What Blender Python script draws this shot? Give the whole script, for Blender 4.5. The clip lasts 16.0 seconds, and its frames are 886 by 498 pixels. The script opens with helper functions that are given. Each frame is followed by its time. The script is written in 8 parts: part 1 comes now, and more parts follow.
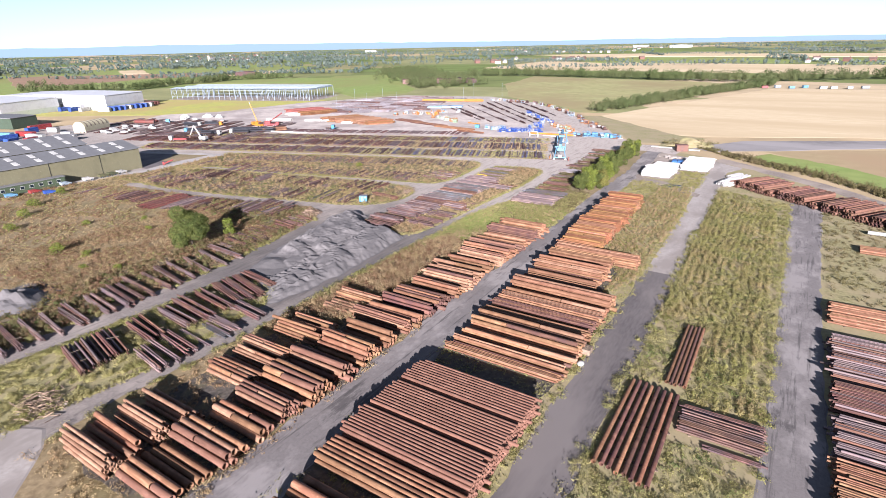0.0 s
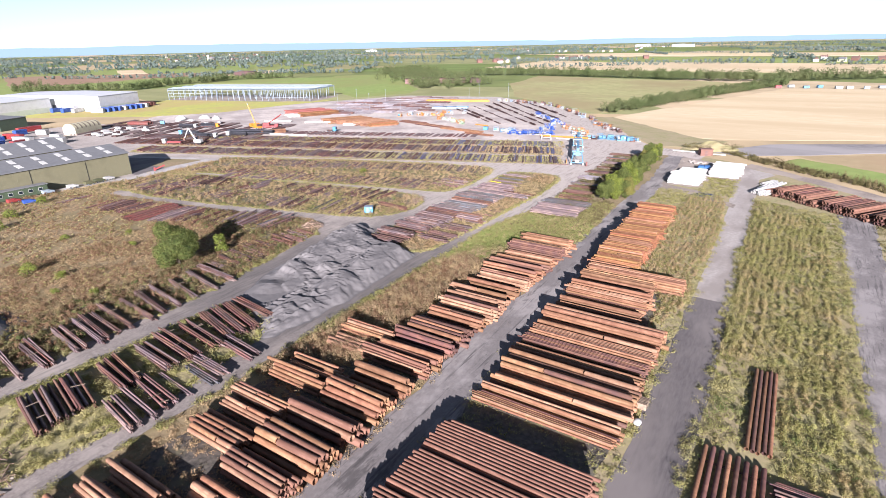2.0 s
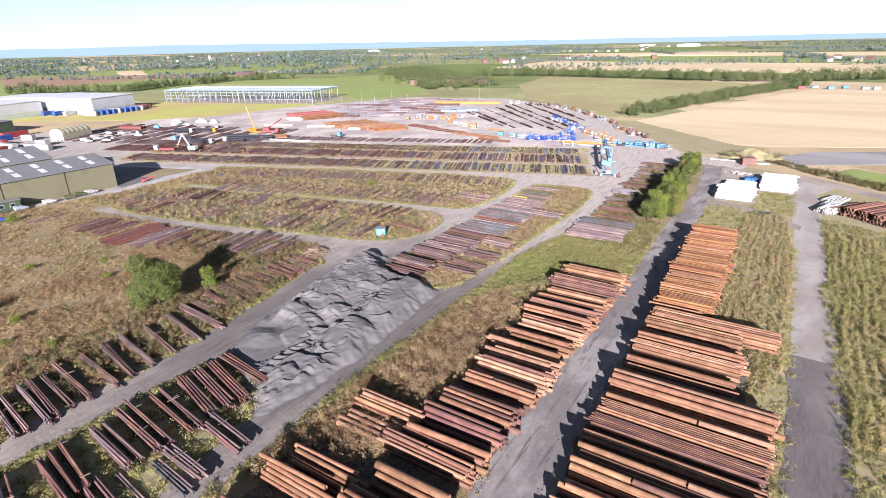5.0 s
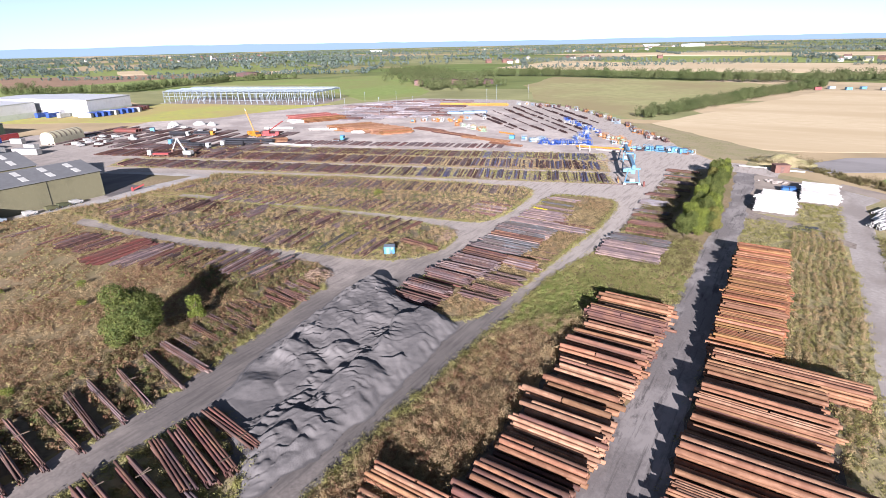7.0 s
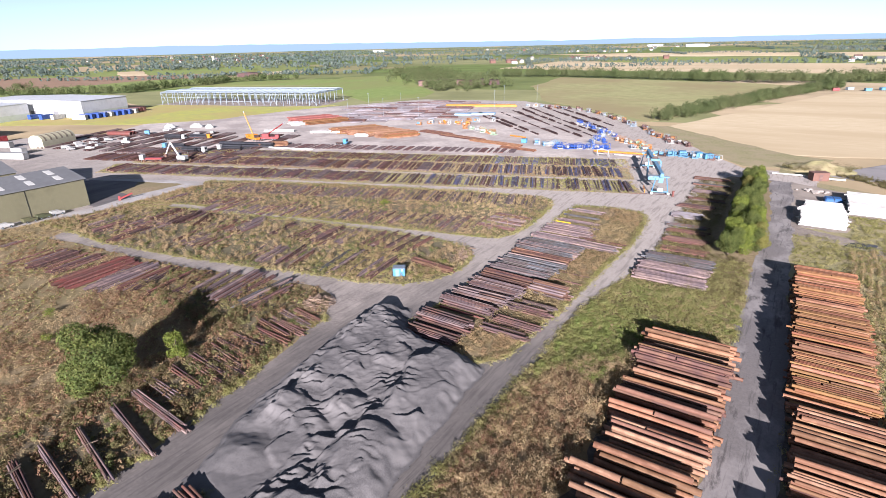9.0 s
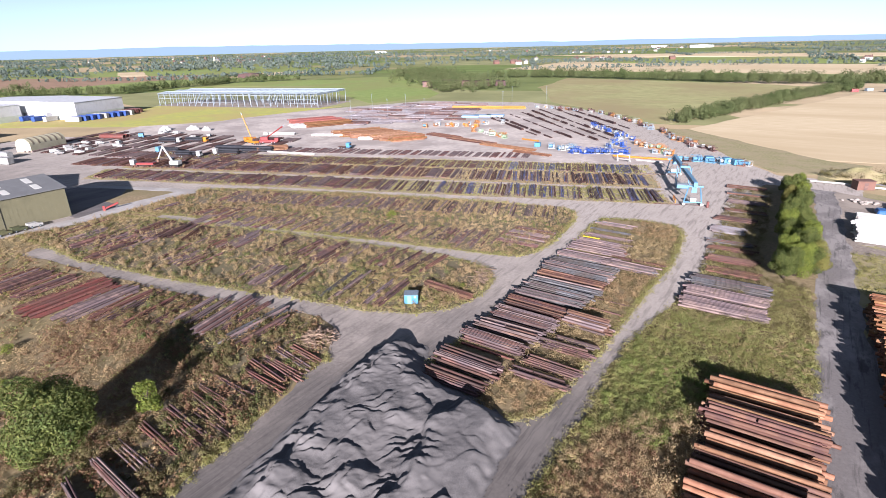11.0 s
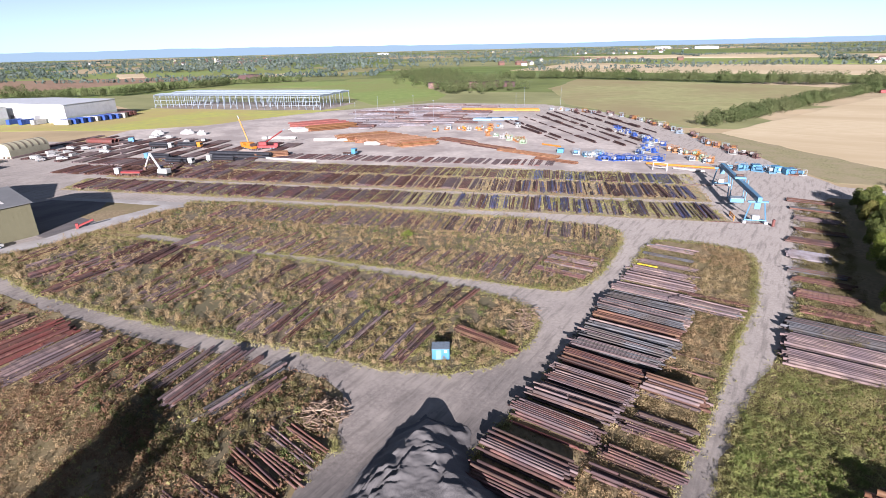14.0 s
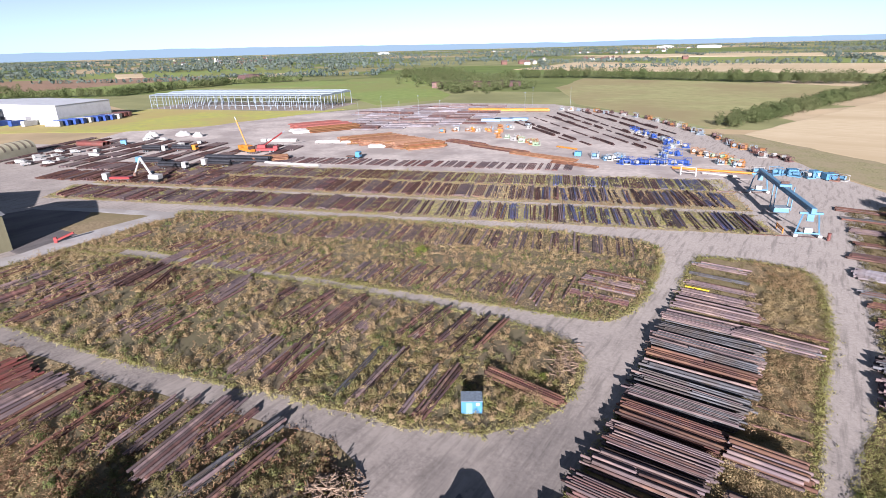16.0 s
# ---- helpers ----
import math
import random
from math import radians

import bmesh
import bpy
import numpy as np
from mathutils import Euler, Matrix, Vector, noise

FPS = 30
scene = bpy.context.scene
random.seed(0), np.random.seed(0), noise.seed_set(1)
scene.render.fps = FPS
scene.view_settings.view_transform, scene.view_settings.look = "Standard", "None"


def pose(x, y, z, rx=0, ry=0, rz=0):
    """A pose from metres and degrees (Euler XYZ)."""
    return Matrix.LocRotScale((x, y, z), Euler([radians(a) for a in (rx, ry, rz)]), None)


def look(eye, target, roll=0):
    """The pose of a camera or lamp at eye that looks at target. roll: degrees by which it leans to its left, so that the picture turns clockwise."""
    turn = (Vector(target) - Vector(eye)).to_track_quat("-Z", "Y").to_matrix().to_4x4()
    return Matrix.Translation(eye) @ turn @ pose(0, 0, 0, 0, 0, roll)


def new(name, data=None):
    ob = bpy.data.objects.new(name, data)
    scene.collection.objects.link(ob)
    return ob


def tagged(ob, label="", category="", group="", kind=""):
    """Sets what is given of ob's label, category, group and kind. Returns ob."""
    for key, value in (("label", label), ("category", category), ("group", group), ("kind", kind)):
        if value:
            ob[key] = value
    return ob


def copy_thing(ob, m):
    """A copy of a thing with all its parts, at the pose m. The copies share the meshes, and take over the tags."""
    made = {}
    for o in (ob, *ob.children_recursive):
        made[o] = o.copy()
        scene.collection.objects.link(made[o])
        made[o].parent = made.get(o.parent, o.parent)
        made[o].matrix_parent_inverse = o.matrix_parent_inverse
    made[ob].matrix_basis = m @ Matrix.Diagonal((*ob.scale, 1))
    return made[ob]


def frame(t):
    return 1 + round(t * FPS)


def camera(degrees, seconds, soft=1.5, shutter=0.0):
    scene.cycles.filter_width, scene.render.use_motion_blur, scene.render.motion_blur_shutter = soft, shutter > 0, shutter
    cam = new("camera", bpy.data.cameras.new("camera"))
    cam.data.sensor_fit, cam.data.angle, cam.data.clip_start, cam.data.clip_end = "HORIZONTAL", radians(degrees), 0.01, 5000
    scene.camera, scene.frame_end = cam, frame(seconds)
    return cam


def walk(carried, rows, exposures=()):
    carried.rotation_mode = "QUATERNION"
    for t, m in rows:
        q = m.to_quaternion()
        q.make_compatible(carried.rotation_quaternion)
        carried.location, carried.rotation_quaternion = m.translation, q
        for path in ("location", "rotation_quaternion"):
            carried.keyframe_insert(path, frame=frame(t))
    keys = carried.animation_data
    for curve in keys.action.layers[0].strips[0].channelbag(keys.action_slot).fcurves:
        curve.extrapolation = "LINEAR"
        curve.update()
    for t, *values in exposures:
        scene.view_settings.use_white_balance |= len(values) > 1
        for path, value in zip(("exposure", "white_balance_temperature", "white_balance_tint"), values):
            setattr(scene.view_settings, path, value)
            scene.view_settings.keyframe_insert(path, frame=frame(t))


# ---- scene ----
cam = camera(78.9, 16.0, 0.6)
# t, x, y, z, yaw, pitch, roll
PATH = [
    (0, -1.143, 0.242, 41.843, 33.291, -21.028, -1.20),
    (0.5, -3.642, 2.672, 41.615, 33.289, -21.045, -1.20),
    (1, -6.113, 5.014, 41.439, 33.294, -21.055, -1.21),
    (1.5, -8.557, 7.289, 41.305, 33.307, -21.061, -1.22),
    (2, -10.977, 9.520, 41.203, 33.326, -21.063, -1.24),
    (2.5, -13.373, 11.722, 41.125, 33.352, -21.063, -1.25),
    (3, -15.749, 13.910, 41.062, 33.384, -21.062, -1.27),
    (3.5, -18.106, 16.094, 41.007, 33.421, -21.060, -1.29),
    (4, -20.447, 18.284, 40.955, 33.462, -21.058, -1.30),
    (6.5, -31.996, 29.454, 40.577, 33.715, -21.042, -1.36),
    (7, -34.290, 31.737, 40.457, 33.770, -21.035, -1.36),
    (7.5, -36.584, 34.031, 40.318, 33.825, -21.027, -1.36),
    (8, -38.880, 36.334, 40.160, 33.880, -21.016, -1.37),
    (8.5, -41.180, 38.638, 39.983, 33.933, -21.002, -1.37),
    (9, -43.484, 40.941, 39.787, 33.985, -20.985, -1.36),
    (11.5, -55.108, 52.238, 38.581, 34.208, -20.850, -1.36),
    (12, -57.455, 54.424, 38.310, 34.243, -20.816, -1.36),
    (12.5, -59.808, 56.580, 38.036, 34.274, -20.782, -1.37),
    (13, -62.165, 58.705, 37.762, 34.302, -20.750, -1.38),
    (13.5, -64.524, 60.801, 37.492, 34.327, -20.720, -1.39),
    (14, -66.884, 62.870, 37.229, 34.348, -20.697, -1.41),
    (14.5, -69.240, 64.917, 36.977, 34.366, -20.682, -1.43),
    (15, -71.588, 66.950, 36.741, 34.381, -20.679, -1.45),
    (15.5, -73.926, 68.978, 36.524, 34.395, -20.692, -1.48),
    (16, -76.247, 71.014, 36.331, 34.407, -20.725, -1.51),
]


def aim(x, y, z, yaw, pitch, roll):
    a, b = radians(yaw), radians(pitch)
    return look((x, y, z), (x - math.sin(a) * math.cos(b), y + math.cos(a) * math.cos(b), z + math.sin(b)), roll)


walk(cam, [(t, aim(*row)) for t, *row in PATH], [(0.0, 1.88, 5850, 10), (2.5, 1.97, 5850, 10), (4.0, 1.97, 5850, 10), (6.5, 1.81, 5850, 10), (9.0, 1.76, 5850, 10), (12.0, 1.70, 5850, 10), (16.0, 1.62, 5850, 10)])

# ---- world, sun, exposure ----
SUN_AZ = math.atan2(0.48, -0.88)      # towards the sun, measured from +y to +x
SUN_EL = radians(17.0)
world = bpy.data.worlds.new("sky")
scene.world = world
world.use_nodes = True
wn = world.node_tree
sky = wn.nodes.new("ShaderNodeTexSky")
sky.sky_type = "NISHITA"
sky.sun_disc = False
sky.sun_elevation = SUN_EL
sky.sun_rotation = SUN_AZ
sky.altitude = 50
sky.air_density, sky.dust_density, sky.ozone_density = 0.35, 0.1, 4.0
bg = wn.nodes["Background"]
bg.inputs["Strength"].default_value = 0.05
haze = wn.nodes.new("ShaderNodeHueSaturation")
haze.inputs["Saturation"].default_value = 0.54
wn.links.new(sky.outputs["Color"], haze.inputs["Color"])
wn.links.new(haze.outputs["Color"], bg.inputs["Color"])
sun_data = bpy.data.lights.new("sun", "SUN")
sun_data.energy, sun_data.angle, sun_data.color = 5.0, radians(0.5), (1.0, 0.868, 0.83)
sun = new("sun", sun_data)
sun.matrix_world = look((0, 0, 0), (-math.sin(SUN_AZ) * math.cos(SUN_EL), -math.cos(SUN_AZ) * math.cos(SUN_EL), -math.sin(SUN_EL)))

# ---- materials ----
BASE_SCALE = 0.76          # one factor on all base colours, balancing sunlit surfaces against sky and shadow


def rgb(c):
    return (*(v * BASE_SCALE for v in c), 1.0)


def ramp(nt, fac, stops):
    n = nt.nodes.new("ShaderNodeValToRGB")
    el = n.color_ramp.elements
    while len(el) < len(stops):
        el.new(0.5)
    for e, (p, c) in zip(el, stops):
        e.position, e.color = p, rgb(c)
    nt.links.new(fac, n.inputs["Fac"])
    return n.outputs["Color"]


def noise_tex(nt, vec, scale, detail=5.0, rough=0.6, stretch=None):
    n = nt.nodes.new("ShaderNodeTexNoise")
    n.inputs["Scale"].default_value = scale
    n.inputs["Detail"].default_value = detail
    n.inputs["Roughness"].default_value = rough
    if stretch:
        m = nt.nodes.new("ShaderNodeMapping")
        m.inputs["Scale"].default_value = stretch
        nt.links.new(vec, m.inputs["Vector"])
        vec = m.outputs["Vector"]
    nt.links.new(vec, n.inputs["Vector"])
    return n.outputs["Fac"]


def mix(nt, fac, a, b, mode="MIX"):
    n = nt.nodes.new("ShaderNodeMix")
    n.data_type, n.blend_type = "RGBA", mode
    if isinstance(fac, float):
        n.inputs["Factor"].default_value = fac
    else:
        nt.links.new(fac, n.inputs["Factor"])
    for sock, v in ((n.inputs["A"], a), (n.inputs["B"], b)):
        if isinstance(v, tuple):
            sock.default_value = rgb(v)
        else:
            nt.links.new(v, sock)
    return n.outputs["Result"]


def stretch01(nt, v, lo, hi):
    n = nt.nodes.new("ShaderNodeMapRange")
    n.inputs["From Min"].default_value, n.inputs["From Max"].default_value = lo, hi
    nt.links.new(v, n.inputs["Value"])
    return n.outputs["Result"]


def material(name, fine, coarse=None, scale=3.0, scale2=0.15, rough=0.85, metal=0.0, bump=0.0, rand=0.0, island=0.0, stretch=None,
             stretch2=None, lo=0.42, hi=0.6, hue=0.0, spec=0.5, thin=0.0):
    """fine: colour stops of the small grain; coarse: colour that large stains blend towards."""
    m = bpy.data.materials.new(name)
    m.use_nodes = True
    nt = m.node_tree
    bsdf = nt.nodes["Principled BSDF"]
    geo = nt.nodes.new("ShaderNodeNewGeometry")
    pos = geo.outputs["Position"]
    f = noise_tex(nt, pos, scale, stretch=stretch)
    steps = len(fine)
    col = ramp(nt, f, [(0.34 + 0.32 * k / max(1, steps - 1), c) for k, c in enumerate(fine)])
    if coarse:
        g = stretch01(nt, noise_tex(nt, pos, scale2, 4.0, stretch=stretch2), lo, hi)
        col = mix(nt, g, col, coarse)
    src = None
    if rand:
        src = nt.nodes.new("ShaderNodeObjectInfo").outputs["Random"]
    elif island:
        src, rand = geo.outputs["Random Per Island"], island
    if src is not None:
        hsv = nt.nodes.new("ShaderNodeHueSaturation")
        mr = nt.nodes.new("ShaderNodeMapRange")
        mr.inputs["To Min"].default_value, mr.inputs["To Max"].default_value = 1 - rand, 1 + rand
        nt.links.new(src, mr.inputs["Value"])
        nt.links.new(mr.outputs["Result"], hsv.inputs["Value"])
        if hue:
            frac = nt.nodes.new("ShaderNodeMath")
            frac.operation = "MULTIPLY"
            frac.inputs[1].default_value = 7.31
            nt.links.new(src, frac.inputs[0])
            fr = nt.nodes.new("ShaderNodeMath")
            fr.operation = "FRACT"
            nt.links.new(frac.outputs[0], fr.inputs[0])
            mh = nt.nodes.new("ShaderNodeMapRange")
            mh.inputs["To Min"].default_value, mh.inputs["To Max"].default_value = 0.5 - hue, 0.5 + hue
            nt.links.new(fr.outputs[0], mh.inputs["Value"])
            nt.links.new(mh.outputs["Result"], hsv.inputs["Hue"])
        nt.links.new(col, hsv.inputs["Color"])
        col = hsv.outputs["Color"]
    nt.links.new(col, bsdf.inputs["Base Color"])
    bsdf.inputs["Roughness"].default_value = rough
    bsdf.inputs["Metallic"].default_value = metal
    bsdf.inputs["Specular IOR Level"].default_value = spec
    if thin:
        tr = nt.nodes.new("ShaderNodeBsdfTranslucent")
        nt.links.new(col, tr.inputs["Color"])
        ms = nt.nodes.new("ShaderNodeMixShader")
        ms.inputs["Fac"].default_value = thin
        nt.links.new(bsdf.outputs["BSDF"], ms.inputs[1])
        nt.links.new(tr.outputs["BSDF"], ms.inputs[2])
        nt.links.new(ms.outputs["Shader"], nt.nodes["Material Output"].inputs["Surface"])
    if bump:
        b = nt.nodes.new("ShaderNodeBump")
        b.inputs["Strength"].default_value = min(1.0, bump * 4)
        b.inputs["Distance"].default_value = bump
        nt.links.new(f, b.inputs["Height"])
        nt.links.new(b.outputs["Normal"], bsdf.inputs["Normal"])
    return m


RUST = material("rust_orange", [(0.172, 0.0862, 0.0481), (0.267, 0.141, 0.0788), (0.339, 0.186, 0.107)], (0.2, 0.0992, 0.0543), 4.0, 0.9, 0.72, 0.0, 0.0, 0.32, stretch=(0.12, 1, 1), hue=0.01, spec=0.3)
RUST_BRIGHT = material("rust_bright", [(0.155, 0.070, 0.029), (0.225, 0.106, 0.045), (0.275, 0.138, 0.062)], (0.18, 0.078, 0.034), 4.0, 0.9, 0.7, 0.0, 0.0, 0.36, stretch=(0.12, 1, 1), hue=0.018, spec=0.35)
RUST_PALE = material("rust_pale", [(0.226, 0.129, 0.0779), (0.326, 0.191, 0.12), (0.397, 0.244, 0.156)], (0.244, 0.133, 0.0821), 4.0, 0.9, 0.75, 0.0, 0.0, 0.25, stretch=(0.12, 1, 1), spec=0.3)
RUST_FINE = material("rust_fine", [(0.144, 0.0717, 0.0479), (0.205, 0.106, 0.0717), (0.252, 0.136, 0.096)], (0.17, 0.0833, 0.0574), 4.0, 0.9, 0.75, 0.0, 0.0, 0.16, stretch=(0.12, 1, 1), spec=0.3)
RUST_DARK = material("rust_dark", [(0.0659, 0.0384, 0.0329), (0.137, 0.0747, 0.0604), (0.22, 0.126, 0.099)], (0.0936, 0.0615, 0.0615), 1.6, 0.3, 0.75, 0.0, 0.0, 0.5, stretch=(0.25, 1, 1), hue=0.015, spec=0.3)
MAUVE = material("weathered_brown_steel", [(0.103, 0.0746, 0.071), (0.19, 0.139, 0.129), (0.26, 0.189, 0.166)], (0.141, 0.106, 0.111), 1.6, 0.3, 0.7, 0.0, 0.0, 0.42, stretch=(0.25, 1, 1), hue=0.012, spec=0.35)
GREY_STEEL = material("grey_steel", [(0.062, 0.063, 0.07), (0.108, 0.11, 0.12), (0.155, 0.158, 0.168)], (0.10, 0.085, 0.078), 1.6, 0.3, 0.65, 0.0, 0.0, 0.32, stretch=(0.25, 1, 1), spec=0.35)
PALE_STEEL = material("pale_lavender_steel", [(0.15, 0.14, 0.155), (0.24, 0.225, 0.245), (0.31, 0.295, 0.31)], (0.19, 0.16, 0.16), 1.2, 0.2, 0.6, 0.0, 0.0, 0.0, 0.35, stretch=(0.25, 1, 1), spec=0.35)
BLUE_STEEL = material("blue_coated_steel", [(0.049, 0.056, 0.126), (0.084, 0.098, 0.238), (0.14, 0.154, 0.336)], (0.119, 0.098, 0.126), 1.6, 0.3, 0.5, 0.0, 0.0, 0.35, stretch=(0.25, 1, 1))
RED_STEEL = material("red_primer_steel", [(0.13, 0.038, 0.032), (0.20, 0.06, 0.05)], (0.13, 0.06, 0.048), 1.6, 0.3, 0.6, 0.0, 0.0, 0.25)
RUST_BROWN = material("rust_brown", [(0.084, 0.0426, 0.0302), (0.151, 0.0762, 0.0526), (0.202, 0.112, 0.0784)], (0.112, 0.0582, 0.0493), 1.6, 0.5, 0.75, 0.0, 0.0, 0.34, stretch=(0.15, 1, 1), hue=0.015, spec=0.3)
BLACK_COAT = material("black_coating", [(0.015, 0.016, 0.02), (0.04, 0.042, 0.05)], None, 1.0, rough=0.45, rand=0.3)
WHITE_COAT = material("white_coating", [(0.42, 0.42, 0.40), (0.58, 0.575, 0.55)], (0.34, 0.32, 0.28), 0.8, 0.25, 0.5, rand=0.12, lo=0.55, hi=0.75)
TARMAC = material("dark_tarmac", [(0.105, 0.0935, 0.0918), (0.154, 0.139, 0.136)], (0.209, 0.187, 0.176), 2.5, 0.12, 0.9, bump=0.01, stretch=(1.3, 0.25, 1), stretch2=(1, 0.3, 1))
CONCRETE = material("pale_concrete", [(0.38, 0.345, 0.315), (0.49, 0.45, 0.412)], (0.32, 0.285, 0.255), 1.5, 0.15, 0.9, bump=0.008, stretch2=(1, 0.4, 1))
PALE_CONCRETE = material("clean_pale_concrete", [(0.44, 0.418, 0.396), (0.537, 0.515, 0.493)], (0.387, 0.361, 0.334), 1.5, 0.15, 0.9, bump=0.008)
GRAVEL = material("grey_gravel", [(0.20, 0.165, 0.136), (0.28, 0.236, 0.198), (0.35, 0.30, 0.252)], (0.39, 0.333, 0.276), 1.8, 0.09, 0.95, bump=0.02)
PALE_YARD = material("pale_yard_hardstanding", [(0.532, 0.469, 0.42), (0.7, 0.629, 0.567)], (0.405, 0.353, 0.323), 0.5, 0.05, 0.95, bump=0.02)
SLAG = material("grey_slag", [(0.10, 0.095, 0.096), (0.128, 0.121, 0.121), (0.152, 0.145, 0.143)], (0.178, 0.168, 0.165), 7.0, 0.2, 0.95, bump=0.015, lo=0.44, hi=0.66)
SOIL = material("weedy_soil", [(0.121, 0.0958, 0.0588), (0.183, 0.145, 0.09), (0.232, 0.185, 0.117)], (0.154, 0.135, 0.069), 1.2, 0.1, 1.0, bump=0.05)
# ground colour kept very low to deepen the shade between stacks
SHADE_GROUND = material("shade_dark_ground", [(0.055, 0.049, 0.042), (0.10, 0.088, 0.073), (0.15, 0.132, 0.105)], (0.17, 0.155, 0.085), 1.6, 0.25, 0.95, bump=0.05, lo=0.52, hi=0.66)
TURF = material("rough_turf", [(0.213, 0.193, 0.0874), (0.314, 0.286, 0.132), (0.392, 0.353, 0.174)], (0.37, 0.308, 0.174), 1.5, 0.12, 1.0, bump=0.04)
DRY_LITTER = material("dry_litter", [(0.21, 0.155, 0.0823), (0.294, 0.223, 0.12), (0.361, 0.281, 0.155)], (0.227, 0.185, 0.084), 1.4, 0.09, 1.0, bump=0.04)
ROW_GROUND = material("trodden_row_ground", [(0.23, 0.19, 0.121), (0.345, 0.287, 0.184), (0.425, 0.362, 0.241)], (0.345, 0.305, 0.161), 1.4, 0.1, 1.0, bump=0.04)
WET = material("wet_mud", [(0.05, 0.045, 0.03), (0.09, 0.08, 0.055)], None, 0.8, rough=0.25)
WEED_GREEN = material("weeds_green", [(0.33, 0.325, 0.115), (0.50, 0.475, 0.19)], (0.52, 0.43, 0.22), 0.5, 0.12, 0.9, island=0.09, hue=0.015, spec=0.2, thin=0.55)
WEED_DRY = material("weeds_dry", [(0.40, 0.31, 0.165), (0.54, 0.43, 0.24)], (0.44, 0.31, 0.175), 0.3, 0.05, 0.9, island=0.09, hue=0.01, spec=0.2, thin=0.45, lo=0.45, hi=0.57)
WEED_MIX = material("weeds_mixed", [(0.147, 0.124, 0.0598), (0.267, 0.216, 0.11)], (0.202, 0.184, 0.0782), 0.4, 0.1, 0.9, island=0.09, hue=0.01, spec=0.2, thin=0.45)
WEED_DEEP = material("weeds_deep_green", [(0.126, 0.16, 0.0525), (0.242, 0.275, 0.0998)], (0.284, 0.242, 0.116), 0.6, 0.15, 0.9, island=0.09, hue=0.015, spec=0.2, thin=0.45)
WEED_RUSSET = material("weeds_russet", [(0.239, 0.138, 0.0828), (0.35, 0.216, 0.133)], (0.294, 0.193, 0.11), 0.5, 0.12, 0.9, island=0.09, hue=0.01, spec=0.2, thin=0.45)
WEED_BROWN = material("weeds_brown", [(0.338, 0.252, 0.143), (0.607, 0.47, 0.277)], (0.508, 0.392, 0.216), 0.5, 0.12, 0.9, island=0.09, hue=0.012, spec=0.2, thin=0.5)
GRASS_PALE = material("grass_pale", [(0.399, 0.374, 0.156), (0.574, 0.524, 0.25)], (0.374, 0.368, 0.137), 0.5, 0.12, 0.9, island=0.09, hue=0.015, spec=0.2, thin=0.55)
LEAFY = material("weeds_leafy_green", [(0.20, 0.26, 0.07), (0.36, 0.41, 0.13)], (0.36, 0.37, 0.14), 0.5, 0.12, 0.9, island=0.09, hue=0.015, spec=0.2, thin=0.5)
LEAF = material("leaves_green", [(0.0976, 0.129, 0.0344), (0.207, 0.239, 0.0643)], None, 0.6, rough=0.75, island=0.4, hue=0.02, spec=0.3, thin=0.45)
LEAF_LIGHT = material("leaves_light_green", [(0.163, 0.206, 0.0375), (0.3, 0.35, 0.0688)], None, 0.6, rough=0.75, island=0.4, hue=0.02, spec=0.3, thin=0.45)
PALE_WOOD = material("pale_split_wood", [(0.20, 0.138, 0.095), (0.35, 0.255, 0.18)], None, 2.0, rough=0.9, rand=0.4)
LEAF_YELLOW = material("leaves_yellow_green", [(0.19, 0.19, 0.05), (0.33, 0.31, 0.09)], None, 0.6, rough=0.75, island=0.4, hue=0.02, spec=0.3, thin=0.45)
BARK = material("bark", [(0.06, 0.045, 0.03), (0.12, 0.09, 0.065)], None, 4.0, rough=0.95)
WOOD = material("weathered_wood", [(0.13, 0.095, 0.068), (0.24, 0.18, 0.13)], None, 2.0, rough=0.9, rand=0.4)


# ---- mesh helpers ----
def mesh_of(name, verts, faces, mat=None, smooth=False):
    me = bpy.data.meshes.new(name)
    me.from_pydata([tuple(map(float, v)) for v in verts], [], [tuple(map(int, f)) for f in faces])
    if mat:
        me.materials.append(mat)
    if smooth:
        me.shade_smooth()
    me.update()
    return me


def mesh_np(name, verts, tris, mat):
    """A mesh of triangles from arrays, for what is too many to list."""
    me = bpy.data.meshes.new(name)
    nv, nf = len(verts), len(tris)
    me.vertices.add(nv)
    me.vertices.foreach_set("co", np.asarray(verts, dtype=np.float32).ravel())
    me.loops.add(nf * 3)
    me.loops.foreach_set("vertex_index", np.asarray(tris, dtype=np.int32).ravel())
    me.polygons.add(nf)
    me.polygons.foreach_set("loop_start", np.arange(0, nf * 3, 3, dtype=np.int32))
    me.materials.append(mat)
    me.update(calc_edges=True)
    me.validate()
    return me


def bm_mesh(name, bm, mat, smooth=False):
    me = bpy.data.meshes.new(name)
    bm.to_mesh(me)
    bm.free()
    me.materials.append(mat)
    if smooth:
        me.shade_smooth()
    return me


def thing(name, label, category, m=None, group="", kind=""):
    ob = new(name)
    ob.empty_display_size = 0.3
    if m is not None:
        ob.matrix_basis = m
    return tagged(ob, label, category, group, kind)


def part(name, bm, mat, parent, label="", smooth=False, m=None):
    me = bm if isinstance(bm, bpy.types.Mesh) else bm_mesh(name, bm, mat, smooth)
    ob = new(name, me)
    ob.parent = parent
    if m is not None:
        ob.matrix_basis = m
    return tagged(ob, label)


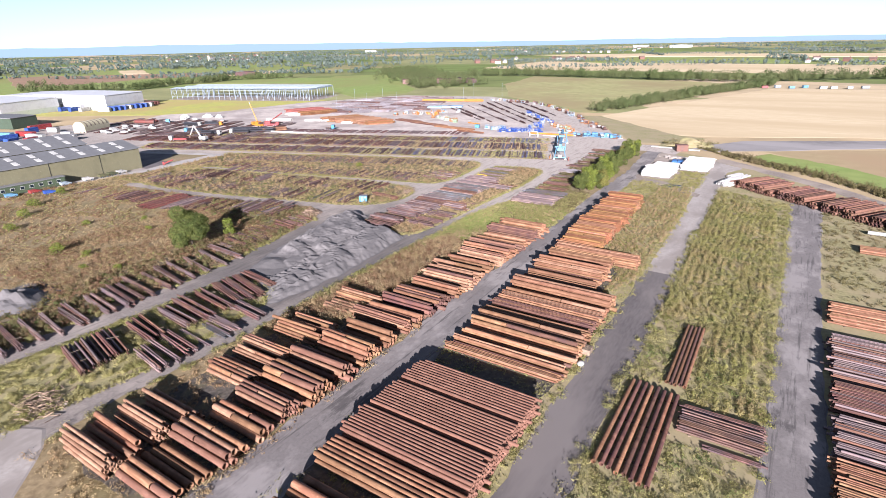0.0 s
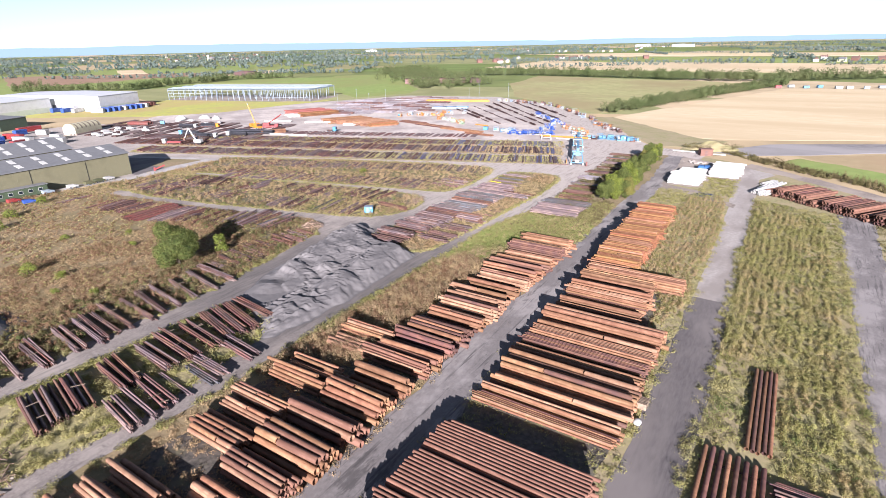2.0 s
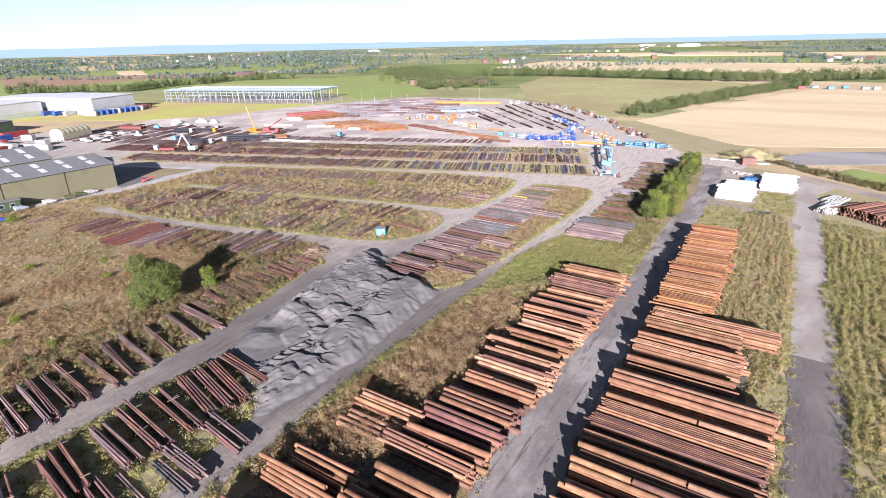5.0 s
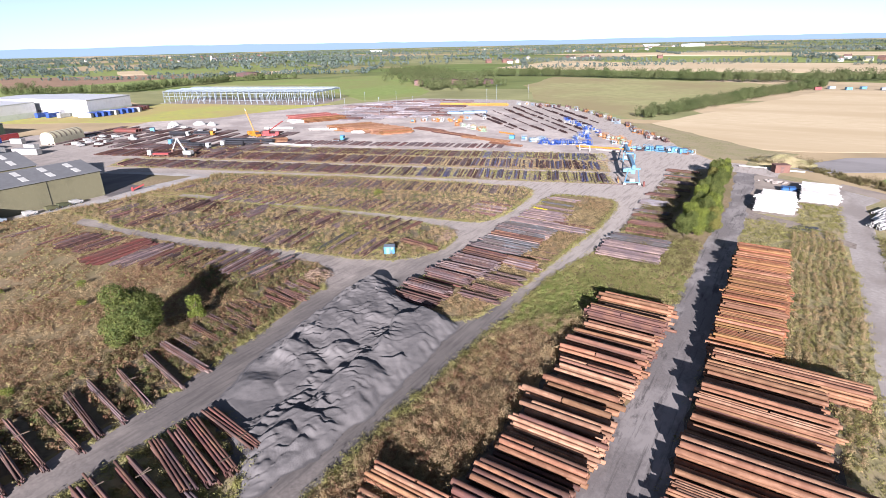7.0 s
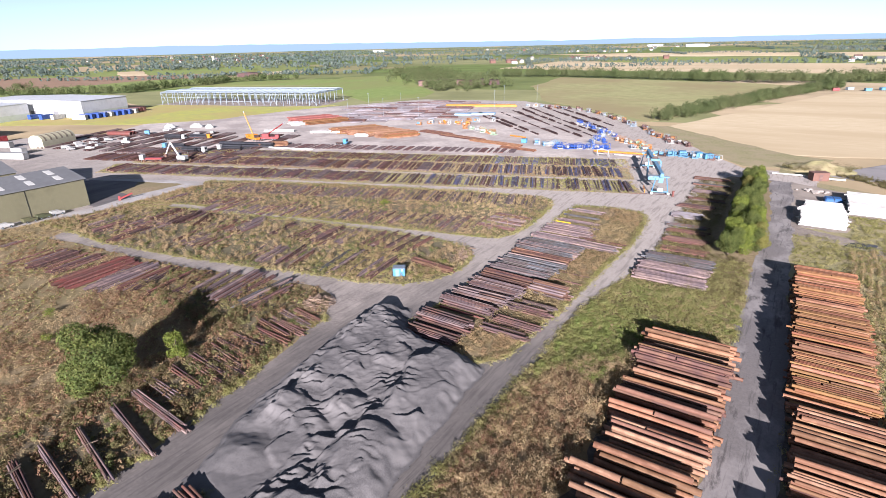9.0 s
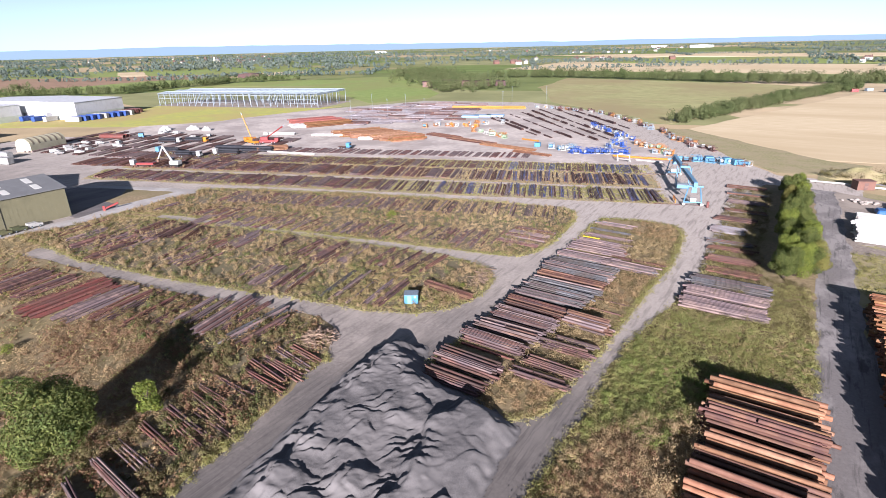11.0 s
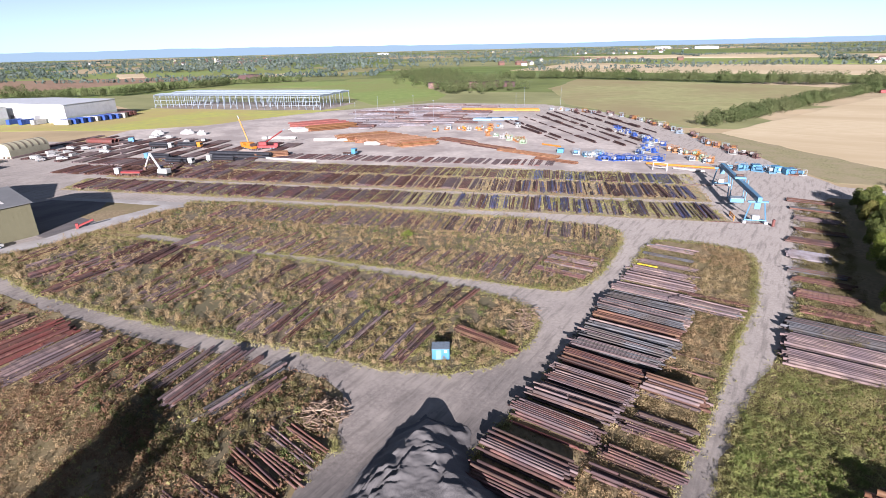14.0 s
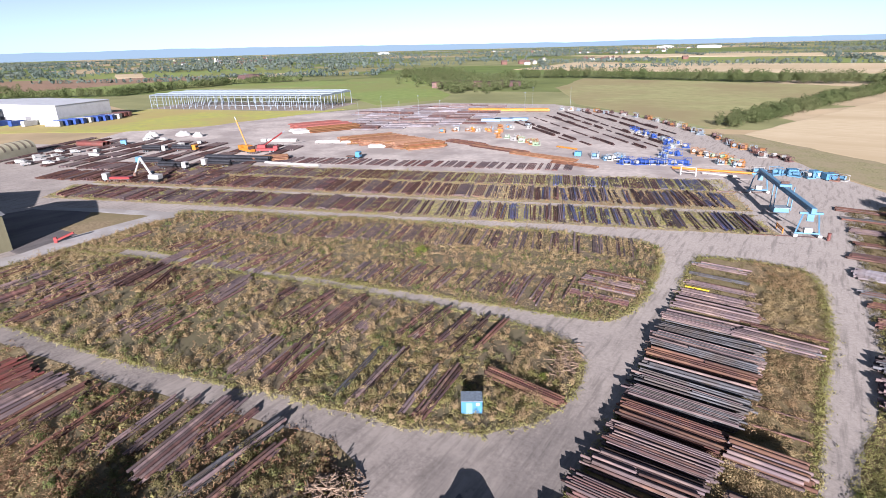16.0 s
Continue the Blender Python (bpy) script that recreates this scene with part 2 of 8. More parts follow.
def box(bm, x0, x1, y0, y1, z0, z1, bevel=0.0):
    r = bmesh.ops.create_cube(bm, size=1.0, matrix=Matrix.Translation(((x0 + x1) / 2, (y0 + y1) / 2, (z0 + z1) / 2)) @ Matrix.Diagonal((x1 - x0, y1 - y0, z1 - z0, 1)))
    if bevel:
        es = {e for v in r["verts"] for e in v.link_edges}
        bmesh.ops.bevel(bm, geom=list(es), offset=bevel, segments=1, affect="EDGES")
    return bm


def boxes(*bs, bevel=0.0):
    bm = bmesh.new()
    for b in bs:
        box(bm, *b, bevel=bevel)
    return bm


def rod(bm, a, b, r, n=8, r2=None):
    """A bar from a to b."""
    a, b = Vector(a), Vector(b)
    d = b - a
    m = Matrix.Translation((a + b) / 2) @ d.to_track_quat("Z", "Y").to_matrix().to_4x4()
    bmesh.ops.create_cone(bm, cap_ends=True, segments=n, radius1=r, radius2=r if r2 is None else r2, depth=d.length, matrix=m)
    return bm


def rods(r, *ab, n=6):
    bm = bmesh.new()
    for a, b in ab:
        rod(bm, a, b, r, n)
    return bm


def outline(pts, step=2.0, wobble=0.25, seed=0):
    """Points along a closed line, at even steps, a little uneven."""
    out = []
    for k, a in enumerate(pts):
        b = pts[(k + 1) % len(pts)]
        n = max(1, int(math.dist(a, b) / step))
        for i in range(n):
            x, y = a[0] + (b[0] - a[0]) * i / n, a[1] + (b[1] - a[1]) * i / n
            v = noise.noise_vector((x * 0.35, y * 0.35, seed * 7.7)) * wobble * 2
            out.append((x + v.x, y + v.y))
    return out


def slab(name, pts, z, mat, label, category, step=2.0, wobble=0.3, kind="structure"):
    """A flat sheet with a ragged edge, that stands z above the ground."""
    o = outline(pts, step, wobble, z * 100)
    bm = bmesh.new()
    top = [bm.verts.new((x, y, z)) for x, y in o]
    # the rim slopes out gently to the ground
    turn = 1 if sum(a[0] * b[1] - b[0] * a[1] for a, b in zip(o, o[1:] + o[:1])) > 0 else -1
    low = []
    for i, (x, y) in enumerate(o):
        (xa, ya), (xb, yb) = o[i - 1], o[(i + 1) % len(o)]
        l = math.hypot(xb - xa, yb - ya) or 1.0
        k = min(0.8, z * 7) * turn / l
        low.append(bm.verts.new((x + (yb - ya) * k, y - (xb - xa) * k, -0.01)))
    f = bm.faces.new(top)
    for i in range(len(o)):
        j = (i + 1) % len(o)
        bm.faces.new((top[j], top[i], low[i], low[j]))
    bm.normal_update()
    if f.normal.z < 0:
        bmesh.ops.reverse_faces(bm, faces=bm.faces[:])
    bmesh.ops.triangulate(bm, faces=[f])
    ob = new(name, bm_mesh(name, bm, mat))
    return tagged(ob, label, category, kind=kind)


def inside(pts, x, y):
    """Which of the places x, y lie in the polygon."""
    r = np.zeros(len(x), bool)
    n = len(pts)
    for i in range(n):
        (xa, ya), (xb, yb) = pts[i], pts[(i + 1) % n]
        if ya == yb:
            continue
        c = ((ya > y) != (yb > y)) & (x < (xb - xa) * (y - ya) / (yb - ya) + xa)
        r ^= c
    return r


def edge_distance(pts, x, y):
    d = np.full(len(x), 1e9)
    n = len(pts)
    for i in range(n):
        a, b = np.array(pts[i], float), np.array(pts[(i + 1) % n], float)
        ab = b - a
        k = np.clip(((x - a[0]) * ab[0] + (y - a[1]) * ab[1]) / (ab @ ab), 0, 1)
        d = np.minimum(d, np.hypot(x - a[0] - k * ab[0], y - a[1] - k * ab[1]))
    return d


BARE = []          # polygons where nothing grows


def weeds(name, pts, count, low, high, mat, label, seed, z=0.05, spread=0.35, blades=6, rows=0.0, clump=0.0, category="weeds", grass=False, edge=0.0, dense=0.0):
    """Plants over a polygon, in tufts: each plant is a handful of loose leaves at all angles."""
    r = np.random.RandomState(seed)
    count = int(count * 1.25)
    p = np.array(pts)
    (xa, ya), (xb, yb) = p.min(0), p.max(0)
    tufts = count if edge else int(max(8, min(count * 2, (xb - xa) * (yb - ya) * (dense or (2.6 if rows else 1.1 if grass else 0.9)))))
    if edge:
        # only along the rim of the polygon
        q = np.array(outline(pts, edge, 0.0))
        pick = r.randint(0, len(q), tufts)
        f = r.uniform(0, 1, (tufts, 1))
        q = q[pick] * (1 - f) + np.roll(q, -1, 0)[pick] * f + r.normal(0, 0.3, (tufts, 2))
        tx, ty = q[:, 0], q[:, 1]
    else:
        tx, ty = r.uniform(xa, xb, tufts), r.uniform(ya, yb, tufts)
    if rows:
        tx = np.round(tx / rows) * rows + r.normal(0, rows * 0.17, tufts) + 0.3 * np.sin(ty * 0.21) + 0.5 * np.sin(ty * 0.047)
    keep = np.ones(tufts, bool) if edge else inside(pts, tx, ty)
    if clump:
        f = np.sin(tx * 0.37 + 2.1 * np.sin(ty * 0.23 + seed)) + np.sin(ty * 0.41 + 1.7 * np.sin(tx * 0.19 + seed)) + 0.8 * np.sin(tx * 0.9 + ty * 0.7)
        keep &= r.uniform(-2.2, 2.2, tufts) * (1 - clump) + f * clump > -0.5
    tx, ty = tx[keep], ty[keep]
    grow = r.uniform(0.35, 1.45, len(tx)) * (0.8 + 0.3 * np.sin(tx * 0.31 + np.sin(ty * 0.27)))
    pick = np.sort(r.randint(0, len(tx), count))
    wide = 0.17 if rows else 0.34 if grass else 0.28
    low, high = (low * 1.3, high * 1.5) if grass else (low, high)
    x, y = tx[pick] + r.normal(0, wide, count), ty[pick] + r.normal(0, wide, count)
    h = r.uniform(low, high, count) * grow[pick]
    keep = np.ones(count, bool)
    for b in BARE:
        keep &= ~inside(b, x, y)
    x, y, h, pick = x[keep], y[keep], h[keep], pick[keep]
    n = len(x)
    area = max(20.0, np.ptp(tx) * np.ptp(ty) * 0.7)
    leaf = 0.11 if edge else min(0.15, max(0.085, 0.42 * math.sqrt(area / max(1, n * blades))))
    c = np.empty((n, blades, 3))
    up = r.uniform(0.05, 1.0, (n, blades))
    c[:, :, 0] = x[:, None] + r.normal(0, 0.4, (n, blades)) * spread
    c[:, :, 1] = y[:, None] + r.normal(0, 0.4, (n, blades)) * spread
    c[:, :, 2] = z + h[:, None] * up
    # leaves face outwards and up from the middle of their tuft
    out = r.normal(0, 0.24, (n, blades, 3))
    out[:, :, 0] += (c[:, :, 0] - tx[pick][:, None]) * 2.2
    out[:, :, 1] += (c[:, :, 1] - ty[pick][:, None]) * 2.2
    out[:, :, 2] += 0.15 + 0.75 * up
    c, out = c.reshape(-1, 3), out.reshape(-1, 3)
    m = len(c)
    a = np.cross(out, r.normal(size=(m, 3)))
    a /= np.linalg.norm(a, axis=1)[:, None]
    b = np.cross(out, a)
    b /= np.linalg.norm(b, axis=1)[:, None]
    s = leaf * r.uniform(0.6, 1.3, (m, 1))
    la, lb = (1.35, 0.42) if grass else (1.0, 0.7)
    V = np.stack([c + a * s * la, c - a * s * la * 0.6 + b * s * lb, c - a * s * la * 0.6 - b * s * lb], 1).reshape(-1, 3)
    V[:, 2] = np.maximum(V[:, 2], z - 0.02)
    ob = new(name, mesh_np(name, V, np.arange(m * 3).reshape(-1, 3), mat))
    return tagged(ob, label, category, kind="stuff")


# ---- pipes ----
TUBES = {}


def tube(mat, sides=12, wall=0.86):
    """A hollow pipe, one metre long along x and one metre across."""
    key = (mat.name, sides)
    if key not in TUBES:
        c = [(math.cos(2 * math.pi * k / sides), math.sin(2 * math.pi * k / sides)) for k in range(sides)]
        v = [(x, a * r, b * r) for x, r in ((-0.5, 0.5), (0.5, 0.5), (0.5, 0.5 * wall), (-0.5, 0.5 * wall)) for a, b in c]
        f = []
        for q in range(4):
            for k in range(sides):
                j = (k + 1) % sides
                f.append((q * sides + k, q * sides + j, (q + 1) % 4 * sides + j, (q + 1) % 4 * sides + k))
        me = mesh_of("pipe", v, f, mat)
        for i, p in enumerate(me.polygons):
            p.use_smooth = i // sides in (0, 2)
        TUBES[key] = me
    return TUBES[key]


def pipe(parent, x, y, z, length, d, mat, turn=0.0, name="pipe"):
    ob = new(name, tube(mat))
    ob.parent = parent
    ob.matrix_basis = Matrix.LocRotScale((x, y, z), Euler((random.uniform(0, 6.28), 0, radians(turn))), (length, d, d))
    return ob


def pile(label, x0, x1, y0, y1, d, layers, mats, group="", loose=0.12, top=1.0, m=None, turn=0.0, taper=True, category="pipe stack", swap=0.0, skew=0.4, name="pipe_stack", gap=1.02, pieces=0.0, base=None):
    """Pipes along x, laid side by side from y0 to y1, layer on layer."""
    cx, cy = (x0 + x1) / 2, (y0 + y1) / 2
    t = thing(name, label, category, (m or Matrix()) @ pose(cx, cy, 0, 0, 0, turn), group)
    n = max(1, int((y1 - y0) / (d * gap)))
    base = base or random.choice(mats)
    # two sleepers carry the pipes
    bar = TUBES.setdefault("sleeper", bm_mesh("sleeper", boxes((-0.5, 0.5, -0.5, 0.5, -0.5, 0.5)), WOOD))
    for s in (-0.33, 0.33):
        part("sleeper", bar, None, t, m=Matrix.LocRotScale(((x1 - x0) * s, 0, 0.06), None, (0.22, max(0.5, y1 - y0 + 0.3), 0.11)))
    core = []
    for k in range(layers):
        cnt = n - k if taper else n - k % 2
        last = k == layers - 1
        a, b = 0, cnt
        if last and top < 1.0:
            if random.random() < 0.5:
                b = max(1, int(cnt * top))
            else:
                a = min(cnt - 1, int(cnt * (1 - top)))
        for i in range(a, b):
            if last and top < 1.0 and cnt > 2 and random.random() < 0.26:
                continue
            off = (k * 0.5 if taper else (k % 2) * 0.5)
            y = y0 - cy + d * 0.5 * gap + (i + off) * d * gap
            z = d / 2 + 0.1 + k * d * 0.87
            ln = (x1 - x0) * random.uniform(0.97, 1.0)
            dx = random.gauss(0, loose)
            if random.random() < 0.08:
                dx += random.choice((-1, 1)) * random.uniform(0.3, 0.9)
            mt = random.choice(mats) if random.random() < swap else base
            if k < layers - 2 and 0 < i < cnt - 1:
                core.append((dx, y, z, ln, d * 0.93))
            elif last and random.random() < pieces:
                # a pipe cut in two
                c = random.uniform(0.35, 0.65)
                pipe(t, dx - ln * (1 - c) / 2 - 0.05, y, z, ln * c - 0.1, d * 0.93, mt, random.gauss(0, skew))
                pipe(t, dx + ln * c / 2 + 0.05, y + random.gauss(0, 0.03), z, ln * (1 - c) - 0.1, d * 0.93, random.choice(mats), random.gauss(0, skew))
            else:
                pipe(t, dx, y, z, ln, d * 0.93, mt, random.gauss(0, skew) if last else 0)
    if core:
        # pipes inside the stack, of which only the ends show
        q = tube(base)
        V = np.empty(len(q.vertices) * 3)
        q.vertices.foreach_get("co", V)
        V = V.reshape(-1, 3)
        F = np.array([f.vertices[:] for f in q.polygons])
        F = np.concatenate([F[:, :3], F[:, [0, 2, 3]]])
        core_part = part("stack_core", mesh_np("stack_core", np.concatenate([V * (c[3], c[4], c[4]) + c[:3] for c in core]), np.concatenate([F + len(V) * e for e in range(len(core))]), base), None, t)
        tagged(core_part, kind="stuff")
    return t


def heap_of_stacks(name, label, rows, category="pipe stacks"):
    """Many small stacks of pipes joined into one mesh: rows of x, y, length, width, turn, diameter, layers."""
    sides = 8
    cs = np.array([(math.cos(2 * math.pi * k / sides), math.sin(2 * math.pi * k / sides)) for k in range(sides)])
    V, T = [], []
    n0 = 0
    for x, y, ln, w, turn, d, layers in rows:
        c, s = math.cos(radians(turn)), math.sin(radians(turn))
        n = max(1, int(w / (d * 1.22)))
        for k in range(layers):
            for i in range(n - k):
                o = (i + k * 0.5 + 0.5) * d * 1.22 - w / 2
                q = random.gauss(0, 0.3)
                z = d / 2 + 0.1 + k * d * 0.87
                for e in (-ln / 2 + q, ln / 2 + q, -ln / 2 + q, ln / 2 + q):
                    v = np.empty((sides, 3))
                    lx, ly = np.full(sides, e), o + cs[:, 0] * d * 0.44
                    v[:, 0], v[:, 1], v[:, 2] = x + lx * c - ly * s, y + lx * s + ly * c, z + cs[:, 1] * d * 0.44
                    V.append(v)
                for a in range(sides):
                    b = (a + 1) % sides
                    T += [(n0 + a, n0 + b, n0 + sides + b), (n0 + a, n0 + sides + b, n0 + sides + a)]
                # the ends have corners of their own
                n1 = n0 + 2 * sides
                for a in range(1, sides - 1):
                    T += [(n1, n1 + a + 1, n1 + a), (n1 + sides, n1 + sides + a, n1 + sides + a + 1)]
                n0 += 4 * sides
    return name, label, category, np.concatenate(V), T


def stack_stuff(name, label, rows, mat):
    name, label, category, V, T = heap_of_stacks(name, label, rows)
    return tagged(new(name, mesh_np(name, V, T, mat)), label, category, kind="stuff")

# ---- ground and roads ----
def ground_material():
    m = bpy.data.materials.new("farmland")
    m.use_nodes = True
    nt = m.node_tree
    bsdf = nt.nodes["Principled BSDF"]
    pos = nt.nodes.new("ShaderNodeNewGeometry").outputs["Position"]
    mp = nt.nodes.new("ShaderNodeMapping")
    mp.inputs["Rotation"].default_value = (0, 0, radians(24))
    mp.inputs["Scale"].default_value = (1 / 420, 1 / 230, 1)
    nt.links.new(pos, mp.inputs["Vector"])
    vo = nt.nodes.new("ShaderNodeTexVoronoi")
    vo.distance = "CHEBYCHEV"
    vo.inputs["Scale"].default_value = 1.0
    vo.inputs["Randomness"].default_value = 0.85
    nt.links.new(mp.outputs["Vector"], vo.inputs["Vector"])
    sep = nt.nodes.new("ShaderNodeSeparateColor")
    nt.links.new(vo.outputs["Color"], sep.inputs["Color"])
    fields = ramp(nt, sep.outputs["Red"], [(0.0, (0.237, 0.288, 0.106)), (0.24, (0.625, 0.5, 0.312)), (0.36, (0.3, 0.325, 0.138)), (0.5, (0.375, 0.388, 0.188)),
                                           (0.62, (0.225, 0.3, 0.0938)), (0.76, (0.413, 0.388, 0.2)), (0.88, (0.688, 0.562, 0.375))])
    fields.node.color_ramp.interpolation = "CONSTANT"
    g = noise_tex(nt, pos, 0.02, 6.0)
    col = mix(nt, 0.5, fields, ramp(nt, g, [(0.35, (0.55, 0.55, 0.5)), (0.65, (1.35, 1.3, 1.25))]), "MULTIPLY")
    nt.links.new(col, bsdf.inputs["Base Color"])
    bsdf.inputs["Roughness"].default_value = 1.0
    bsdf.inputs["Specular IOR Level"].default_value = 0.1
    return m


def yard_material():
    """Pale gravel with wheel tracks, and black slag dust spilt round the heap."""
    m = bpy.data.materials.new("yard_gravel")
    m.use_nodes = True
    nt = m.node_tree
    bsdf = nt.nodes["Principled BSDF"]
    pos = nt.nodes.new("ShaderNodeNewGeometry").outputs["Position"]
    f = noise_tex(nt, pos, 2.2, 6.0, 0.7)
    col = ramp(nt, f, [(0.34, (0.205, 0.178, 0.158)), (0.5, (0.268, 0.235, 0.211)), (0.66, (0.338, 0.30, 0.268))])
    col = mix(nt, stretch01(nt, noise_tex(nt, pos, 0.11, 5.0), 0.46, 0.62), col, (0.385, 0.34, 0.30))
    # pale gravel in the north; brightening by haze is put into its colour
    sep = nt.nodes.new("ShaderNodeSeparateXYZ")
    nt.links.new(pos, sep.inputs[0])
    pale = nt.nodes.new("ShaderNodeMath")
    pale.operation = "MULTIPLY_ADD"
    nt.links.new(noise_tex(nt, pos, 0.08, 5.0, 0.65), pale.inputs[0])
    pale.inputs[1].default_value = 90.0
    nt.links.new(sep.outputs["Y"], pale.inputs[2])
    k = nt.nodes.new("ShaderNodeMapRange")
    k.inputs["From Min"].default_value, k.inputs["From Max"].default_value, k.inputs["To Max"].default_value = 132.0, 205.0, 0.85
    nt.links.new(pale.outputs[0], k.inputs["Value"])
    col = mix(nt, k.outputs["Result"], col, ramp(nt, f, [(0.34, (0.46, 0.407, 0.36)), (0.66, (0.625, 0.56, 0.501))]))
    tracks = stretch01(nt, noise_tex(nt, pos, 0.9, 4.0, 0.6, (1.4, 0.16, 1)), 0.5, 0.66)
    col = mix(nt, tracks, col, mix(nt, 0.5, col, (0.16, 0.14, 0.122)))
    stains = stretch01(nt, noise_tex(nt, pos, 0.5, 6.0, 0.7, (1, 1, 1)), 0.6, 0.7)
    col = mix(nt, stains, col, mix(nt, 0.65, col, (0.13, 0.113, 0.10)))
    mp = nt.nodes.new("ShaderNodeMapping")
    mp.inputs["Location"].default_value = (81.5 / 17, -79 / 35, 0)
    mp.inputs["Scale"].default_value = (1 / 17, 1 / 35, 0)
    nt.links.new(pos, mp.inputs["Vector"])
    ln = nt.nodes.new("ShaderNodeVectorMath")
    ln.operation = "LENGTH"
    nt.links.new(mp.outputs["Vector"], ln.inputs[0])
    edge = nt.nodes.new("ShaderNodeMath")
    edge.operation = "ADD"
    nt.links.new(ln.outputs["Value"], edge.inputs[0])
    nt.links.new(noise_tex(nt, pos, 0.22, 6.0, 0.65, (1, 0.5, 1)), edge.inputs[1])
    dust = nt.nodes.new("ShaderNodeMapRange")
    dust.inputs["From Min"].default_value, dust.inputs["From Max"].default_value = 1.75, 1.3
    dust.inputs["To Max"].default_value = 0.66
    nt.links.new(edge.outputs[0], dust.inputs["Value"])
    col = mix(nt, dust.outputs["Result"], col, (0.115, 0.106, 0.102))
    ruts = nt.nodes.new("ShaderNodeMath")
    ruts.operation = "MULTIPLY"
    nt.links.new(stretch01(nt, noise_tex(nt, pos, 1.1, 6.0, 0.7, (1.7, 0.11, 1)), 0.48, 0.64), ruts.inputs[0])
    nt.links.new(dust.outputs["Result"], ruts.inputs[1])
    col = mix(nt, ruts.outputs[0], col, mix(nt, 0.75, col, (0.045, 0.041, 0.04)))
    nt.links.new(col, bsdf.inputs["Base Color"])
    bsdf.inputs["Roughness"].default_value = 0.95
    b = nt.nodes.new("ShaderNodeBump")
    b.inputs["Strength"].default_value, b.inputs["Distance"].default_value = 0.3, 0.04
    nt.links.new(f, b.inputs["Height"])
    nt.links.new(b.outputs["Normal"], bsdf.inputs["Normal"])
    return m


def dirt_material(name, pale, grey, dark):
    """A dry dirt road: dusty pale middle, damp blotches and ruts along its length."""
    m = bpy.data.materials.new(name)
    m.use_nodes = True
    nt = m.node_tree
    bsdf = nt.nodes["Principled BSDF"]
    pos = nt.nodes.new("ShaderNodeNewGeometry").outputs["Position"]
    f = noise_tex(nt, pos, 2.6, 7.0, 0.75)
    col = ramp(nt, f, [(0.3, tuple(v * 0.82 for v in grey)), (0.7, tuple(v * 1.16 for v in grey))])
    col = mix(nt, stretch01(nt, noise_tex(nt, pos, 0.13, 8.0, 0.7, (1.0, 0.55, 1)), 0.47, 0.58), col, pale)
    ruts = stretch01(nt, noise_tex(nt, pos, 0.8, 6.0, 0.7, (1.5, 0.1, 1)), 0.54, 0.66)
    col = mix(nt, ruts, col, mix(nt, 0.75, col, dark))
    damp = stretch01(nt, noise_tex(nt, pos, 0.21, 8.0, 0.72, (1.2, 0.42, 1)), 0.56, 0.63)
    col = mix(nt, damp, col, mix(nt, 0.75, col, dark))
    nt.links.new(col, bsdf.inputs["Base Color"])
    bsdf.inputs["Roughness"].default_value = 0.95
    b = nt.nodes.new("ShaderNodeBump")
    b.inputs["Strength"].default_value, b.inputs["Distance"].default_value = 0.4, 0.05
    nt.links.new(noise_tex(nt, pos, 1.1, 6.0, 0.7, (1.6, 0.35, 1)), b.inputs["Height"])
    nt.links.new(b.outputs["Normal"], bsdf.inputs["Normal"])
    return m


DIRT_ROAD = dirt_material("grey_dirt_road", (0.33, 0.305, 0.292), (0.21, 0.192, 0.185), (0.07, 0.064, 0.063))
YARD_GRAVEL = yard_material()
FARMLAND = ground_material()
bm = bmesh.new()
bmesh.ops.create_grid(bm, x_segments=24, y_segments=24, size=5600)
tagged(new("ground", bm_mesh("ground", bm, FARMLAND)), "flat farmland with green, brown and straw-coloured fields", "ground", kind="structure")

WHEAT = material("wheat_stubble", [(0.68, 0.555, 0.355), (0.78, 0.655, 0.44)], (0.64, 0.515, 0.325), 0.5, 0.012, 1.0, stretch=(0.2, 1, 1), stretch2=(0.4, 2, 1), spec=0.1)
RUNWAY = material("old_runway_surface", [(0.19, 0.178, 0.176), (0.27, 0.256, 0.252)], (0.36, 0.34, 0.33), 0.3, 0.03, 0.95, stretch2=(0.3, 1, 1))
OLIVE = material("rough_pasture", [(0.36, 0.36, 0.162), (0.468, 0.45, 0.222)], (0.372, 0.318, 0.168), 0.12, 0.01, 1.0, spec=0.1)
GREEN = material("green_pasture", [(0.25, 0.33, 0.10), (0.32, 0.40, 0.13)], (0.30, 0.32, 0.12), 0.15, 0.01, 1.0, spec=0.1)
LIME = material("mown_grass", [(0.43, 0.45, 0.16), (0.55, 0.537, 0.138)], (0.5, 0.413, 0.175), 0.2, 0.02, 1.0, spec=0.1)

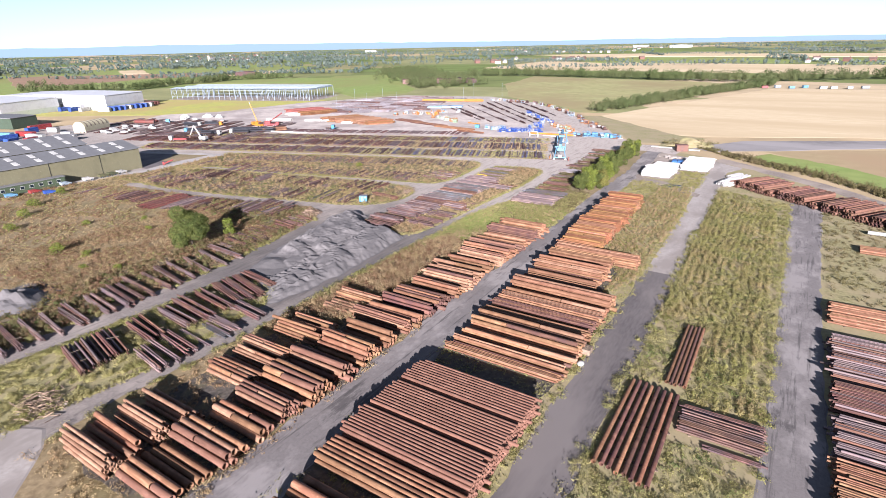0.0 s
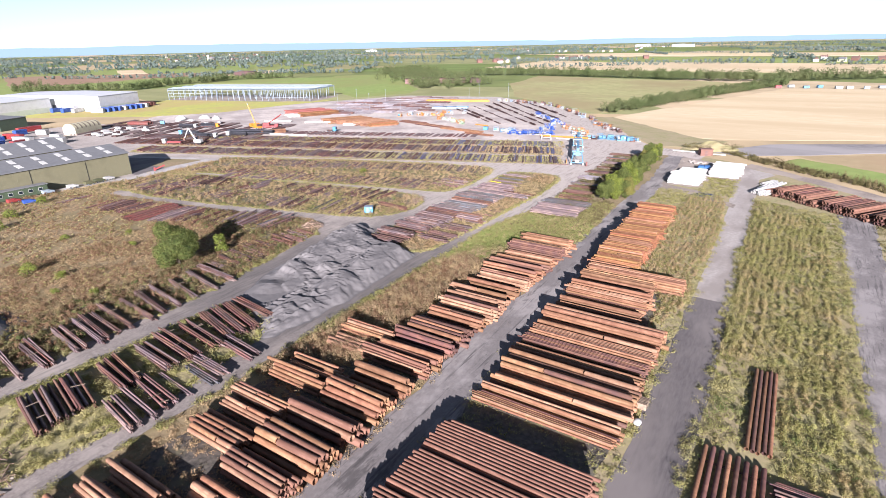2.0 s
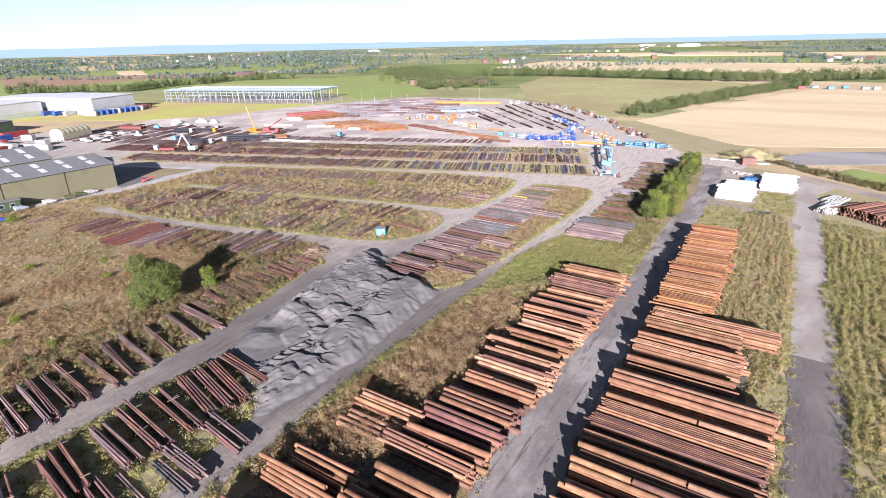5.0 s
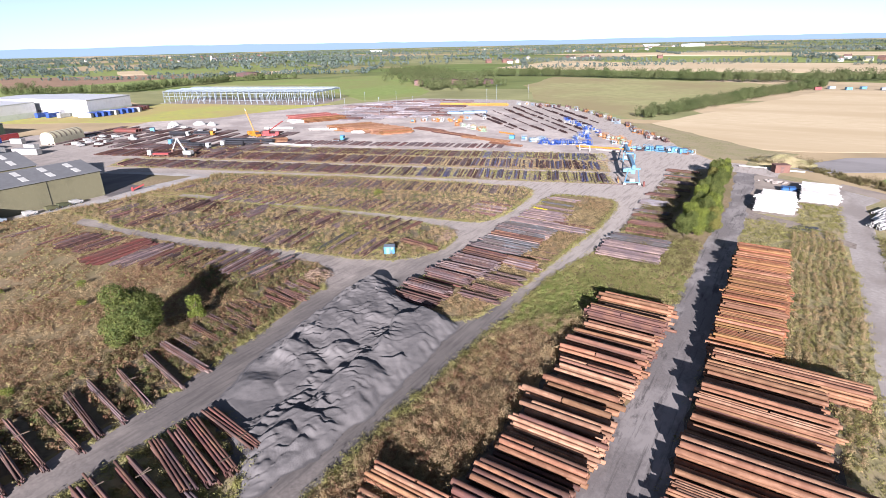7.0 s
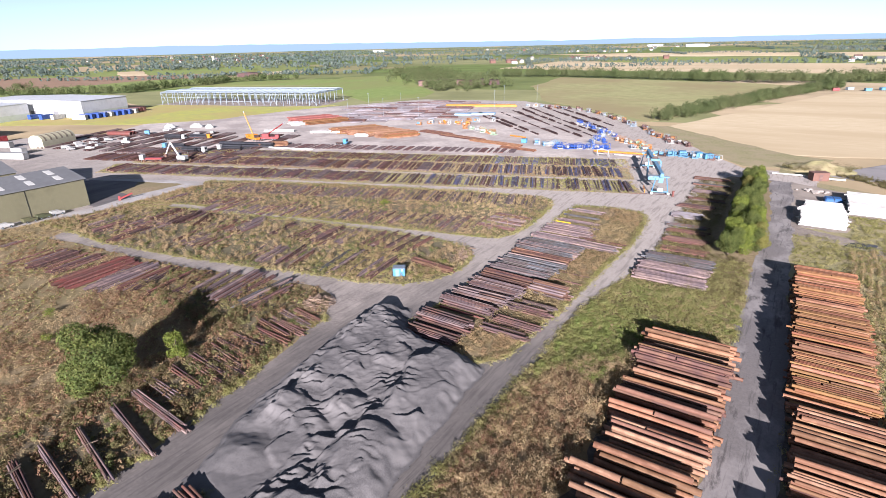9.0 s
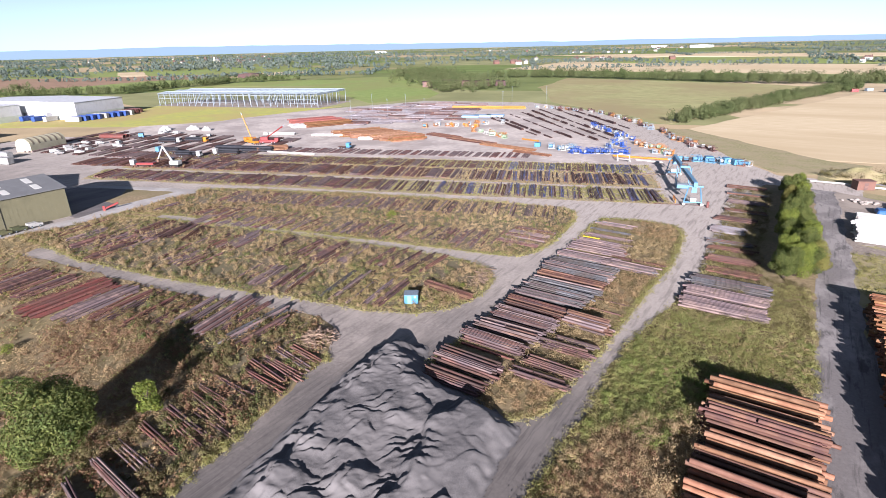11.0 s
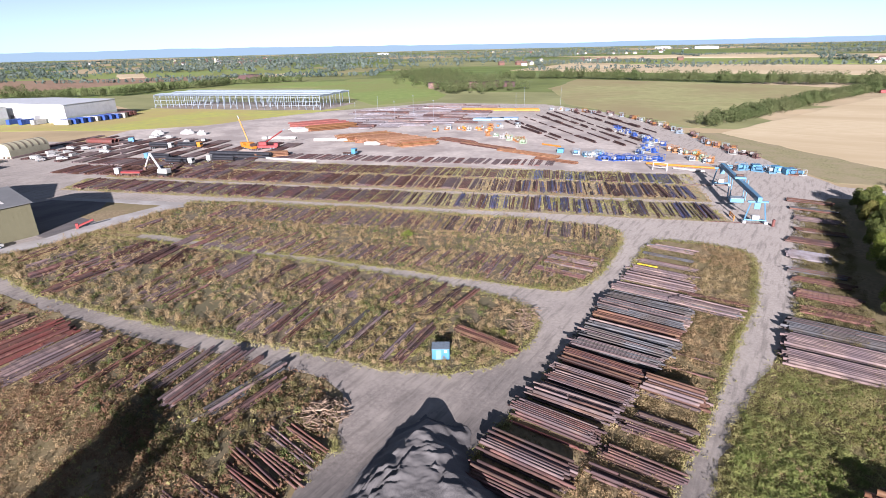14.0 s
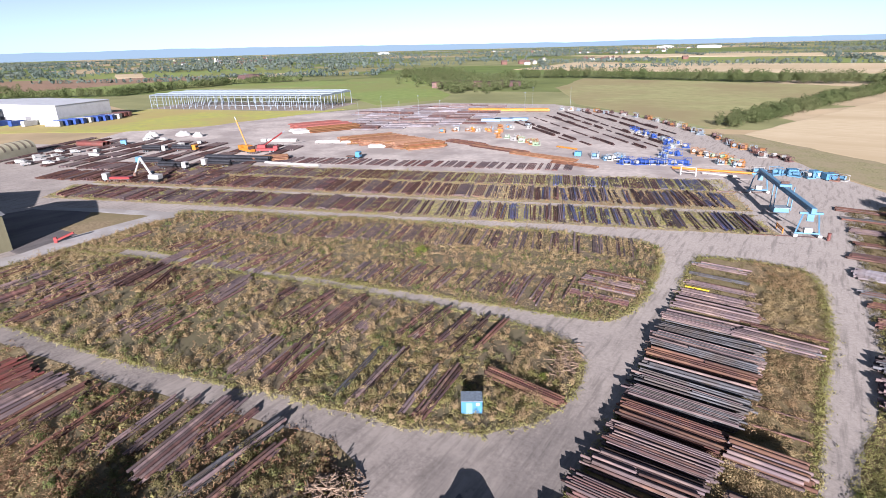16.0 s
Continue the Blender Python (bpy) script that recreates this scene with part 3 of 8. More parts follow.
# land of the yard under everything that lies between the roads
YARD = [(-365, 60), (-365, 165), (-340, 175), (-335, 286), (-288, 382), (-213, 398), (-162, 370), (-110, 310), (-80, 269), (-58, 236), (-38, 236), (-38, 0), (-110, -8), (-180, 10)]
slab("yard_surface", YARD, 0.02, YARD_GRAVEL, "grey gravel yard with worn wheel tracks", "yard", 4.0, 0.6)
slab("east_land", [(-38, -10), (-38, 225), (-15, 213), (24, 174), (60, 150), (60, -10)], 0.025, TURF, "rough grass land beside the pipe stacks", "grass", 4, 0.2)
slab("stack_ground", [(-67.5, 10), (-67.2, 45), (-67.9, 60), (-67.6, 118), (-63.8, 140), (-63.2, 165), (-64.5, 200), (-60, 222), (-47, 222), (-46.4, 142), (-45.8, 118), (-45.2, 60), (-44, 10)], 0.05, DRY_LITTER, "rough weedy ground under pipe stacks", "ground", 2, 0.5)
slab("stack_ground", [(-39.6, 10), (-40.2, 90), (-42, 150), (-42, 178), (-24, 178), (-21.2, 148), (-20.6, 98), (-20.2, 60), (-18.5, 10)], 0.05, TURF, "rough weedy ground under long pipe stacks", "ground", 2, 0.4)
# dark sheets that paint the stacks' deep shade onto the ground
slab("mud_ground", [(-63.5, 17), (-63.9, 54), (-57.5, 64), (-56.2, 70), (-56.6, 112), (-46.6, 113.5), (-46.2, 60), (-45.2, 17)], 0.056, SHADE_GROUND, "bare ground between pipe stacks, darkened as deep shade", "ground", 2, 0.7)
slab("mud_ground", [(-38.6, 18), (-39.6, 84), (-40.8, 118), (-41, 145), (-33, 146), (-31.5, 106), (-24.8, 104), (-25, 86), (-21.4, 84), (-21.8, 60), (-22, 18)], 0.056, SHADE_GROUND, "bare ground between long pipe stacks, darkened as deep shade", "ground", 2, 0.6)
slab("haul_road", [(-45, -5), (-45.9, 60), (-46.3, 120), (-47.2, 150), (-46.6, 180), (-49.6, 222), (-44.2, 222), (-42, 176), (-41.4, 145), (-39.8, 110), (-38.8, 60), (-37, -5)], 0.062, DIRT_ROAD, "grey dirt haul road between rows of pipe stacks", "road", 2, 0.5)
slab("tarmac_road", [(-19.5, -5), (-20.3, 62), (-20.7, 101), (-15.2, 101), (-14.4, 70), (-13, -5)], 0.06, TARMAC, "dark tarmac yard road with gravel edges", "road", 2, 0.35)
slab("concrete_road", [(-20.7, 99.5), (-21.6, 147), (-24.2, 198), (-25.5, 214), (-14, 205), (-18, 196), (-16.3, 134), (-15.2, 101.5)], 0.055, CONCRETE, "pale concrete yard road", "road", 2, 0.3)
slab("east_road", [(1.8, -5), (2, 76), (1.8, 108), (1.2, 166), (7.8, 164), (7.2, 111), (7.4, 80), (8.6, -5)], 0.06, DIRT_ROAD, "grey dirt road with tyre tracks", "road", 2, 0.35)

SW_BLOCK = [(-240, 60), (-208, 78), (-198, 86), (-178, 88), (-163, 90), (-138, 93.5), (-123, 97.3), (-110, 100), (-105.5, 98.5), (-101.5, 93), (-98.6, 79), (-95.2, 60), (-94.8, 42), (-95.5, 20), (-98, -6), (-175, -8), (-240, 20)]
BOX_ISLAND = [(-198, 92), (-168, 92.5), (-144, 96.5), (-127, 100.8), (-113, 104.3), (-105, 106), (-98.2, 109.2), (-94.3, 113.7), (-93, 119.6), (-93.9, 125.5), (-97, 129.5), (-103.2, 131), (-115.2, 129.8), (-135.2, 127), (-157.6, 121.8), (-178, 117), (-198, 111)]
UPPER_ISLAND = [(-198, 113.5), (-180, 120.5), (-147.8, 126.5), (-117.2, 133.2), (-100.5, 136.8), (-95, 138.6), (-93.2, 142), (-92.6, 150), (-94, 165), (-96, 170.5), (-99, 172.5), (-114.2, 170.4), (-149.9, 159.8), (-190.2, 144.6), (-199, 139.5), (-198.5, 125)]
RIGHT_ISLAND = [(-88.2, 93), (-87.4, 120), (-87.6, 141), (-89.2, 164), (-88.5, 170), (-80, 172), (-73, 171.5), (-70.6, 166), (-69.4, 149), (-70.3, 133), (-70.6, 115), (-71.8, 97), (-76, 92)]
WEST_END = [(-201, 78), (-190, 84), (-184, 87.6), (-185, 92.4), (-190, 104), (-184, 116), (-186, 120), (-198, 136), (-199, 112)]
OLD_PIPE_LAND = [(-110, 20), (-95.5, 20), (-96, 62), (-99, 80), (-102.5, 94), (-108, 98.5), (-140, 92), (-140, 84), (-112, 80)]
BETWEEN_ROADS = [(-90, 10), (-88.3, 36), (-87.8, 57), (-84, 62), (-75, 57), (-73.5, 52), (-71, 35), (-73.5, 10)]
slab("weed_land", SW_BLOCK, 0.055, DRY_LITTER, "overgrown weedy ground with rusty pipes", "weedy ground", 2.5, 0.5)
slab("weed_land", OLD_PIPE_LAND, 0.062, SOIL, "dark weedy soil under old pipes", "weedy ground", 2.0, 0.6)
slab("weed_land", WEST_END, 0.065, DRY_LITTER, "overgrown dry ground where the tracks end", "weedy ground", 2.0, 0.5)
slab("weed_land", BOX_ISLAND, 0.06, SOIL, "overgrown weedy ground round a blue cabin", "weedy ground", 2.0, 0.4)
slab("weed_land", UPPER_ISLAND, 0.06, SOIL, "overgrown weedy ground with rows of old pipes", "weedy ground", 2.0, 0.4)
slab("weed_land", RIGHT_ISLAND, 0.06, DRY_LITTER, "dry weedy ground under pipe bundles", "weedy ground", 2.0, 0.4)
slab("weed_land", BETWEEN_ROADS, 0.06, TURF, "weedy ground under dark pipe stacks", "weedy ground", 2.0, 0.5)

# the northern rows run along a slanted line
ROW = pose(-78.5, 189.5, 0, 0, 0, 180 + 19.7)      # local x: west along the rows; local y: south


def row_xy(s, v):
    p = ROW @ Vector((s, -v, 0))
    return p.x, p.y


def row_poly(*sv):
    return [row_xy(s, v) for s, v in sv]


slab("weed_land", row_poly((-1, -0.4), (180, -0.4), (185, 13.5), (2, 13.5)), 0.06, ROW_GROUND, "grassy strip under a long row of pipes", "weedy ground", 2.0, 0.4)
slab("weed_land", row_poly((1, 16), (180, 16), (185, 31), (1, 31)), 0.06, ROW_GROUND, "grassy strip under a row of pipes", "weedy ground", 2.0, 0.4)
slab("weed_land", row_poly((3, 31.3), (180, 31.3), (185, 45), (10, 45)), 0.065, ROW_GROUND, "grassy strip under an old row of pipes", "weedy ground", 2.0, 0.4)
slab("pale_yard", row_poly((-8, 47), (205, 47), (245, 60), (262, 128), (195, 190), (130, 230), (70, 195), (22, 118), (-12, 62)), 0.07, PALE_YARD, "pale hardstanding of the far storage yard", "yard", 4.0, 1.0)

# fields round the yard
slab("wheat_field", [(-98, 318), (-46, 266), (-32, 268), (33, 296), (300, 400), (320, 660), (52, 553), (-25, 541)], 0.1, WHEAT, "harvested straw-coloured wheat field", "field", 12, 1.0)
slab("pasture", [(-196, 400), (-133, 352), (-108, 330), (-78, 436), (-34, 572), (-90, 606), (-174, 626), (-285, 648), (-262, 520)], 0.1, OLIVE, "rough olive-coloured pasture", "field", 12, 1.5)
slab("pasture", [(-318, 352), (-300, 400), (-317, 438), (-364, 484), (-496, 640), (-560, 587), (-470, 430), (-383, 395)], 0.1, GREEN, "bright green pasture", "field", 12, 1.5)
slab("mown_field", [(-460, 150), (-403, 184), (-362, 203), (-339, 234), (-330, 285), (-322, 328), (-358, 300), (-460, 277), (-443, 243), (-447, 210)], 0.1, LIME, "mown yellow-green grass by the warehouse", "field", 10, 1.5)
slab("airfield_tarmac", [(-36, 236), (-20, 262), (31, 287), (300, 390), (300, 372), (29, 268), (-14, 240), (-28, 232)], 0.11, RUNWAY, "old grey concrete runway", "runway", 8, 0.6)
slab("stubble_field", [(-10, 240), (29, 262), (300, 366), (300, 250), (26, 205)], 0.1, material("brown_stubble", [(0.40, 0.325, 0.185), (0.49, 0.40, 0.235)], (0.44, 0.33, 0.20), 0.15, 0.012, 1.0, spec=0.1), "brown grassy field", "field", 8, 0.8)
slab("gravel_track", [(-24, 213), (-12, 205), (6, 189), (22, 171), (62, 141), (62, 146), (25, 175), (9, 193), (-10, 210), (-22, 219)], 0.06, GRAVEL, "gravel track between rusty pipes and the hedge", "road", 3, 0.5)
slab("green_strip", [(-14, 224), (10, 206), (28, 186), (62, 159), (120, 150), (120, 180), (66, 185), (34, 200), (14, 222), (-8, 236)], 0.115, GREEN, "bright green grass strip behind the hedge", "grass", 4, 0.8)
slab("field_margin", [(-112, 312), (-98, 317), (-46, 265), (-34, 262), (-40, 244), (-58, 240), (-80, 272)], 0.105, TURF, "grassy field margin", "grass", 6, 1)

slab("meadows", [(-1300, 180), (-700, 230), (-610, 330), (-640, 560), (-790, 830), (-1300, 950)], 0.15, GREEN, "green meadows west of the yard", "field", 40, 4)
BROWN_FIELD = material("ploughed_brown", [(0.33, 0.22, 0.15), (0.40, 0.27, 0.19)], (0.36, 0.26, 0.17), 0.05, 0.006, 1.0, spec=0.1)
slab("ploughed_field", [(-1156, 408), (-1028, 480), (-874, 601), (-763, 525), (-812, 454), (-787, 369), (-794, 284)], 0.3, BROWN_FIELD, "ploughed reddish-brown field", "field", 40, 3)
slab("straw_field", [(-1173, 603), (-1158, 645), (-949, 540), (-988, 518)], 0.4, WHEAT, "small pale straw field", "field", 40, 3)
slab("straw_field", [(-812, 568), (-798, 715), (-751, 704), (-719, 644), (-748, 529)], 0.3, WHEAT, "pale strip of stubble", "field", 40, 3)
slab("pasture", [(-691, 278), (-647, 333), (-603, 423), (-466, 479), (-537, 554), (-691, 484), (-725, 405), (-738, 295)], 0.2, GREEN, "green pasture behind the steel frame", "field", 30, 3)
slab("straw_field", [(-455, 828), (-472, 1145), (-326, 1036), (-274, 1058), (36, 1000), (420, 1010), (400, 770), (20, 764), (-119, 772), (-334, 794)], 0.3, WHEAT, "wide pale stubble field", "field", 40, 3)
slab("pasture", [(-422, 1171), (-346, 1362), (53, 1232), (500, 1240), (480, 1050), (40, 1045), (-284, 1066), (-358, 1060)], 0.4, GREEN, "wide green field", "field", 40, 3)
slab("straw_field", [(-730, 1580), (-362, 1684), (76, 1569), (600, 1600), (560, 1350), (61, 1348), (-368, 1405)], 0.5, WHEAT, "distant pale stubble field", "field", 60, 3)

# ---- slag heap ----
HEAP = [(-88, 61), (-92.5, 74), (-96.6, 96), (-95.5, 101), (-91, 101), (-87.5, 96.5), (-83, 95.5), (-77, 94.5), (-73, 93), (-71.8, 84), (-71, 72), (-71.2, 60), (-73, 54), (-79, 57)]


def slag_heap():
    """Two ridges of tipped slag with a valley between them, broken into small scarps, and a smooth fan in the south-west."""
    step = 0.17
    xs, ys = np.arange(-99, -68, step), np.arange(51, 104, step)
    X, Y = np.meshgrid(xs, ys)
    x, y = X.ravel(), Y.ravel()
    wx, wy, grain, bank, ledge = x.copy(), y.copy(), np.zeros(len(x)), np.zeros(len(x)), np.zeros(len(x))
    for i in range(len(x)):
        v = noise.noise_vector((x[i] * 0.28, y[i] * 0.28, 6.1))
        u = noise.noise_vector((x[i] * 0.95, y[i] * 0.95, 2.1))
        wx[i] += v.x * 0.8 + u.x * 0.32
        wy[i] += v.y * 0.8 + u.y * 0.32
        grain[i] = 0.10 * (0.35 - abs(noise.noise((x[i] * 0.9 + v.x, y[i] * 0.9, 7.7)))) + 0.06 * (0.35 - abs(noise.noise((x[i] * 2.1, y[i] * 2.1 + v.y, 3.3)))) + 0.028 * noise.noise((x[i] * 4.6, y[i] * 4.6, 9.2))
        # sharp-lipped ledges: a gentle rise towards the north-west, then a short drop
        p = x[i] * 0.8 - y[i] * 0.6
        s = (-p * 0.3 + 2.3 * noise.noise((x[i] * 0.12, y[i] * 0.12, 1.4)) + 0.45 * v.y + 0.3 * u.x) % 1.0
        lip = min(s / 0.9, (1 - s) / 0.1) * max(0.0, min(1.0, 3.4 * noise.noise((x[i] * 0.2, y[i] * 0.3, 8.8))))
        s = (-p * 0.62 + 2.2 * noise.noise((x[i] * 0.27, y[i] * 0.27, 5.4)) + 0.45 * u.y) % 1.0
        lip2 = min(s / 0.86, (1 - s) / 0.14) * max(0.0, min(1.0, 0.1 + 2.8 * noise.noise((x[i] * 0.33, y[i] * 0.33, 2.8))))
        ledge[i] = 0.5 * lip + 0.32 * lip2
        bank[i] = 0.5 + 1.3 * noise.noise((x[i] * 0.16, y[i] * 0.16, 4.4))
    d = edge_distance(HEAP, wx, wy) * np.where(inside(HEAP, wx, wy), 1, -1)
    r = np.random.RandomState(11)
    back = np.interp(wx, (-94, -90.5, -86, -82, -79, -72), (101.5, 100, 96.4, 93.4, 94.6, 96))

    def skin(px, py, end):
        wc = px - np.interp(py, (58, 66, 74, 84, 92, 98), (-83.5, -85.2, -88.4, -90.6, -92, -93))
        wh = np.interp(py, (56, 64, 74, 84, 94, 98), (0.3, 0.8, 1.5, 2.1, 2.7, 3.0))
        ec = px - np.interp(py, (56, 68, 76, 84, 88, 92), (-75.6, -76.4, -77.0, -78.2, -79.2, -78))
        eh = np.interp(py, (54, 62, 70, 80, 88, 92), (0.4, 0.9, 1.4, 2.1, 2.6, 2.6))
        west = wh - np.where(wc < 0, -wc * 0.72, wc * 0.17)
        east = eh - np.where(ec < 0, -ec * 0.8, ec * 0.26)
        top = np.minimum(np.maximum(west, east), np.clip((end - py) * 0.7, 0, 9))
        # rounded summits
        return np.maximum(np.where(top > 1.9, 1.9 + 0.75 * np.tanh((top - 1.9) / 1.0), top), 0), ec

    z, ec = skin(wx, wy, back)
    fan = np.hypot((wx + 86.2) / 1.1, wy - 66.6)
    quiet = np.clip((fan - 3.4) / 2.0, 0, 1) * np.where(wx < -81, np.clip((wy - 63) / 3, 0, 1), 1)
    slope = np.clip(ec / 1.5, 0, 1) * np.clip((wy - 68) / 6, 0, 1)      # the even eastern slope
    z = np.maximum(z * (0.3 + 0.7 * quiet), 1.1 - fan * 0.22)
    z = np.maximum(z, np.clip(d * 0.2, 0, 0.35))
    base = z.copy()
    for k in range(150):
        px, py = r.uniform(-95, -71), r.uniform(56, 97)
        if math.hypot((px + 86.2) / 1.1, py - 66.6) < 4.6:
            continue
        g = int(np.argmin((x - px) ** 2 + (y - py) ** 2))
        if base[g] < 0.3:
            continue
        if slope[g] > 0.5:
            # short steps low on the eastern slope
            if ec[g] < 2.6 or k % 2:
                continue
            lift, half, a, back_slope = r.uniform(0.15, 0.3), r.uniform(0.5, 1.4), radians(r.uniform(20, 50)), 0.3
        else:
            lift, half, a, back_slope = r.uniform(0.15, 0.5) * (1.7 if r.uniform() < 0.25 else 1), r.uniform(0.5, 2.6), radians(r.uniform(0, 75)), r.uniform(0.1, 0.22)
        q, w = (wx - px) * math.cos(a) + (wy - py) * math.sin(a), -(wx - px) * math.sin(a) + (wy - py) * math.cos(a)
        w = w + 0.2 * q * q / (half + 0.4) + 0.15 * np.sin(q * 2.2 + k)
        q = np.maximum(np.abs(q) - half, 0)
        w = np.where(w > 0, w * r.uniform(1.2, 1.8), -w * back_slope)
        z = np.maximum(z, base[g] + lift - np.sqrt((q * 0.55) ** 2 + w ** 2))
    # scarps where the west side has slumped
    for off, deep in ((1.2, 0.3), (2.6, 0.35)):
        c = wx - np.interp(wy, (62, 74, 84, 98), (-87.6, -91.6, -93.4, -95.4)) - off + 0.9 * np.sin(wy * 0.55 + off * 2) + 0.4 * np.sin(wy * 1.7)
        z = z + deep * np.clip(bank * 1.6 - 0.2, 0, 1) * quiet * np.where(c > 0, np.exp(-c * 0.55), 0) * np.clip(c / 0.22, 0, 1)
    z = np.where(z > 1.9, 1.9 + 0.5 * np.tanh((z - 1.9) / 0.9), z)
    z = np.minimum(z, np.maximum(d, 0) * 0.72 + 0.02)
    z = z + ledge * np.clip(d * 0.5, 0, 1) * np.clip((back - wy - 1) / 5, 0, 1) * quiet * (1 - 0.8 * slope) + grain * np.clip(d * 0.5, 0, 1) * (0.35 + 0.65 * quiet) * (1 - 0.45 * slope)
    nx, ny = len(xs), len(ys)
    idx = np.arange(nx * ny).reshape(ny, nx)
    q = np.stack([idx[:-1, :-1], idx[:-1, 1:], idx[1:, 1:], idx[1:, :-1]], 2).reshape(-1, 4)
    t = np.concatenate([q[:, :3], q[:, [0, 2, 3]]])
    near = (d > -0.5)[t].all(1)
    me = mesh_np("slag_mound", np.stack([x, y, z + 0.06], 1), t[near], SLAG)
    return tagged(new("slag_mound", me), "long grey slag heap with sharp ridges", "slag heap")


slag_heap()

# ---- pipe stacks: the long row between the haul road and the tarmac road ----
OR = "large rust-orange steel pipes stacked in layers"
# x from, x to, y from, y to, diameter, height: low in the south, rising northwards in each block
LONG_ROW = [
    (-36.8, -23.5, 22.6, 25.4, 0.75, 1.5), (-36.8, -23.5, 25.6, 29.4, 0.9, 2.0),
    (-38.5, -21.2, 57.2, 58.9, 0.30, 0.9), (-38.6, -21.0, 59.0, 61.2, 0.5, 1.4), (-38.4, -20.9, 61.3, 63.8, 0.62, 1.9), (-38.2, -20.9, 63.9, 68.0, 0.66, 2.3),
    (-38.8, -21.3, 68.4, 71.8, 0.5, 1.3), (-39.0, -21.7, 72.0, 74.2, 0.28, 1.3), (-38.8, -21.4, 74.3, 76.8, 0.32, 1.7), (-39.0, -21.3, 76.9, 79.6, 0.7, 2.2), (-39.2, -21.2, 79.7, 83.4, 0.75, 2.8),
    (-39.0, -25.8, 83.7, 86.2, 0.5, 1.4), (-38.9, -26.0, 86.4, 89.2, 0.7, 2.0), (-38.9, -25.8, 89.3, 91.2, 0.36, 2.6), (-38.9, -25.6, 91.3, 93.4, 0.55, 2.9),
    (-39.1, -26.2, 93.7, 96.4, 0.5, 1.5), (-39.2, -26.4, 96.6, 99.4, 0.6, 2.2), (-39.0, -22.2, 99.5, 102.8, 0.55, 2.8),
]
for x0, x1, y0, y1, d, h in LONG_ROW:
    thin = d < 0.4
    pile(OR, x0, x1, y0, y1, d, max(2, round((h - 0.1) / (d * 0.9))), [RUST, RUST_PALE, RUST_PALE, RUST_BROWN] if d != 0.28 else [RUST_BROWN, RUST_DARK, RUST], "pipe stacks along the haul road", base=RUST if d != 0.28 else RUST_BROWN,
         taper=False, top=1.0 if thin else 0.97, gap=1.06 if thin else 1.16, swap=0.25, loose=0.16, pieces=0.12, skew=0.3)
for y0, y1, d, n in ((30.4, 34.4, 0.6, 3), (34.5, 39.4, 0.432, 6), (39.5, 45.4, 0.432, 6), (45.5, 51.0, 0.432, 6)):
    # the widest stack: thin pipes laid with a clear gap between them
    thin = d < 0.5
    pile("thin rust-brown steel pipes in a wide level stack" if thin else OR, -38.0, -21.0, y0, y1, d, n, [RUST_FINE] if thin else [RUST], "pipe stacks along the haul road", taper=False, gap=1.122 if thin else 1.03, swap=0.3, loose=0.08, skew=0.1)
BRIGHT_ROW = ((103.2, 105.6, 0.5, 2.1), (105.7, 109.4, 0.42, 2.3), (109.5, 110.3, 0.5, 2.7), (110.4, 114.6, 0.28, 2.9), (114.7, 117.6, 0.5, 3.3), (117.8, 121.6, 0.34, 3.3), (121.8, 124.6, 0.42, 3.3),
              (125.0, 128.4, 0.34, 2.8), (128.5, 131.2, 0.5, 3.3), (131.4, 134.4, 0.3, 2.5), (134.5, 138.0, 0.42, 3.1), (138.1, 141.2, 0.34, 2.7), (141.3, 145.4, 0.5, 3.3))
for y0, y1, d, h in BRIGHT_ROW:
    off = -(y0 - 103) * 0.028
    pile("bright rust-orange steel pipes in a level stack", -39.4 + off + random.uniform(-0.25, 0.25), -31.4 + off * 0.7 + random.uniform(-0.35, 0.35), y0, y1, d, round((h - 0.1) / (d * 0.9)), [RUST_BRIGHT, RUST_BRIGHT, RUST_BRIGHT, RUST], "bright pipe stacks along the haul road",
         taper=False, top=random.uniform(0.85, 1.0), swap=0.3, gap=1.05, loose=0.2, pieces=0.15)

# ---- pipe stacks west of the haul road: an inner and an outer row ----
def stack_row(label, xa, xb, ya, yb, ds, height, mats, group, ragged=0.7, gap=0.25):
    y = ya
    while y < yb - 1.2:
        d = random.choice(ds)
        w = min(max(2.2, d * random.randint(4, 7)), yb - y)
        if w < 1.2:
            break
        h = height * random.uniform(0.7, 1.1)
        pile(label, xa + random.uniform(-ragged, ragged * 0.6), xb + random.uniform(-0.35, 0.25), y, y + w, d, max(2, round(h / (d * 0.9))), mats, group, top=random.uniform(0.4, 0.95), loose=0.3, swap=0.2, skew=1.0, pieces=0.28, gap=1.06, taper=random.random() < 0.5)
        y += w + random.uniform(0.05, gap)


stack_row("wide rust-orange steel pipes in a rough stack", -54.6, -45.4, 18.0, 57.0, (0.6, 0.75, 0.9, 0.9), 2.5, [RUST, RUST, RUST_PALE, RUST_FINE], "pipe stacks west of the haul road")
stack_row("rust-orange steel pipes in a rough stack", -55.6, -45.6, 57.3, 113.0, (0.5, 0.62, 0.75), 2.4, [RUST, RUST, RUST_PALE, RUST_FINE, RUST_BROWN], "pipe stacks west of the haul road", 1.2)
for ya, yb in ((17.2, 30.0), (35.0, 44.0), (47.5, 53.5), (57.5, 64.5)):
    stack_row("rust-orange steel pipes in an outer stack", -63.6, -54.9, ya, yb, (0.5, 0.62, 0.75), 2.2, [RUST, RUST, RUST_PALE, RUST_FINE], "outer pipe stacks", 0.6)

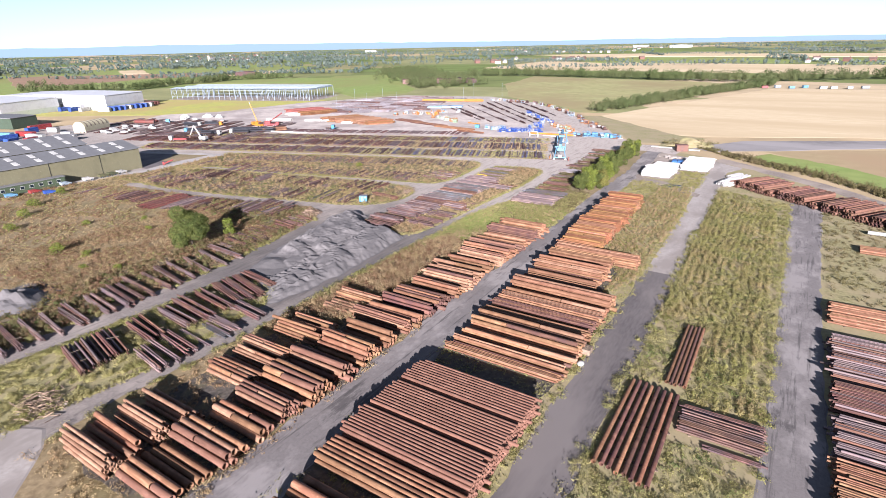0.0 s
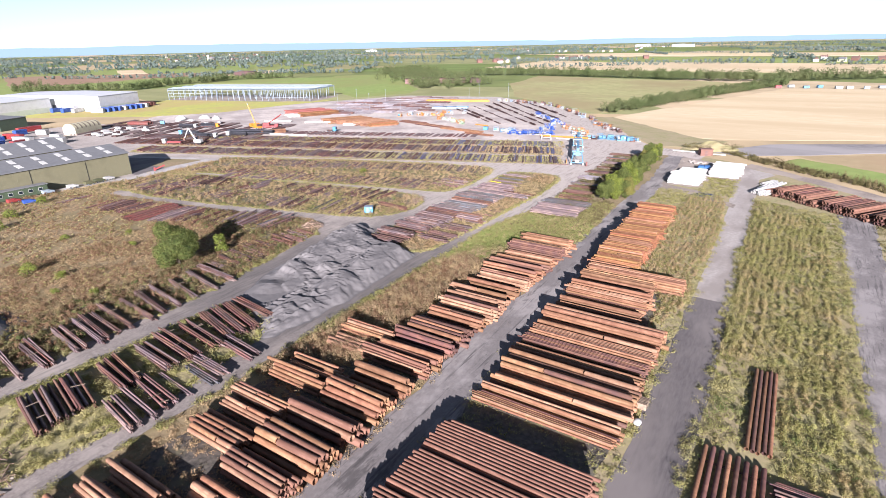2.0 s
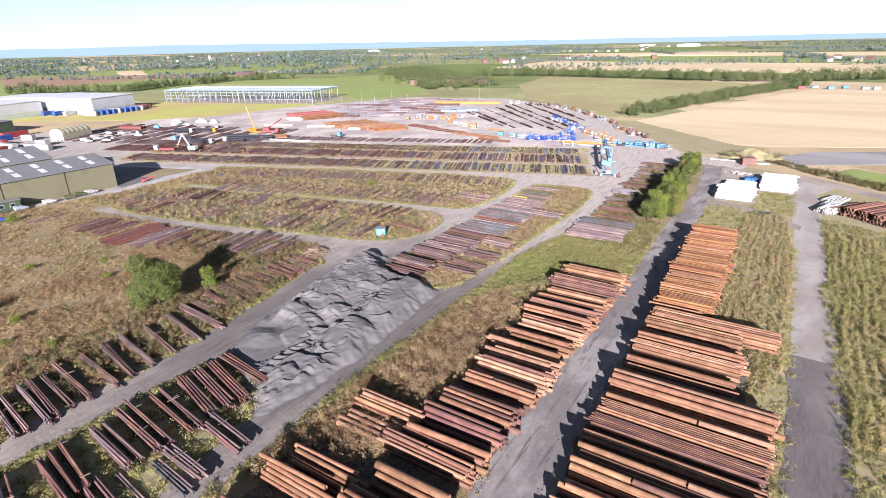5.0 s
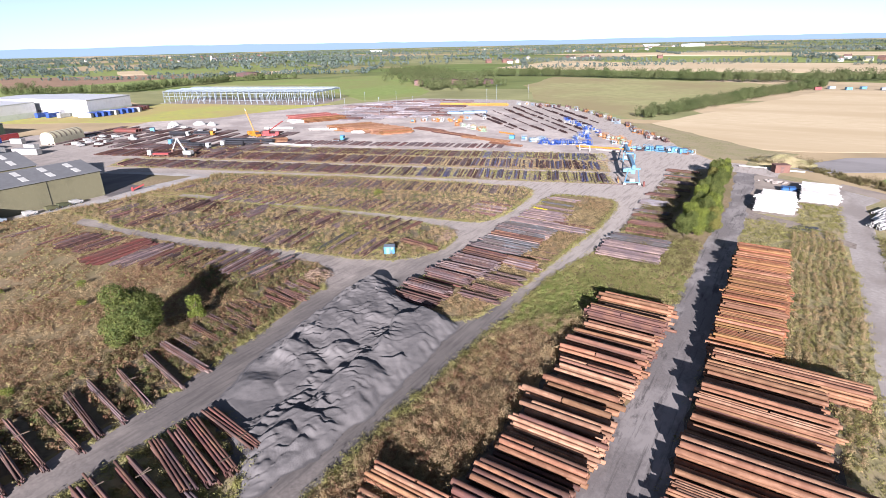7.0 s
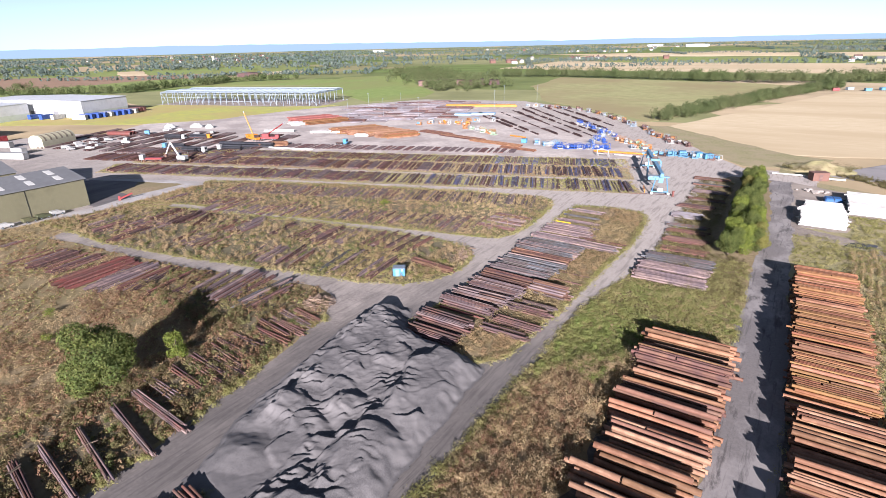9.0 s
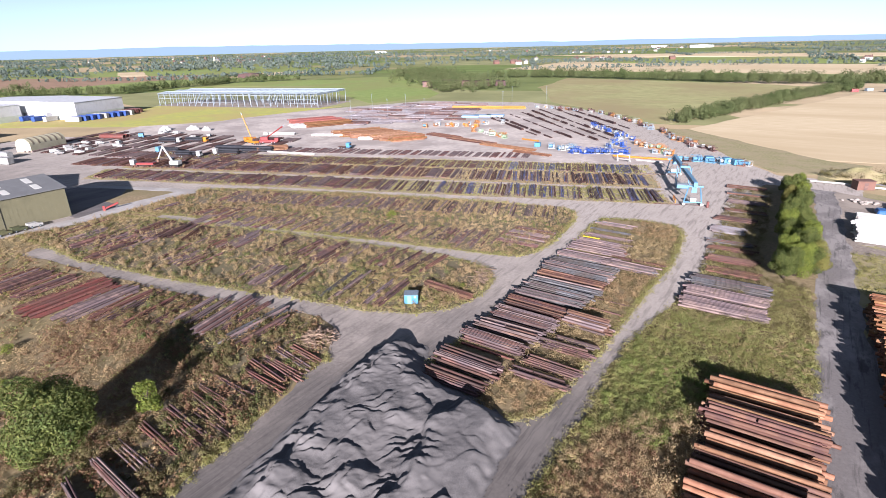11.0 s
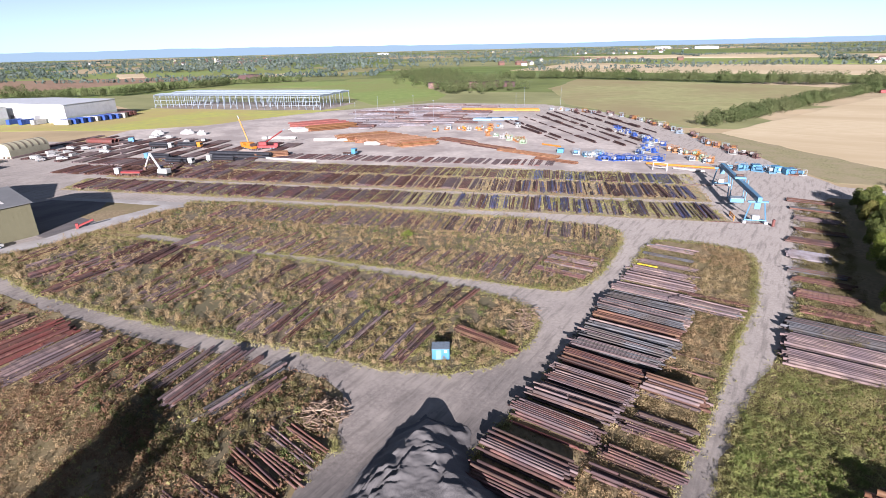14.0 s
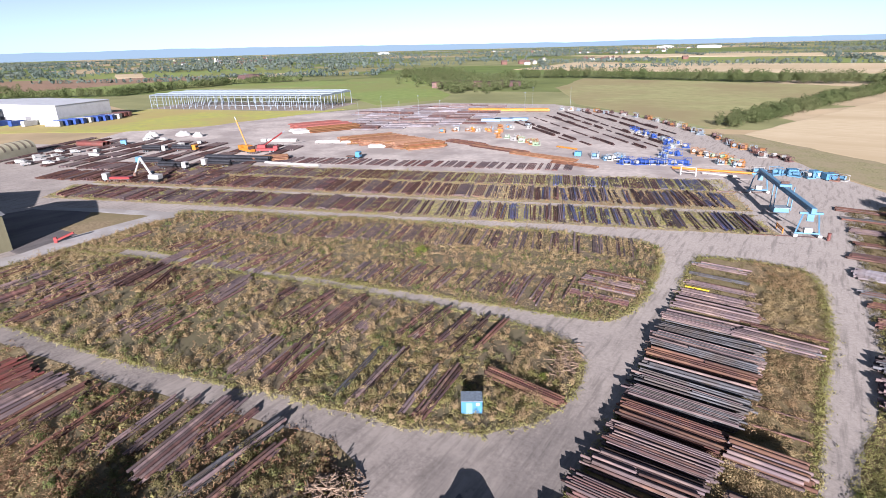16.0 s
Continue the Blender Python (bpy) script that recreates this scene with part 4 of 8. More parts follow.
# ---- dark stacks between the two western tracks ----
def narrow_stack(label, cx, cy, length, turn, mats, group, wide=2, layers=4, d=0.3, clear=0.6):
    """Two or three pipes wide and several high, with sticks across; low growth in its shade."""
    t = lay(label, cx, cy, length, wide * d * 1.1, turn, d, layers, mats, group, swap=0.35, loose=0.3, skew=0.9, taper=False, top=1.0, gap=1.08)
    for k in range(random.choice((0, 0, 1, 2))):
        part("plank", TUBES["sleeper"], None, t, m=Matrix.LocRotScale((random.uniform(-0.4, 0.4) * length, random.uniform(-0.2, 0.2), 0.13 + d + (layers - 1) * d * 0.87), Euler((0, 0, random.uniform(-0.5, 0.5))), (0.12, random.uniform(0.9, 1.8), 0.06)))
    c, n = math.cos(radians(turn)), math.sin(radians(turn))
    BARE.append([(cx + a * c - b * n, cy + a * n + b * c) for a, b in ((-length / 2, -wide * d * 0.6), (length / 2, -wide * d * 0.6), (length / 2 - 0.9, clear), (-length / 2 - 0.9, clear))])


def lay(label, cx, cy, length, width, turn, d, layers, mats, group="", **k):
    """A bundle of pipes round a place, their axes turned from +x."""
    return pile(label, cx - length / 2, cx + length / 2, cy - width / 2, cy + width / 2, d, layers, mats, group, turn=turn, **k)


DK = "narrow stack of dark brown rusty pipes"
DARK_WEST = [(-81.8, 36.1, 8.9, -7), (-82.1, 37.2, 9.0, -7), (-82.4, 38.4, 9.6, -8), (-81.3, 41.7, 9.2, -5), (-81.5, 42.9, 9.5, -5), (-81.8, 44.9, 10.6, -6), (-81.9, 46.3, 11.2, -6),
             (-81.5, 48.6, 10.4, -7), (-81.5, 49.8, 10.6, -8), (-82.2, 52.4, 10.0, -13), (-81.6, 54.4, 10.7, -13), (-81.4, 56.4, 11.0, -13), (-81.4, 59.2, 10.4, -6)]
DARK_EAST = [(-72.8, 32.3, 7.6, -7), (-72.9, 33.4, 8.1, -8), (-73.2, 35.0, 9.3, -5), (-73.6, 36.8, 9.3, -7), (-73.5, 38.0, 9.3, -6), (-73.5, 39.9, 8.2, -5), (-72.3, 43.0, 6.8, -4), (-72.6, 44.8, 6.9, -3), (-72.9, 49.2, 7.3, -6), (-73.2, 50.6, 8.1, -7)]
for k in range(9):
    narrow_stack(DK, -82.0, 26.6 + 0.79 * k, 9.4 + 0.3 * math.sin(k * 2.0), -10 - 0.25 * k, [RUST_BROWN, RUST_DARK, MAUVE], "dark pipe stacks", 1 + (k % 3 == 0), 4, 0.36)
for k, (x, y, ln, tu) in enumerate(DARK_WEST):
    big = 9 <= k
    narrow_stack(DK, x, y, ln, tu, [RUST_BROWN, RUST_DARK, RUST_BROWN] if big else [RUST_DARK, MAUVE, RUST_DARK, RUST_BROWN], "dark pipe stacks", 4 if big else 3 if k in (3, 5) else 2, 3 if big else 4, 0.34 if big else 0.3)
for k, (x, y, ln, tu) in enumerate(DARK_EAST):
    low = k in (5, 6)
    narrow_stack("low rack of weathered grey-brown pipes" if low else DK, x, y, ln, tu, [MAUVE, GREY_STEEL] if low else [RUST_DARK, MAUVE, MAUVE], "dark pipe stacks", 4 if k in (6, 7) else 2, 1 if low else 3, 0.3)

# ---- stacks east of the tarmac road ----
t = thing("pipe_rack", "long brown steel pipes lying side by side on grass", "pipe stack", pose(-10.2, 54.6, 0, 0, 0, 91))
for k in range(8):
    pipe(t, random.gauss(0, 0.12) - 0.12 * k, 2.8 - k * 0.79, 0.4, 17.0, 0.5, RUST_BROWN if k % 3 else RUST, random.gauss(0, 0.15))
for x in (-6.2, 0.3, 6.4):
    part("sleeper", boxes((x - 0.12, x + 0.12, -3.2, 3.2, 0, 0.15)), WOOD, t)
t = thing("pipe_rack", "narrow bundle of long brown steel pipes", "pipe stack", pose(-8.5, 73.2, 0, 0, 0, 91))
for k in range(5):
    pipe(t, random.gauss(0, 0.15), 1.1 - k * 0.54, 0.38, 17.0, 0.46, RUST_BROWN if k % 2 else RUST, random.gauss(0, 0.2))
for x in (-5.8, 0.2, 5.9):
    part("sleeper", boxes((x - 0.12, x + 0.12, -1.5, 1.5, 0, 0.15)), WOOD, t)
pile("dark brown steel pipes across the grass", -6.6, 2.0, 55.9, 61.4, 0.26, 3, [RUST_DARK, RUST_BROWN], "pipes beside the tarmac road", swap=0.5, top=0.8, taper=False)
pile("thin brown steel pipes across the grass", -3.8, 1.9, 54.2, 55.0, 0.25, 1, [RUST_DARK], "pipes beside the tarmac road")
for y0, y1, mt, lb in ((94.0, 101.2, [RUST], "rust-orange pipes in a low stack"), (76.6, 89.0, [MAUVE, RUST_FINE, RUST_BROWN], "grey-brown pipes in a low stack"), (68.8, 75.6, [MAUVE, RUST_BROWN, MAUVE], "grey-brown pipes in a low stack"), (59.6, 67.6, [RUST_FINE, MAUVE], "weathered brown pipes in a low stack"), (46.0, 59.2, [RUST], "rust-brown pipes in a low stack"), (30.0, 45.0, [MAUVE, RUST], "brown pipes in a low stack")):
    pile(lb, 8.3, 20.6, y0, y1, 0.32, 4, mt, "pipe stacks east of the dirt road", swap=0.3, taper=False, loose=0.25, top=0.95)

# ---- pipes on the island east of the loop road ----
ISL = "bundles on the pipe island"
BR = "dark brown steel pipes in a bundle"
ISLAND_BUNDLES_A = [
    (-87.4, -79.2, 95.4, 98.4, 0.42, 2, [RUST_DARK], BR), (-87.4, -79.0, 98.8, 102.6, 0.38, 3, [RUST_DARK, MAUVE], BR), (-87.6, -79.4, 104.6, 105.4, 0.4, 1, [RED_STEEL], "red-painted steel pipes in a bundle"),
    (-87.6, -79.0, 105.8, 108.8, 0.32, 3, [MAUVE, RUST_DARK], "grey-brown steel pipes in a bundle"), (-87.2, -78.4, 109.6, 113.0, 0.36, 3, [RUST_DARK, MAUVE], BR), (-87.0, -78.0, 113.4, 116.8, 0.3, 4, [MAUVE, RUST_DARK, MAUVE], "grey-brown steel pipes in a bundle"),
    (-87.2, -77.4, 117.6, 121.0, 0.34, 3, [RUST_DARK, RUST_BROWN], BR), (-87.4, -77.0, 121.8, 124.6, 0.3, 3, [GREY_STEEL, MAUVE, GREY_STEEL], "blue-grey steel pipes in a bundle"), (-87.6, -76.4, 125.0, 128.2, 0.36, 2, [GREY_STEEL, MAUVE, GREY_STEEL], "blue-grey steel pipes in a bundle"),
    (-87.6, -76.0, 128.6, 131.0, 0.42, 2, [GREY_STEEL, MAUVE, GREY_STEEL], "blue-grey steel pipes in a bundle"), (-87.8, -76.0, 131.4, 133.4, 0.45, 2, [RUST_BROWN], "rusty steel pipes in a bundle"), (-88.2, -76.2, 133.8, 137.4, 0.34, 3, [GREY_STEEL, MAUVE], "grey steel pipes in a bundle"),
]
ISLAND_BUNDLES_B = [
    (-88.0, -76.4, 138.2, 141.6, 0.36, 2, [GREY_STEEL, MAUVE, GREY_STEEL], "blue-grey steel pipes in a bundle"), (-88.2, -77.0, 142.0, 145.6, 0.32, 2, [GREY_STEEL, MAUVE], "pale grey steel pipes in a bundle"), (-88.2, -77.6, 147.0, 150.4, 0.4, 2, [MAUVE, RUST_BROWN], "brown steel pipes in a bundle"),
    (-88.4, -78.4, 151.0, 154.8, 0.4, 1, [MAUVE], "weathered brown steel pipes side by side"), (-88.4, -79.0, 156.2, 159.0, 0.38, 1, [RUST_DARK, MAUVE], BR), (-88.6, -80.0, 160.4, 163.0, 0.4, 1, [GREY_STEEL], "grey steel pipes side by side"),
    (-88.2, -80.6, 164.2, 167.4, 0.42, 1, [GREY_STEEL, MAUVE], "grey steel pipes side by side"), (-77.6, -70.9, 101.8, 103.6, 0.36, 2, [RUST_DARK], BR), (-77.9, -70.9, 104.4, 106.8, 0.36, 2, [RUST_DARK], BR),
    (-77.6, -70.9, 109.6, 111.6, 0.4, 2, [RUST_DARK], BR), (-76.6, -71.0, 112.4, 114.2, 0.4, 2, [RUST_DARK, MAUVE], BR), (-77.0, -71.0, 116.8, 119.8, 0.5, 3, [RUST_BROWN, MAUVE], "rusty steel pipes in a high bundle"),
]
ISLAND_BUNDLES_C = [
    (-79.4, -70.4, 141.4, 144.4, 0.4, 2, [MAUVE, GREY_STEEL], "weathered steel pipes in a bundle"), (-78.6, -70.2, 146.4, 147.6, 0.4, 1, [RUST_BROWN], "rusty steel pipes side by side"), (-78.0, -71.2, 127.6, 128.4, 0.3, 1, [RUST_DARK], BR),
    (-77.6, -71.2, 124.0, 124.8, 0.3, 1, [RUST_DARK], BR),
]
for x0, x1, y0, y1, d, n, mats, lb in ISLAND_BUNDLES_A + ISLAND_BUNDLES_B + ISLAND_BUNDLES_C:
    pile(lb, x0 - 0.3, x1, y0, y1 - 0.35, d * 0.8, n + (n > 1) + (n > 2), mats, ISL, swap=0.5, top=random.uniform(0.6, 1), turn=random.uniform(-2.4, 0.4), gap=1.14, taper=False, loose=0.35, pieces=0.06)
pile("yellow-painted pipe lying on a bundle", -88.3, -84.8, 155.0, 155.3, 0.28, 1, [material("yellow_paint", [(0.62, 0.42, 0.02), (0.72, 0.5, 0.03)], None, 1.0, rough=0.5)], ISL)

# ---- strip between the slag track and the haul road ----
ST = "pipes on the strip beside the trees"
for x0, x1, y0, y1, d, n, mats, lb in (
        (-64.9, -53.0, 131.8, 136.0, 0.42, 2, [MAUVE], "weathered brown-grey steel pipes in a long bundle"), (-65.0, -53.0, 136.4, 140.6, 0.42, 2, [MAUVE], "weathered brown-grey steel pipes in a long bundle"), (-65.0, -53.2, 141.0, 145.4, 0.42, 2, [MAUVE, GREY_STEEL], "weathered brown-grey steel pipes in a long bundle"),
        (-63.6, -55.4, 148.2, 151.2, 0.4, 1, [RUST_BROWN, MAUVE], "rusty steel pipes side by side"), (-64.2, -56.0, 154.0, 157.4, 0.4, 1, [RUST_DARK, RUST_BROWN], "rusty steel pipes in dry weeds"), (-65.2, -57.0, 160.6, 162.8, 0.4, 1, [RUST_BROWN], "rusty steel pipes side by side"),
        (-66.0, -57.6, 164.6, 167.0, 0.4, 1, [RUST_BROWN, GREY_STEEL], "rusty and grey steel pipes side by side"), (-66.4, -60.0, 171.4, 176.4, 0.5, 1, [PALE_STEEL], "pale grey steel sections in a low stack"), (-66.8, -58.6, 181.0, 184.6, 0.4, 1, [RUST_DARK], BR),
        (-66.0, -57.4, 188.8, 191.4, 0.4, 1, [RUST_BROWN, MAUVE], "rusty steel pipes side by side"), (-66.4, -58.0, 197.0, 200.6, 0.4, 1, [MAUVE], BR), (-67.6, -58.8, 206.0, 208.4, 0.4, 1, [RUST_BROWN, GREY_STEEL], "rusty and grey steel pipes side by side"), (-68.6, -59.4, 213.0, 216.0, 0.4, 1, [MAUVE, RUST_BROWN], BR)):
    pile(lb, x0, x1, y0, y1, d, n, mats, ST, swap=0.4, loose=0.3, turn=random.uniform(-2, 1))

# ---- rows on the weedy islands ----
OLD = "old rusty pipes in weeds"
OLD_PIPES_A = [
    (-113.6, 111.6, 11.0, 1.5, 99, 0.42, 1, [RUST_DARK, MAUVE]), (-116.2, 110.9, 10.2, 1.0, 103, 0.36, 1, [GREY_STEEL]), (-105.6, 112.2, 10.0, 1.8, 98, 0.4, 1, [RUST_DARK]),
    (-107.6, 111.4, 9.0, 0.9, 100, 0.4, 1, [MAUVE, RUST_DARK]), (-129.6, 106.2, 8.0, 2.6, 104, 0.36, 1, [MAUVE]), (-126.0, 108.0, 10.0, 1.4, 107, 0.36, 1, [RUST_DARK]),
    (-122.0, 107.0, 9.0, 0.8, 105, 0.36, 1, [RUST_BROWN]), (-118.0, 124.0, 9.0, 1.8, 95, 0.42, 1, [MAUVE, RUST_DARK]), (-115.4, 124.8, 9.2, 1.6, 94, 0.42, 1, [MAUVE, RUST_DARK]),
    (-112.0, 125.2, 9.0, 1.0, 94, 0.42, 1, [RUST_DARK]), (-109.4, 125.6, 9.5, 1.6, 93, 0.42, 1, [RUST_DARK]), (-106.8, 126.2, 9.0, 1.0, 92, 0.42, 1, [RUST_DARK, RUST_BROWN]),
]
OLD_PIPES_B = [
    (-123.6, 122.6, 9.5, 2.2, 100, 0.38, 1, [MAUVE]), (-128.6, 121.4, 9.0, 2.6, 100, 0.38, 1, [RUST_DARK]), (-134.0, 120.2, 8.5, 2.2, 98, 0.38, 1, [MAUVE, RUST_DARK]),
    (-140.4, 118.6, 8.0, 2.0, 100, 0.38, 1, [RUST_DARK]), (-150.0, 117.0, 9.0, 3.0, 103, 0.38, 1, [MAUVE]), (-163.0, 114.0, 9.0, 3.0, 125, 0.38, 1, [RUST_BROWN]),
    (-169.0, 112.6, 9.0, 5.0, 110, 0.38, 1, [RUST_DARK]), (-176.0, 111.4, 9.0, 4.0, 104, 0.38, 1, [RUST_DARK, RUST_BROWN]), (-168.6, 97.8, 9.0, 3.0, 100, 0.38, 1, [RUST_DARK, RUST_BROWN]),
    (-178.6, 98.6, 8.0, 3.0, 98, 0.38, 1, [RUST_DARK]), (-184.0, 100.6, 8.0, 2.4, 98, 0.38, 1, [MAUVE]), (-116.3, 93.8, 11.0, 1.8, 92, 0.38, 2, [MAUVE, GREY_STEEL]),
]
OLD_PIPES_C = [
    (-119.6, 93.2, 11.0, 0.9, 96, 0.38, 1, [RUST_DARK]), (-122.6, 92.6, 12.0, 2.8, 102, 0.38, 2, [RUST_DARK, MAUVE]), (-126.4, 91.9, 8.5, 1.6, 104, 0.38, 1, [MAUVE]),
    (-134.6, 87.6, 11.0, 1.0, 103, 0.38, 1, [RED_STEEL, RUST_BROWN]), (-131.0, 89.4, 9.0, 1.0, 103, 0.38, 1, [RUST_DARK]), (-138.6, 86.6, 10.0, 1.6, 104, 0.38, 1, [RUST_DARK]),
    (-144.6, 84.4, 12.5, 4.4, 98, 0.4, 1, [MAUVE]), (-151.8, 82.6, 13.5, 8.0, 95, 0.42, 1, [RUST_BROWN, RUST_BROWN, RED_STEEL]), (-159.6, 83.0, 10.0, 3.0, 98, 0.38, 1, [MAUVE, RUST_DARK]),
    (-140.6, 86.0, 11.0, 1.6, 99, 0.4, 1, [RUST_BROWN]), (-166.0, 81.5, 9.0, 3.4, 100, 0.38, 1, [RUST_DARK]), (-113.4, 92.6, 9.0, 1.0, 94, 0.38, 2, [RUST_DARK]),
]
OLD_PIPES_D = [
    (-128.8, 91.0, 9.0, 1.4, 103, 0.38, 2, [MAUVE]), (-104.8, 79.1, 9.0, 1.2, -4, 0.36, 1, [RUST_DARK, RUST_BROWN]), (-105.8, 81.8, 9.6, 1.0, -4, 0.36, 1, [RUST_DARK]),
    (-103.8, 87.6, 8.0, 1.6, -6, 0.36, 1, [RUST_DARK]), (-104.2, 89.8, 8.0, 1.2, -8, 0.36, 1, [MAUVE, RUST_DARK]), (-103.6, 68.3, 7.8, 1.6, -3, 0.36, 1, [MAUVE, WOOD]),
    (-102.6, 73.4, 7.8, 0.9, -4, 0.36, 1, [RUST_DARK]), (-101.0, 76.0, 8.0, 0.8, -4, 0.36, 1, [RUST_DARK]),
]
for cx, cy, ln, w, turn, d, n, mats in OLD_PIPES_D:
    lay("thin dark rusty pipes half buried in weeds", cx, cy, ln, w, turn, d * 0.7, n, mats, OLD, swap=0.5, loose=0.5, skew=1.5, gap=1.5)
for cx, cy, ln, w, turn, d, n, mats in OLD_PIPES_A + OLD_PIPES_B + OLD_PIPES_C:
    lay("old dark rusty pipes half buried in weeds", cx, cy, ln, w, turn, d * 0.9, n + 1, mats, OLD, swap=0.5, loose=0.5, skew=1.2, gap=1.2, taper=False, top=0.8)
ro = random.Random(8)
OLD_STACKS = [(-97.0, 22.4, 10.0, -4), (-97.2, 24.6, 10.2, -5), (-97.4, 27.4, 10.4, -4), (-96.9, 30.2, 9.8, -5), (-96.8, 33.0, 9.6, -3), (-97.2, 34.0, 10.4, -4), (-97.7, 37.6, 9.9, -6), (-97.7, 38.7, 10.4, -6), (-97.8, 40.8, 11.0, -6),
              (-98.2, 41.9, 11.2, -7), (-98.0, 43.6, 10.4, -5), (-98.9, 45.7, 12.2, -5), (-98.6, 48.9, 11.4, -4), (-98.9, 51.6, 11.8, -8), (-99.2, 54.4, 11.6, -7), (-99.4, 57.8, 11.0, -10), (-99.9, 62.0, 11.6, -9), (-100.1, 65.5, 11.6, -4)]
for k, (x, y, ln, tu) in enumerate(OLD_STACKS):
    narrow_stack("long dark rusty pipes in a narrow stack in weeds", x - 0.3, y, ln, tu, [RUST_DARK, ro.choice((MAUVE, RUST_DARK, RUST_BROWN)), MAUVE], OLD, 3 + (k % 4 == 1), 4, 0.22, 1.4 if k in (9, 11, 13, 16) else 0.3)
for y in (71.4, 74.6, 77.4, 84.4, 86.0, 91.6):
    lay("thin rusty pipes lying in weeds", -103.6 - 0.03 * (y - 70) + ro.uniform(-1, 0.6), y, ro.uniform(6, 9), 1.3, ro.uniform(-9, -4), 0.24, 2, [RUST_BROWN, RUST_DARK], OLD, swap=0.5, loose=0.5, skew=1.5, taper=False, gap=1.7)
pile("brown steel pipes side by side on dry grass", -103.0, -93.9, 143.6, 145.6, 0.42, 1, [MAUVE, RUST_DARK], OLD, swap=0.4)
for y in (147.4, 149.8, 152.4):
    pile("brown steel pipes side by side on dry grass", -103.0 + random.uniform(-0.5, 0.5), -93.9, y, y + 1.8, 0.42, 1, [MAUVE, RUST_BROWN], OLD, swap=0.4)
t = lay("long brown steel section on timber in weeds", -97.8, 117.6, 9.6, 1.5, -7, 0.36, 3, [RUST_BROWN], OLD, taper=False)


JOINED = {}


def row_of_pipes(s0, s1, v0, v1, choose, layers, group, gap=(0.0, 0.3), lean=0.0, ds=(0.30, 0.36, 0.42), upto=95):
    """Bundles along a slanted row; those past upto are joined by colour."""
    s = s0
    while s < s1:
        w = random.uniform(1.0, 3.2)
        mats, label = choose(s)
        cx, cy = row_xy(s + w / 2, (v0 + v1) / 2 + random.uniform(-0.4, 0.4))
        ln, turn, d, n = (v1 - v0) * random.uniform(0.9, 1.0), 110 + lean + random.uniform(-2, 2), random.choice(ds), layers if random.random() < 0.6 else 1
        if s < upto:
            lay(label, cx, cy, ln, w, turn, d, n, mats, group, swap=0.55, loose=0.4, top=random.uniform(0.6, 1), skew=0.8, gap=1.07)
        else:
            JOINED.setdefault(random.choice(mats), []).append((cx, cy, ln, w, turn, d, n))
        s += w + random.uniform(*gap)


def near_mix(s):
    if s < 26:
        return [MAUVE, BLUE_STEEL, MAUVE, RUST_DARK], "dark and blue steel pipes in a long row"
    if s < 62:
        return [MAUVE, BLUE_STEEL, RUST_BROWN, MAUVE], "blue, brown and rusty steel pipes in a long row"
    return [RUST_DARK, MAUVE, RUST_DARK], "dark brown steel pipes in a long row"


def far_mix(s):
    if s < 45:
        return [BLUE_STEEL, RUST_DARK, MAUVE], "blue and brown steel pipes in a grassy row"
    return [RUST_DARK, MAUVE, RUST_BROWN], "brown steel pipes in a grassy row"


row_of_pipes(1.5, 178, 0.6, 12.4, near_mix, 2, "first row of pipes", lean=4, upto=78)
row_of_pipes(2.5, 204, 17.4, 29.8, far_mix, 2, "second row of pipes", lean=4, upto=60)
row_of_pipes(4, 204, 32.4, 43.8, far_mix, 1, "third row of pipes", lean=2, upto=0)
row_of_pipes(40, 142, 51, 60.5, lambda s: ([RUST_DARK, MAUVE], ""), 1, "", (0.3, 1.5), lean=-4, upto=0)
row_of_pipes(27, 118, -17.6, -7.4, lambda s: ([RUST_DARK, MAUVE, MAUVE], "weathered brown steel pipes in weeds"), 1, "row of old pipes", (0.1, 0.7), upto=60)
row_of_pipes(34, 66, -37.4, -28.6, lambda s: ([RUST_DARK, MAUVE], "weathered brown steel pipes in dry weeds"), 1, "second row of old pipes", (0.6, 2.0), lean=-12)
row_of_pipes(70, 112, -36.8, -29.0, lambda s: ([RUST_DARK, MAUVE], "weathered brown steel pipes in dry weeds"), 1, "second row of old pipes", (0.5, 2.0), lean=-8, upto=90)
rs = random.Random(19)
for (xa, ya), (xb, yb), half in (((-192, 105.5), (-122, 120.5), 4.3), ((-192, 99.5), (-110, 110.0), 4.0), ((-192, 123.5), (-104, 142.5), 4.0), ((-186, 79.0), (-130, 87.0), 4.4)):
    # single old pipes, side by side in loose groups
    n = int(math.dist((xa, ya), (xb, yb)) / 0.75)
    for k in range(n):
        f = (k + rs.uniform(0, 0.7)) / n
        if math.sin(k * 0.21 + xa) + rs.uniform(-1.1, 0.9) < 0.15:
            continue
        JOINED.setdefault(rs.choice((RUST_DARK, MAUVE, RUST_DARK, RUST_BROWN)), []).append((xa + (xb - xa) * f, ya + (yb - ya) * f + rs.uniform(-1, 1), 2 * half * rs.uniform(0.8, 1.1), 0.36, 101 + rs.uniform(-3, 3), 0.36, 1))
for mt, nm in ((RUST_DARK, "dark brown"), (MAUVE, "weathered mauve-brown"), (BLUE_STEEL, "dark blue"), (RUST, "rusty orange"), (RUST_BROWN, "rusty brown")):
    if mt in JOINED:
        stack_stuff("pipe_rows", "%s steel pipes in long grassy rows" % nm, JOINED[mt], mt)

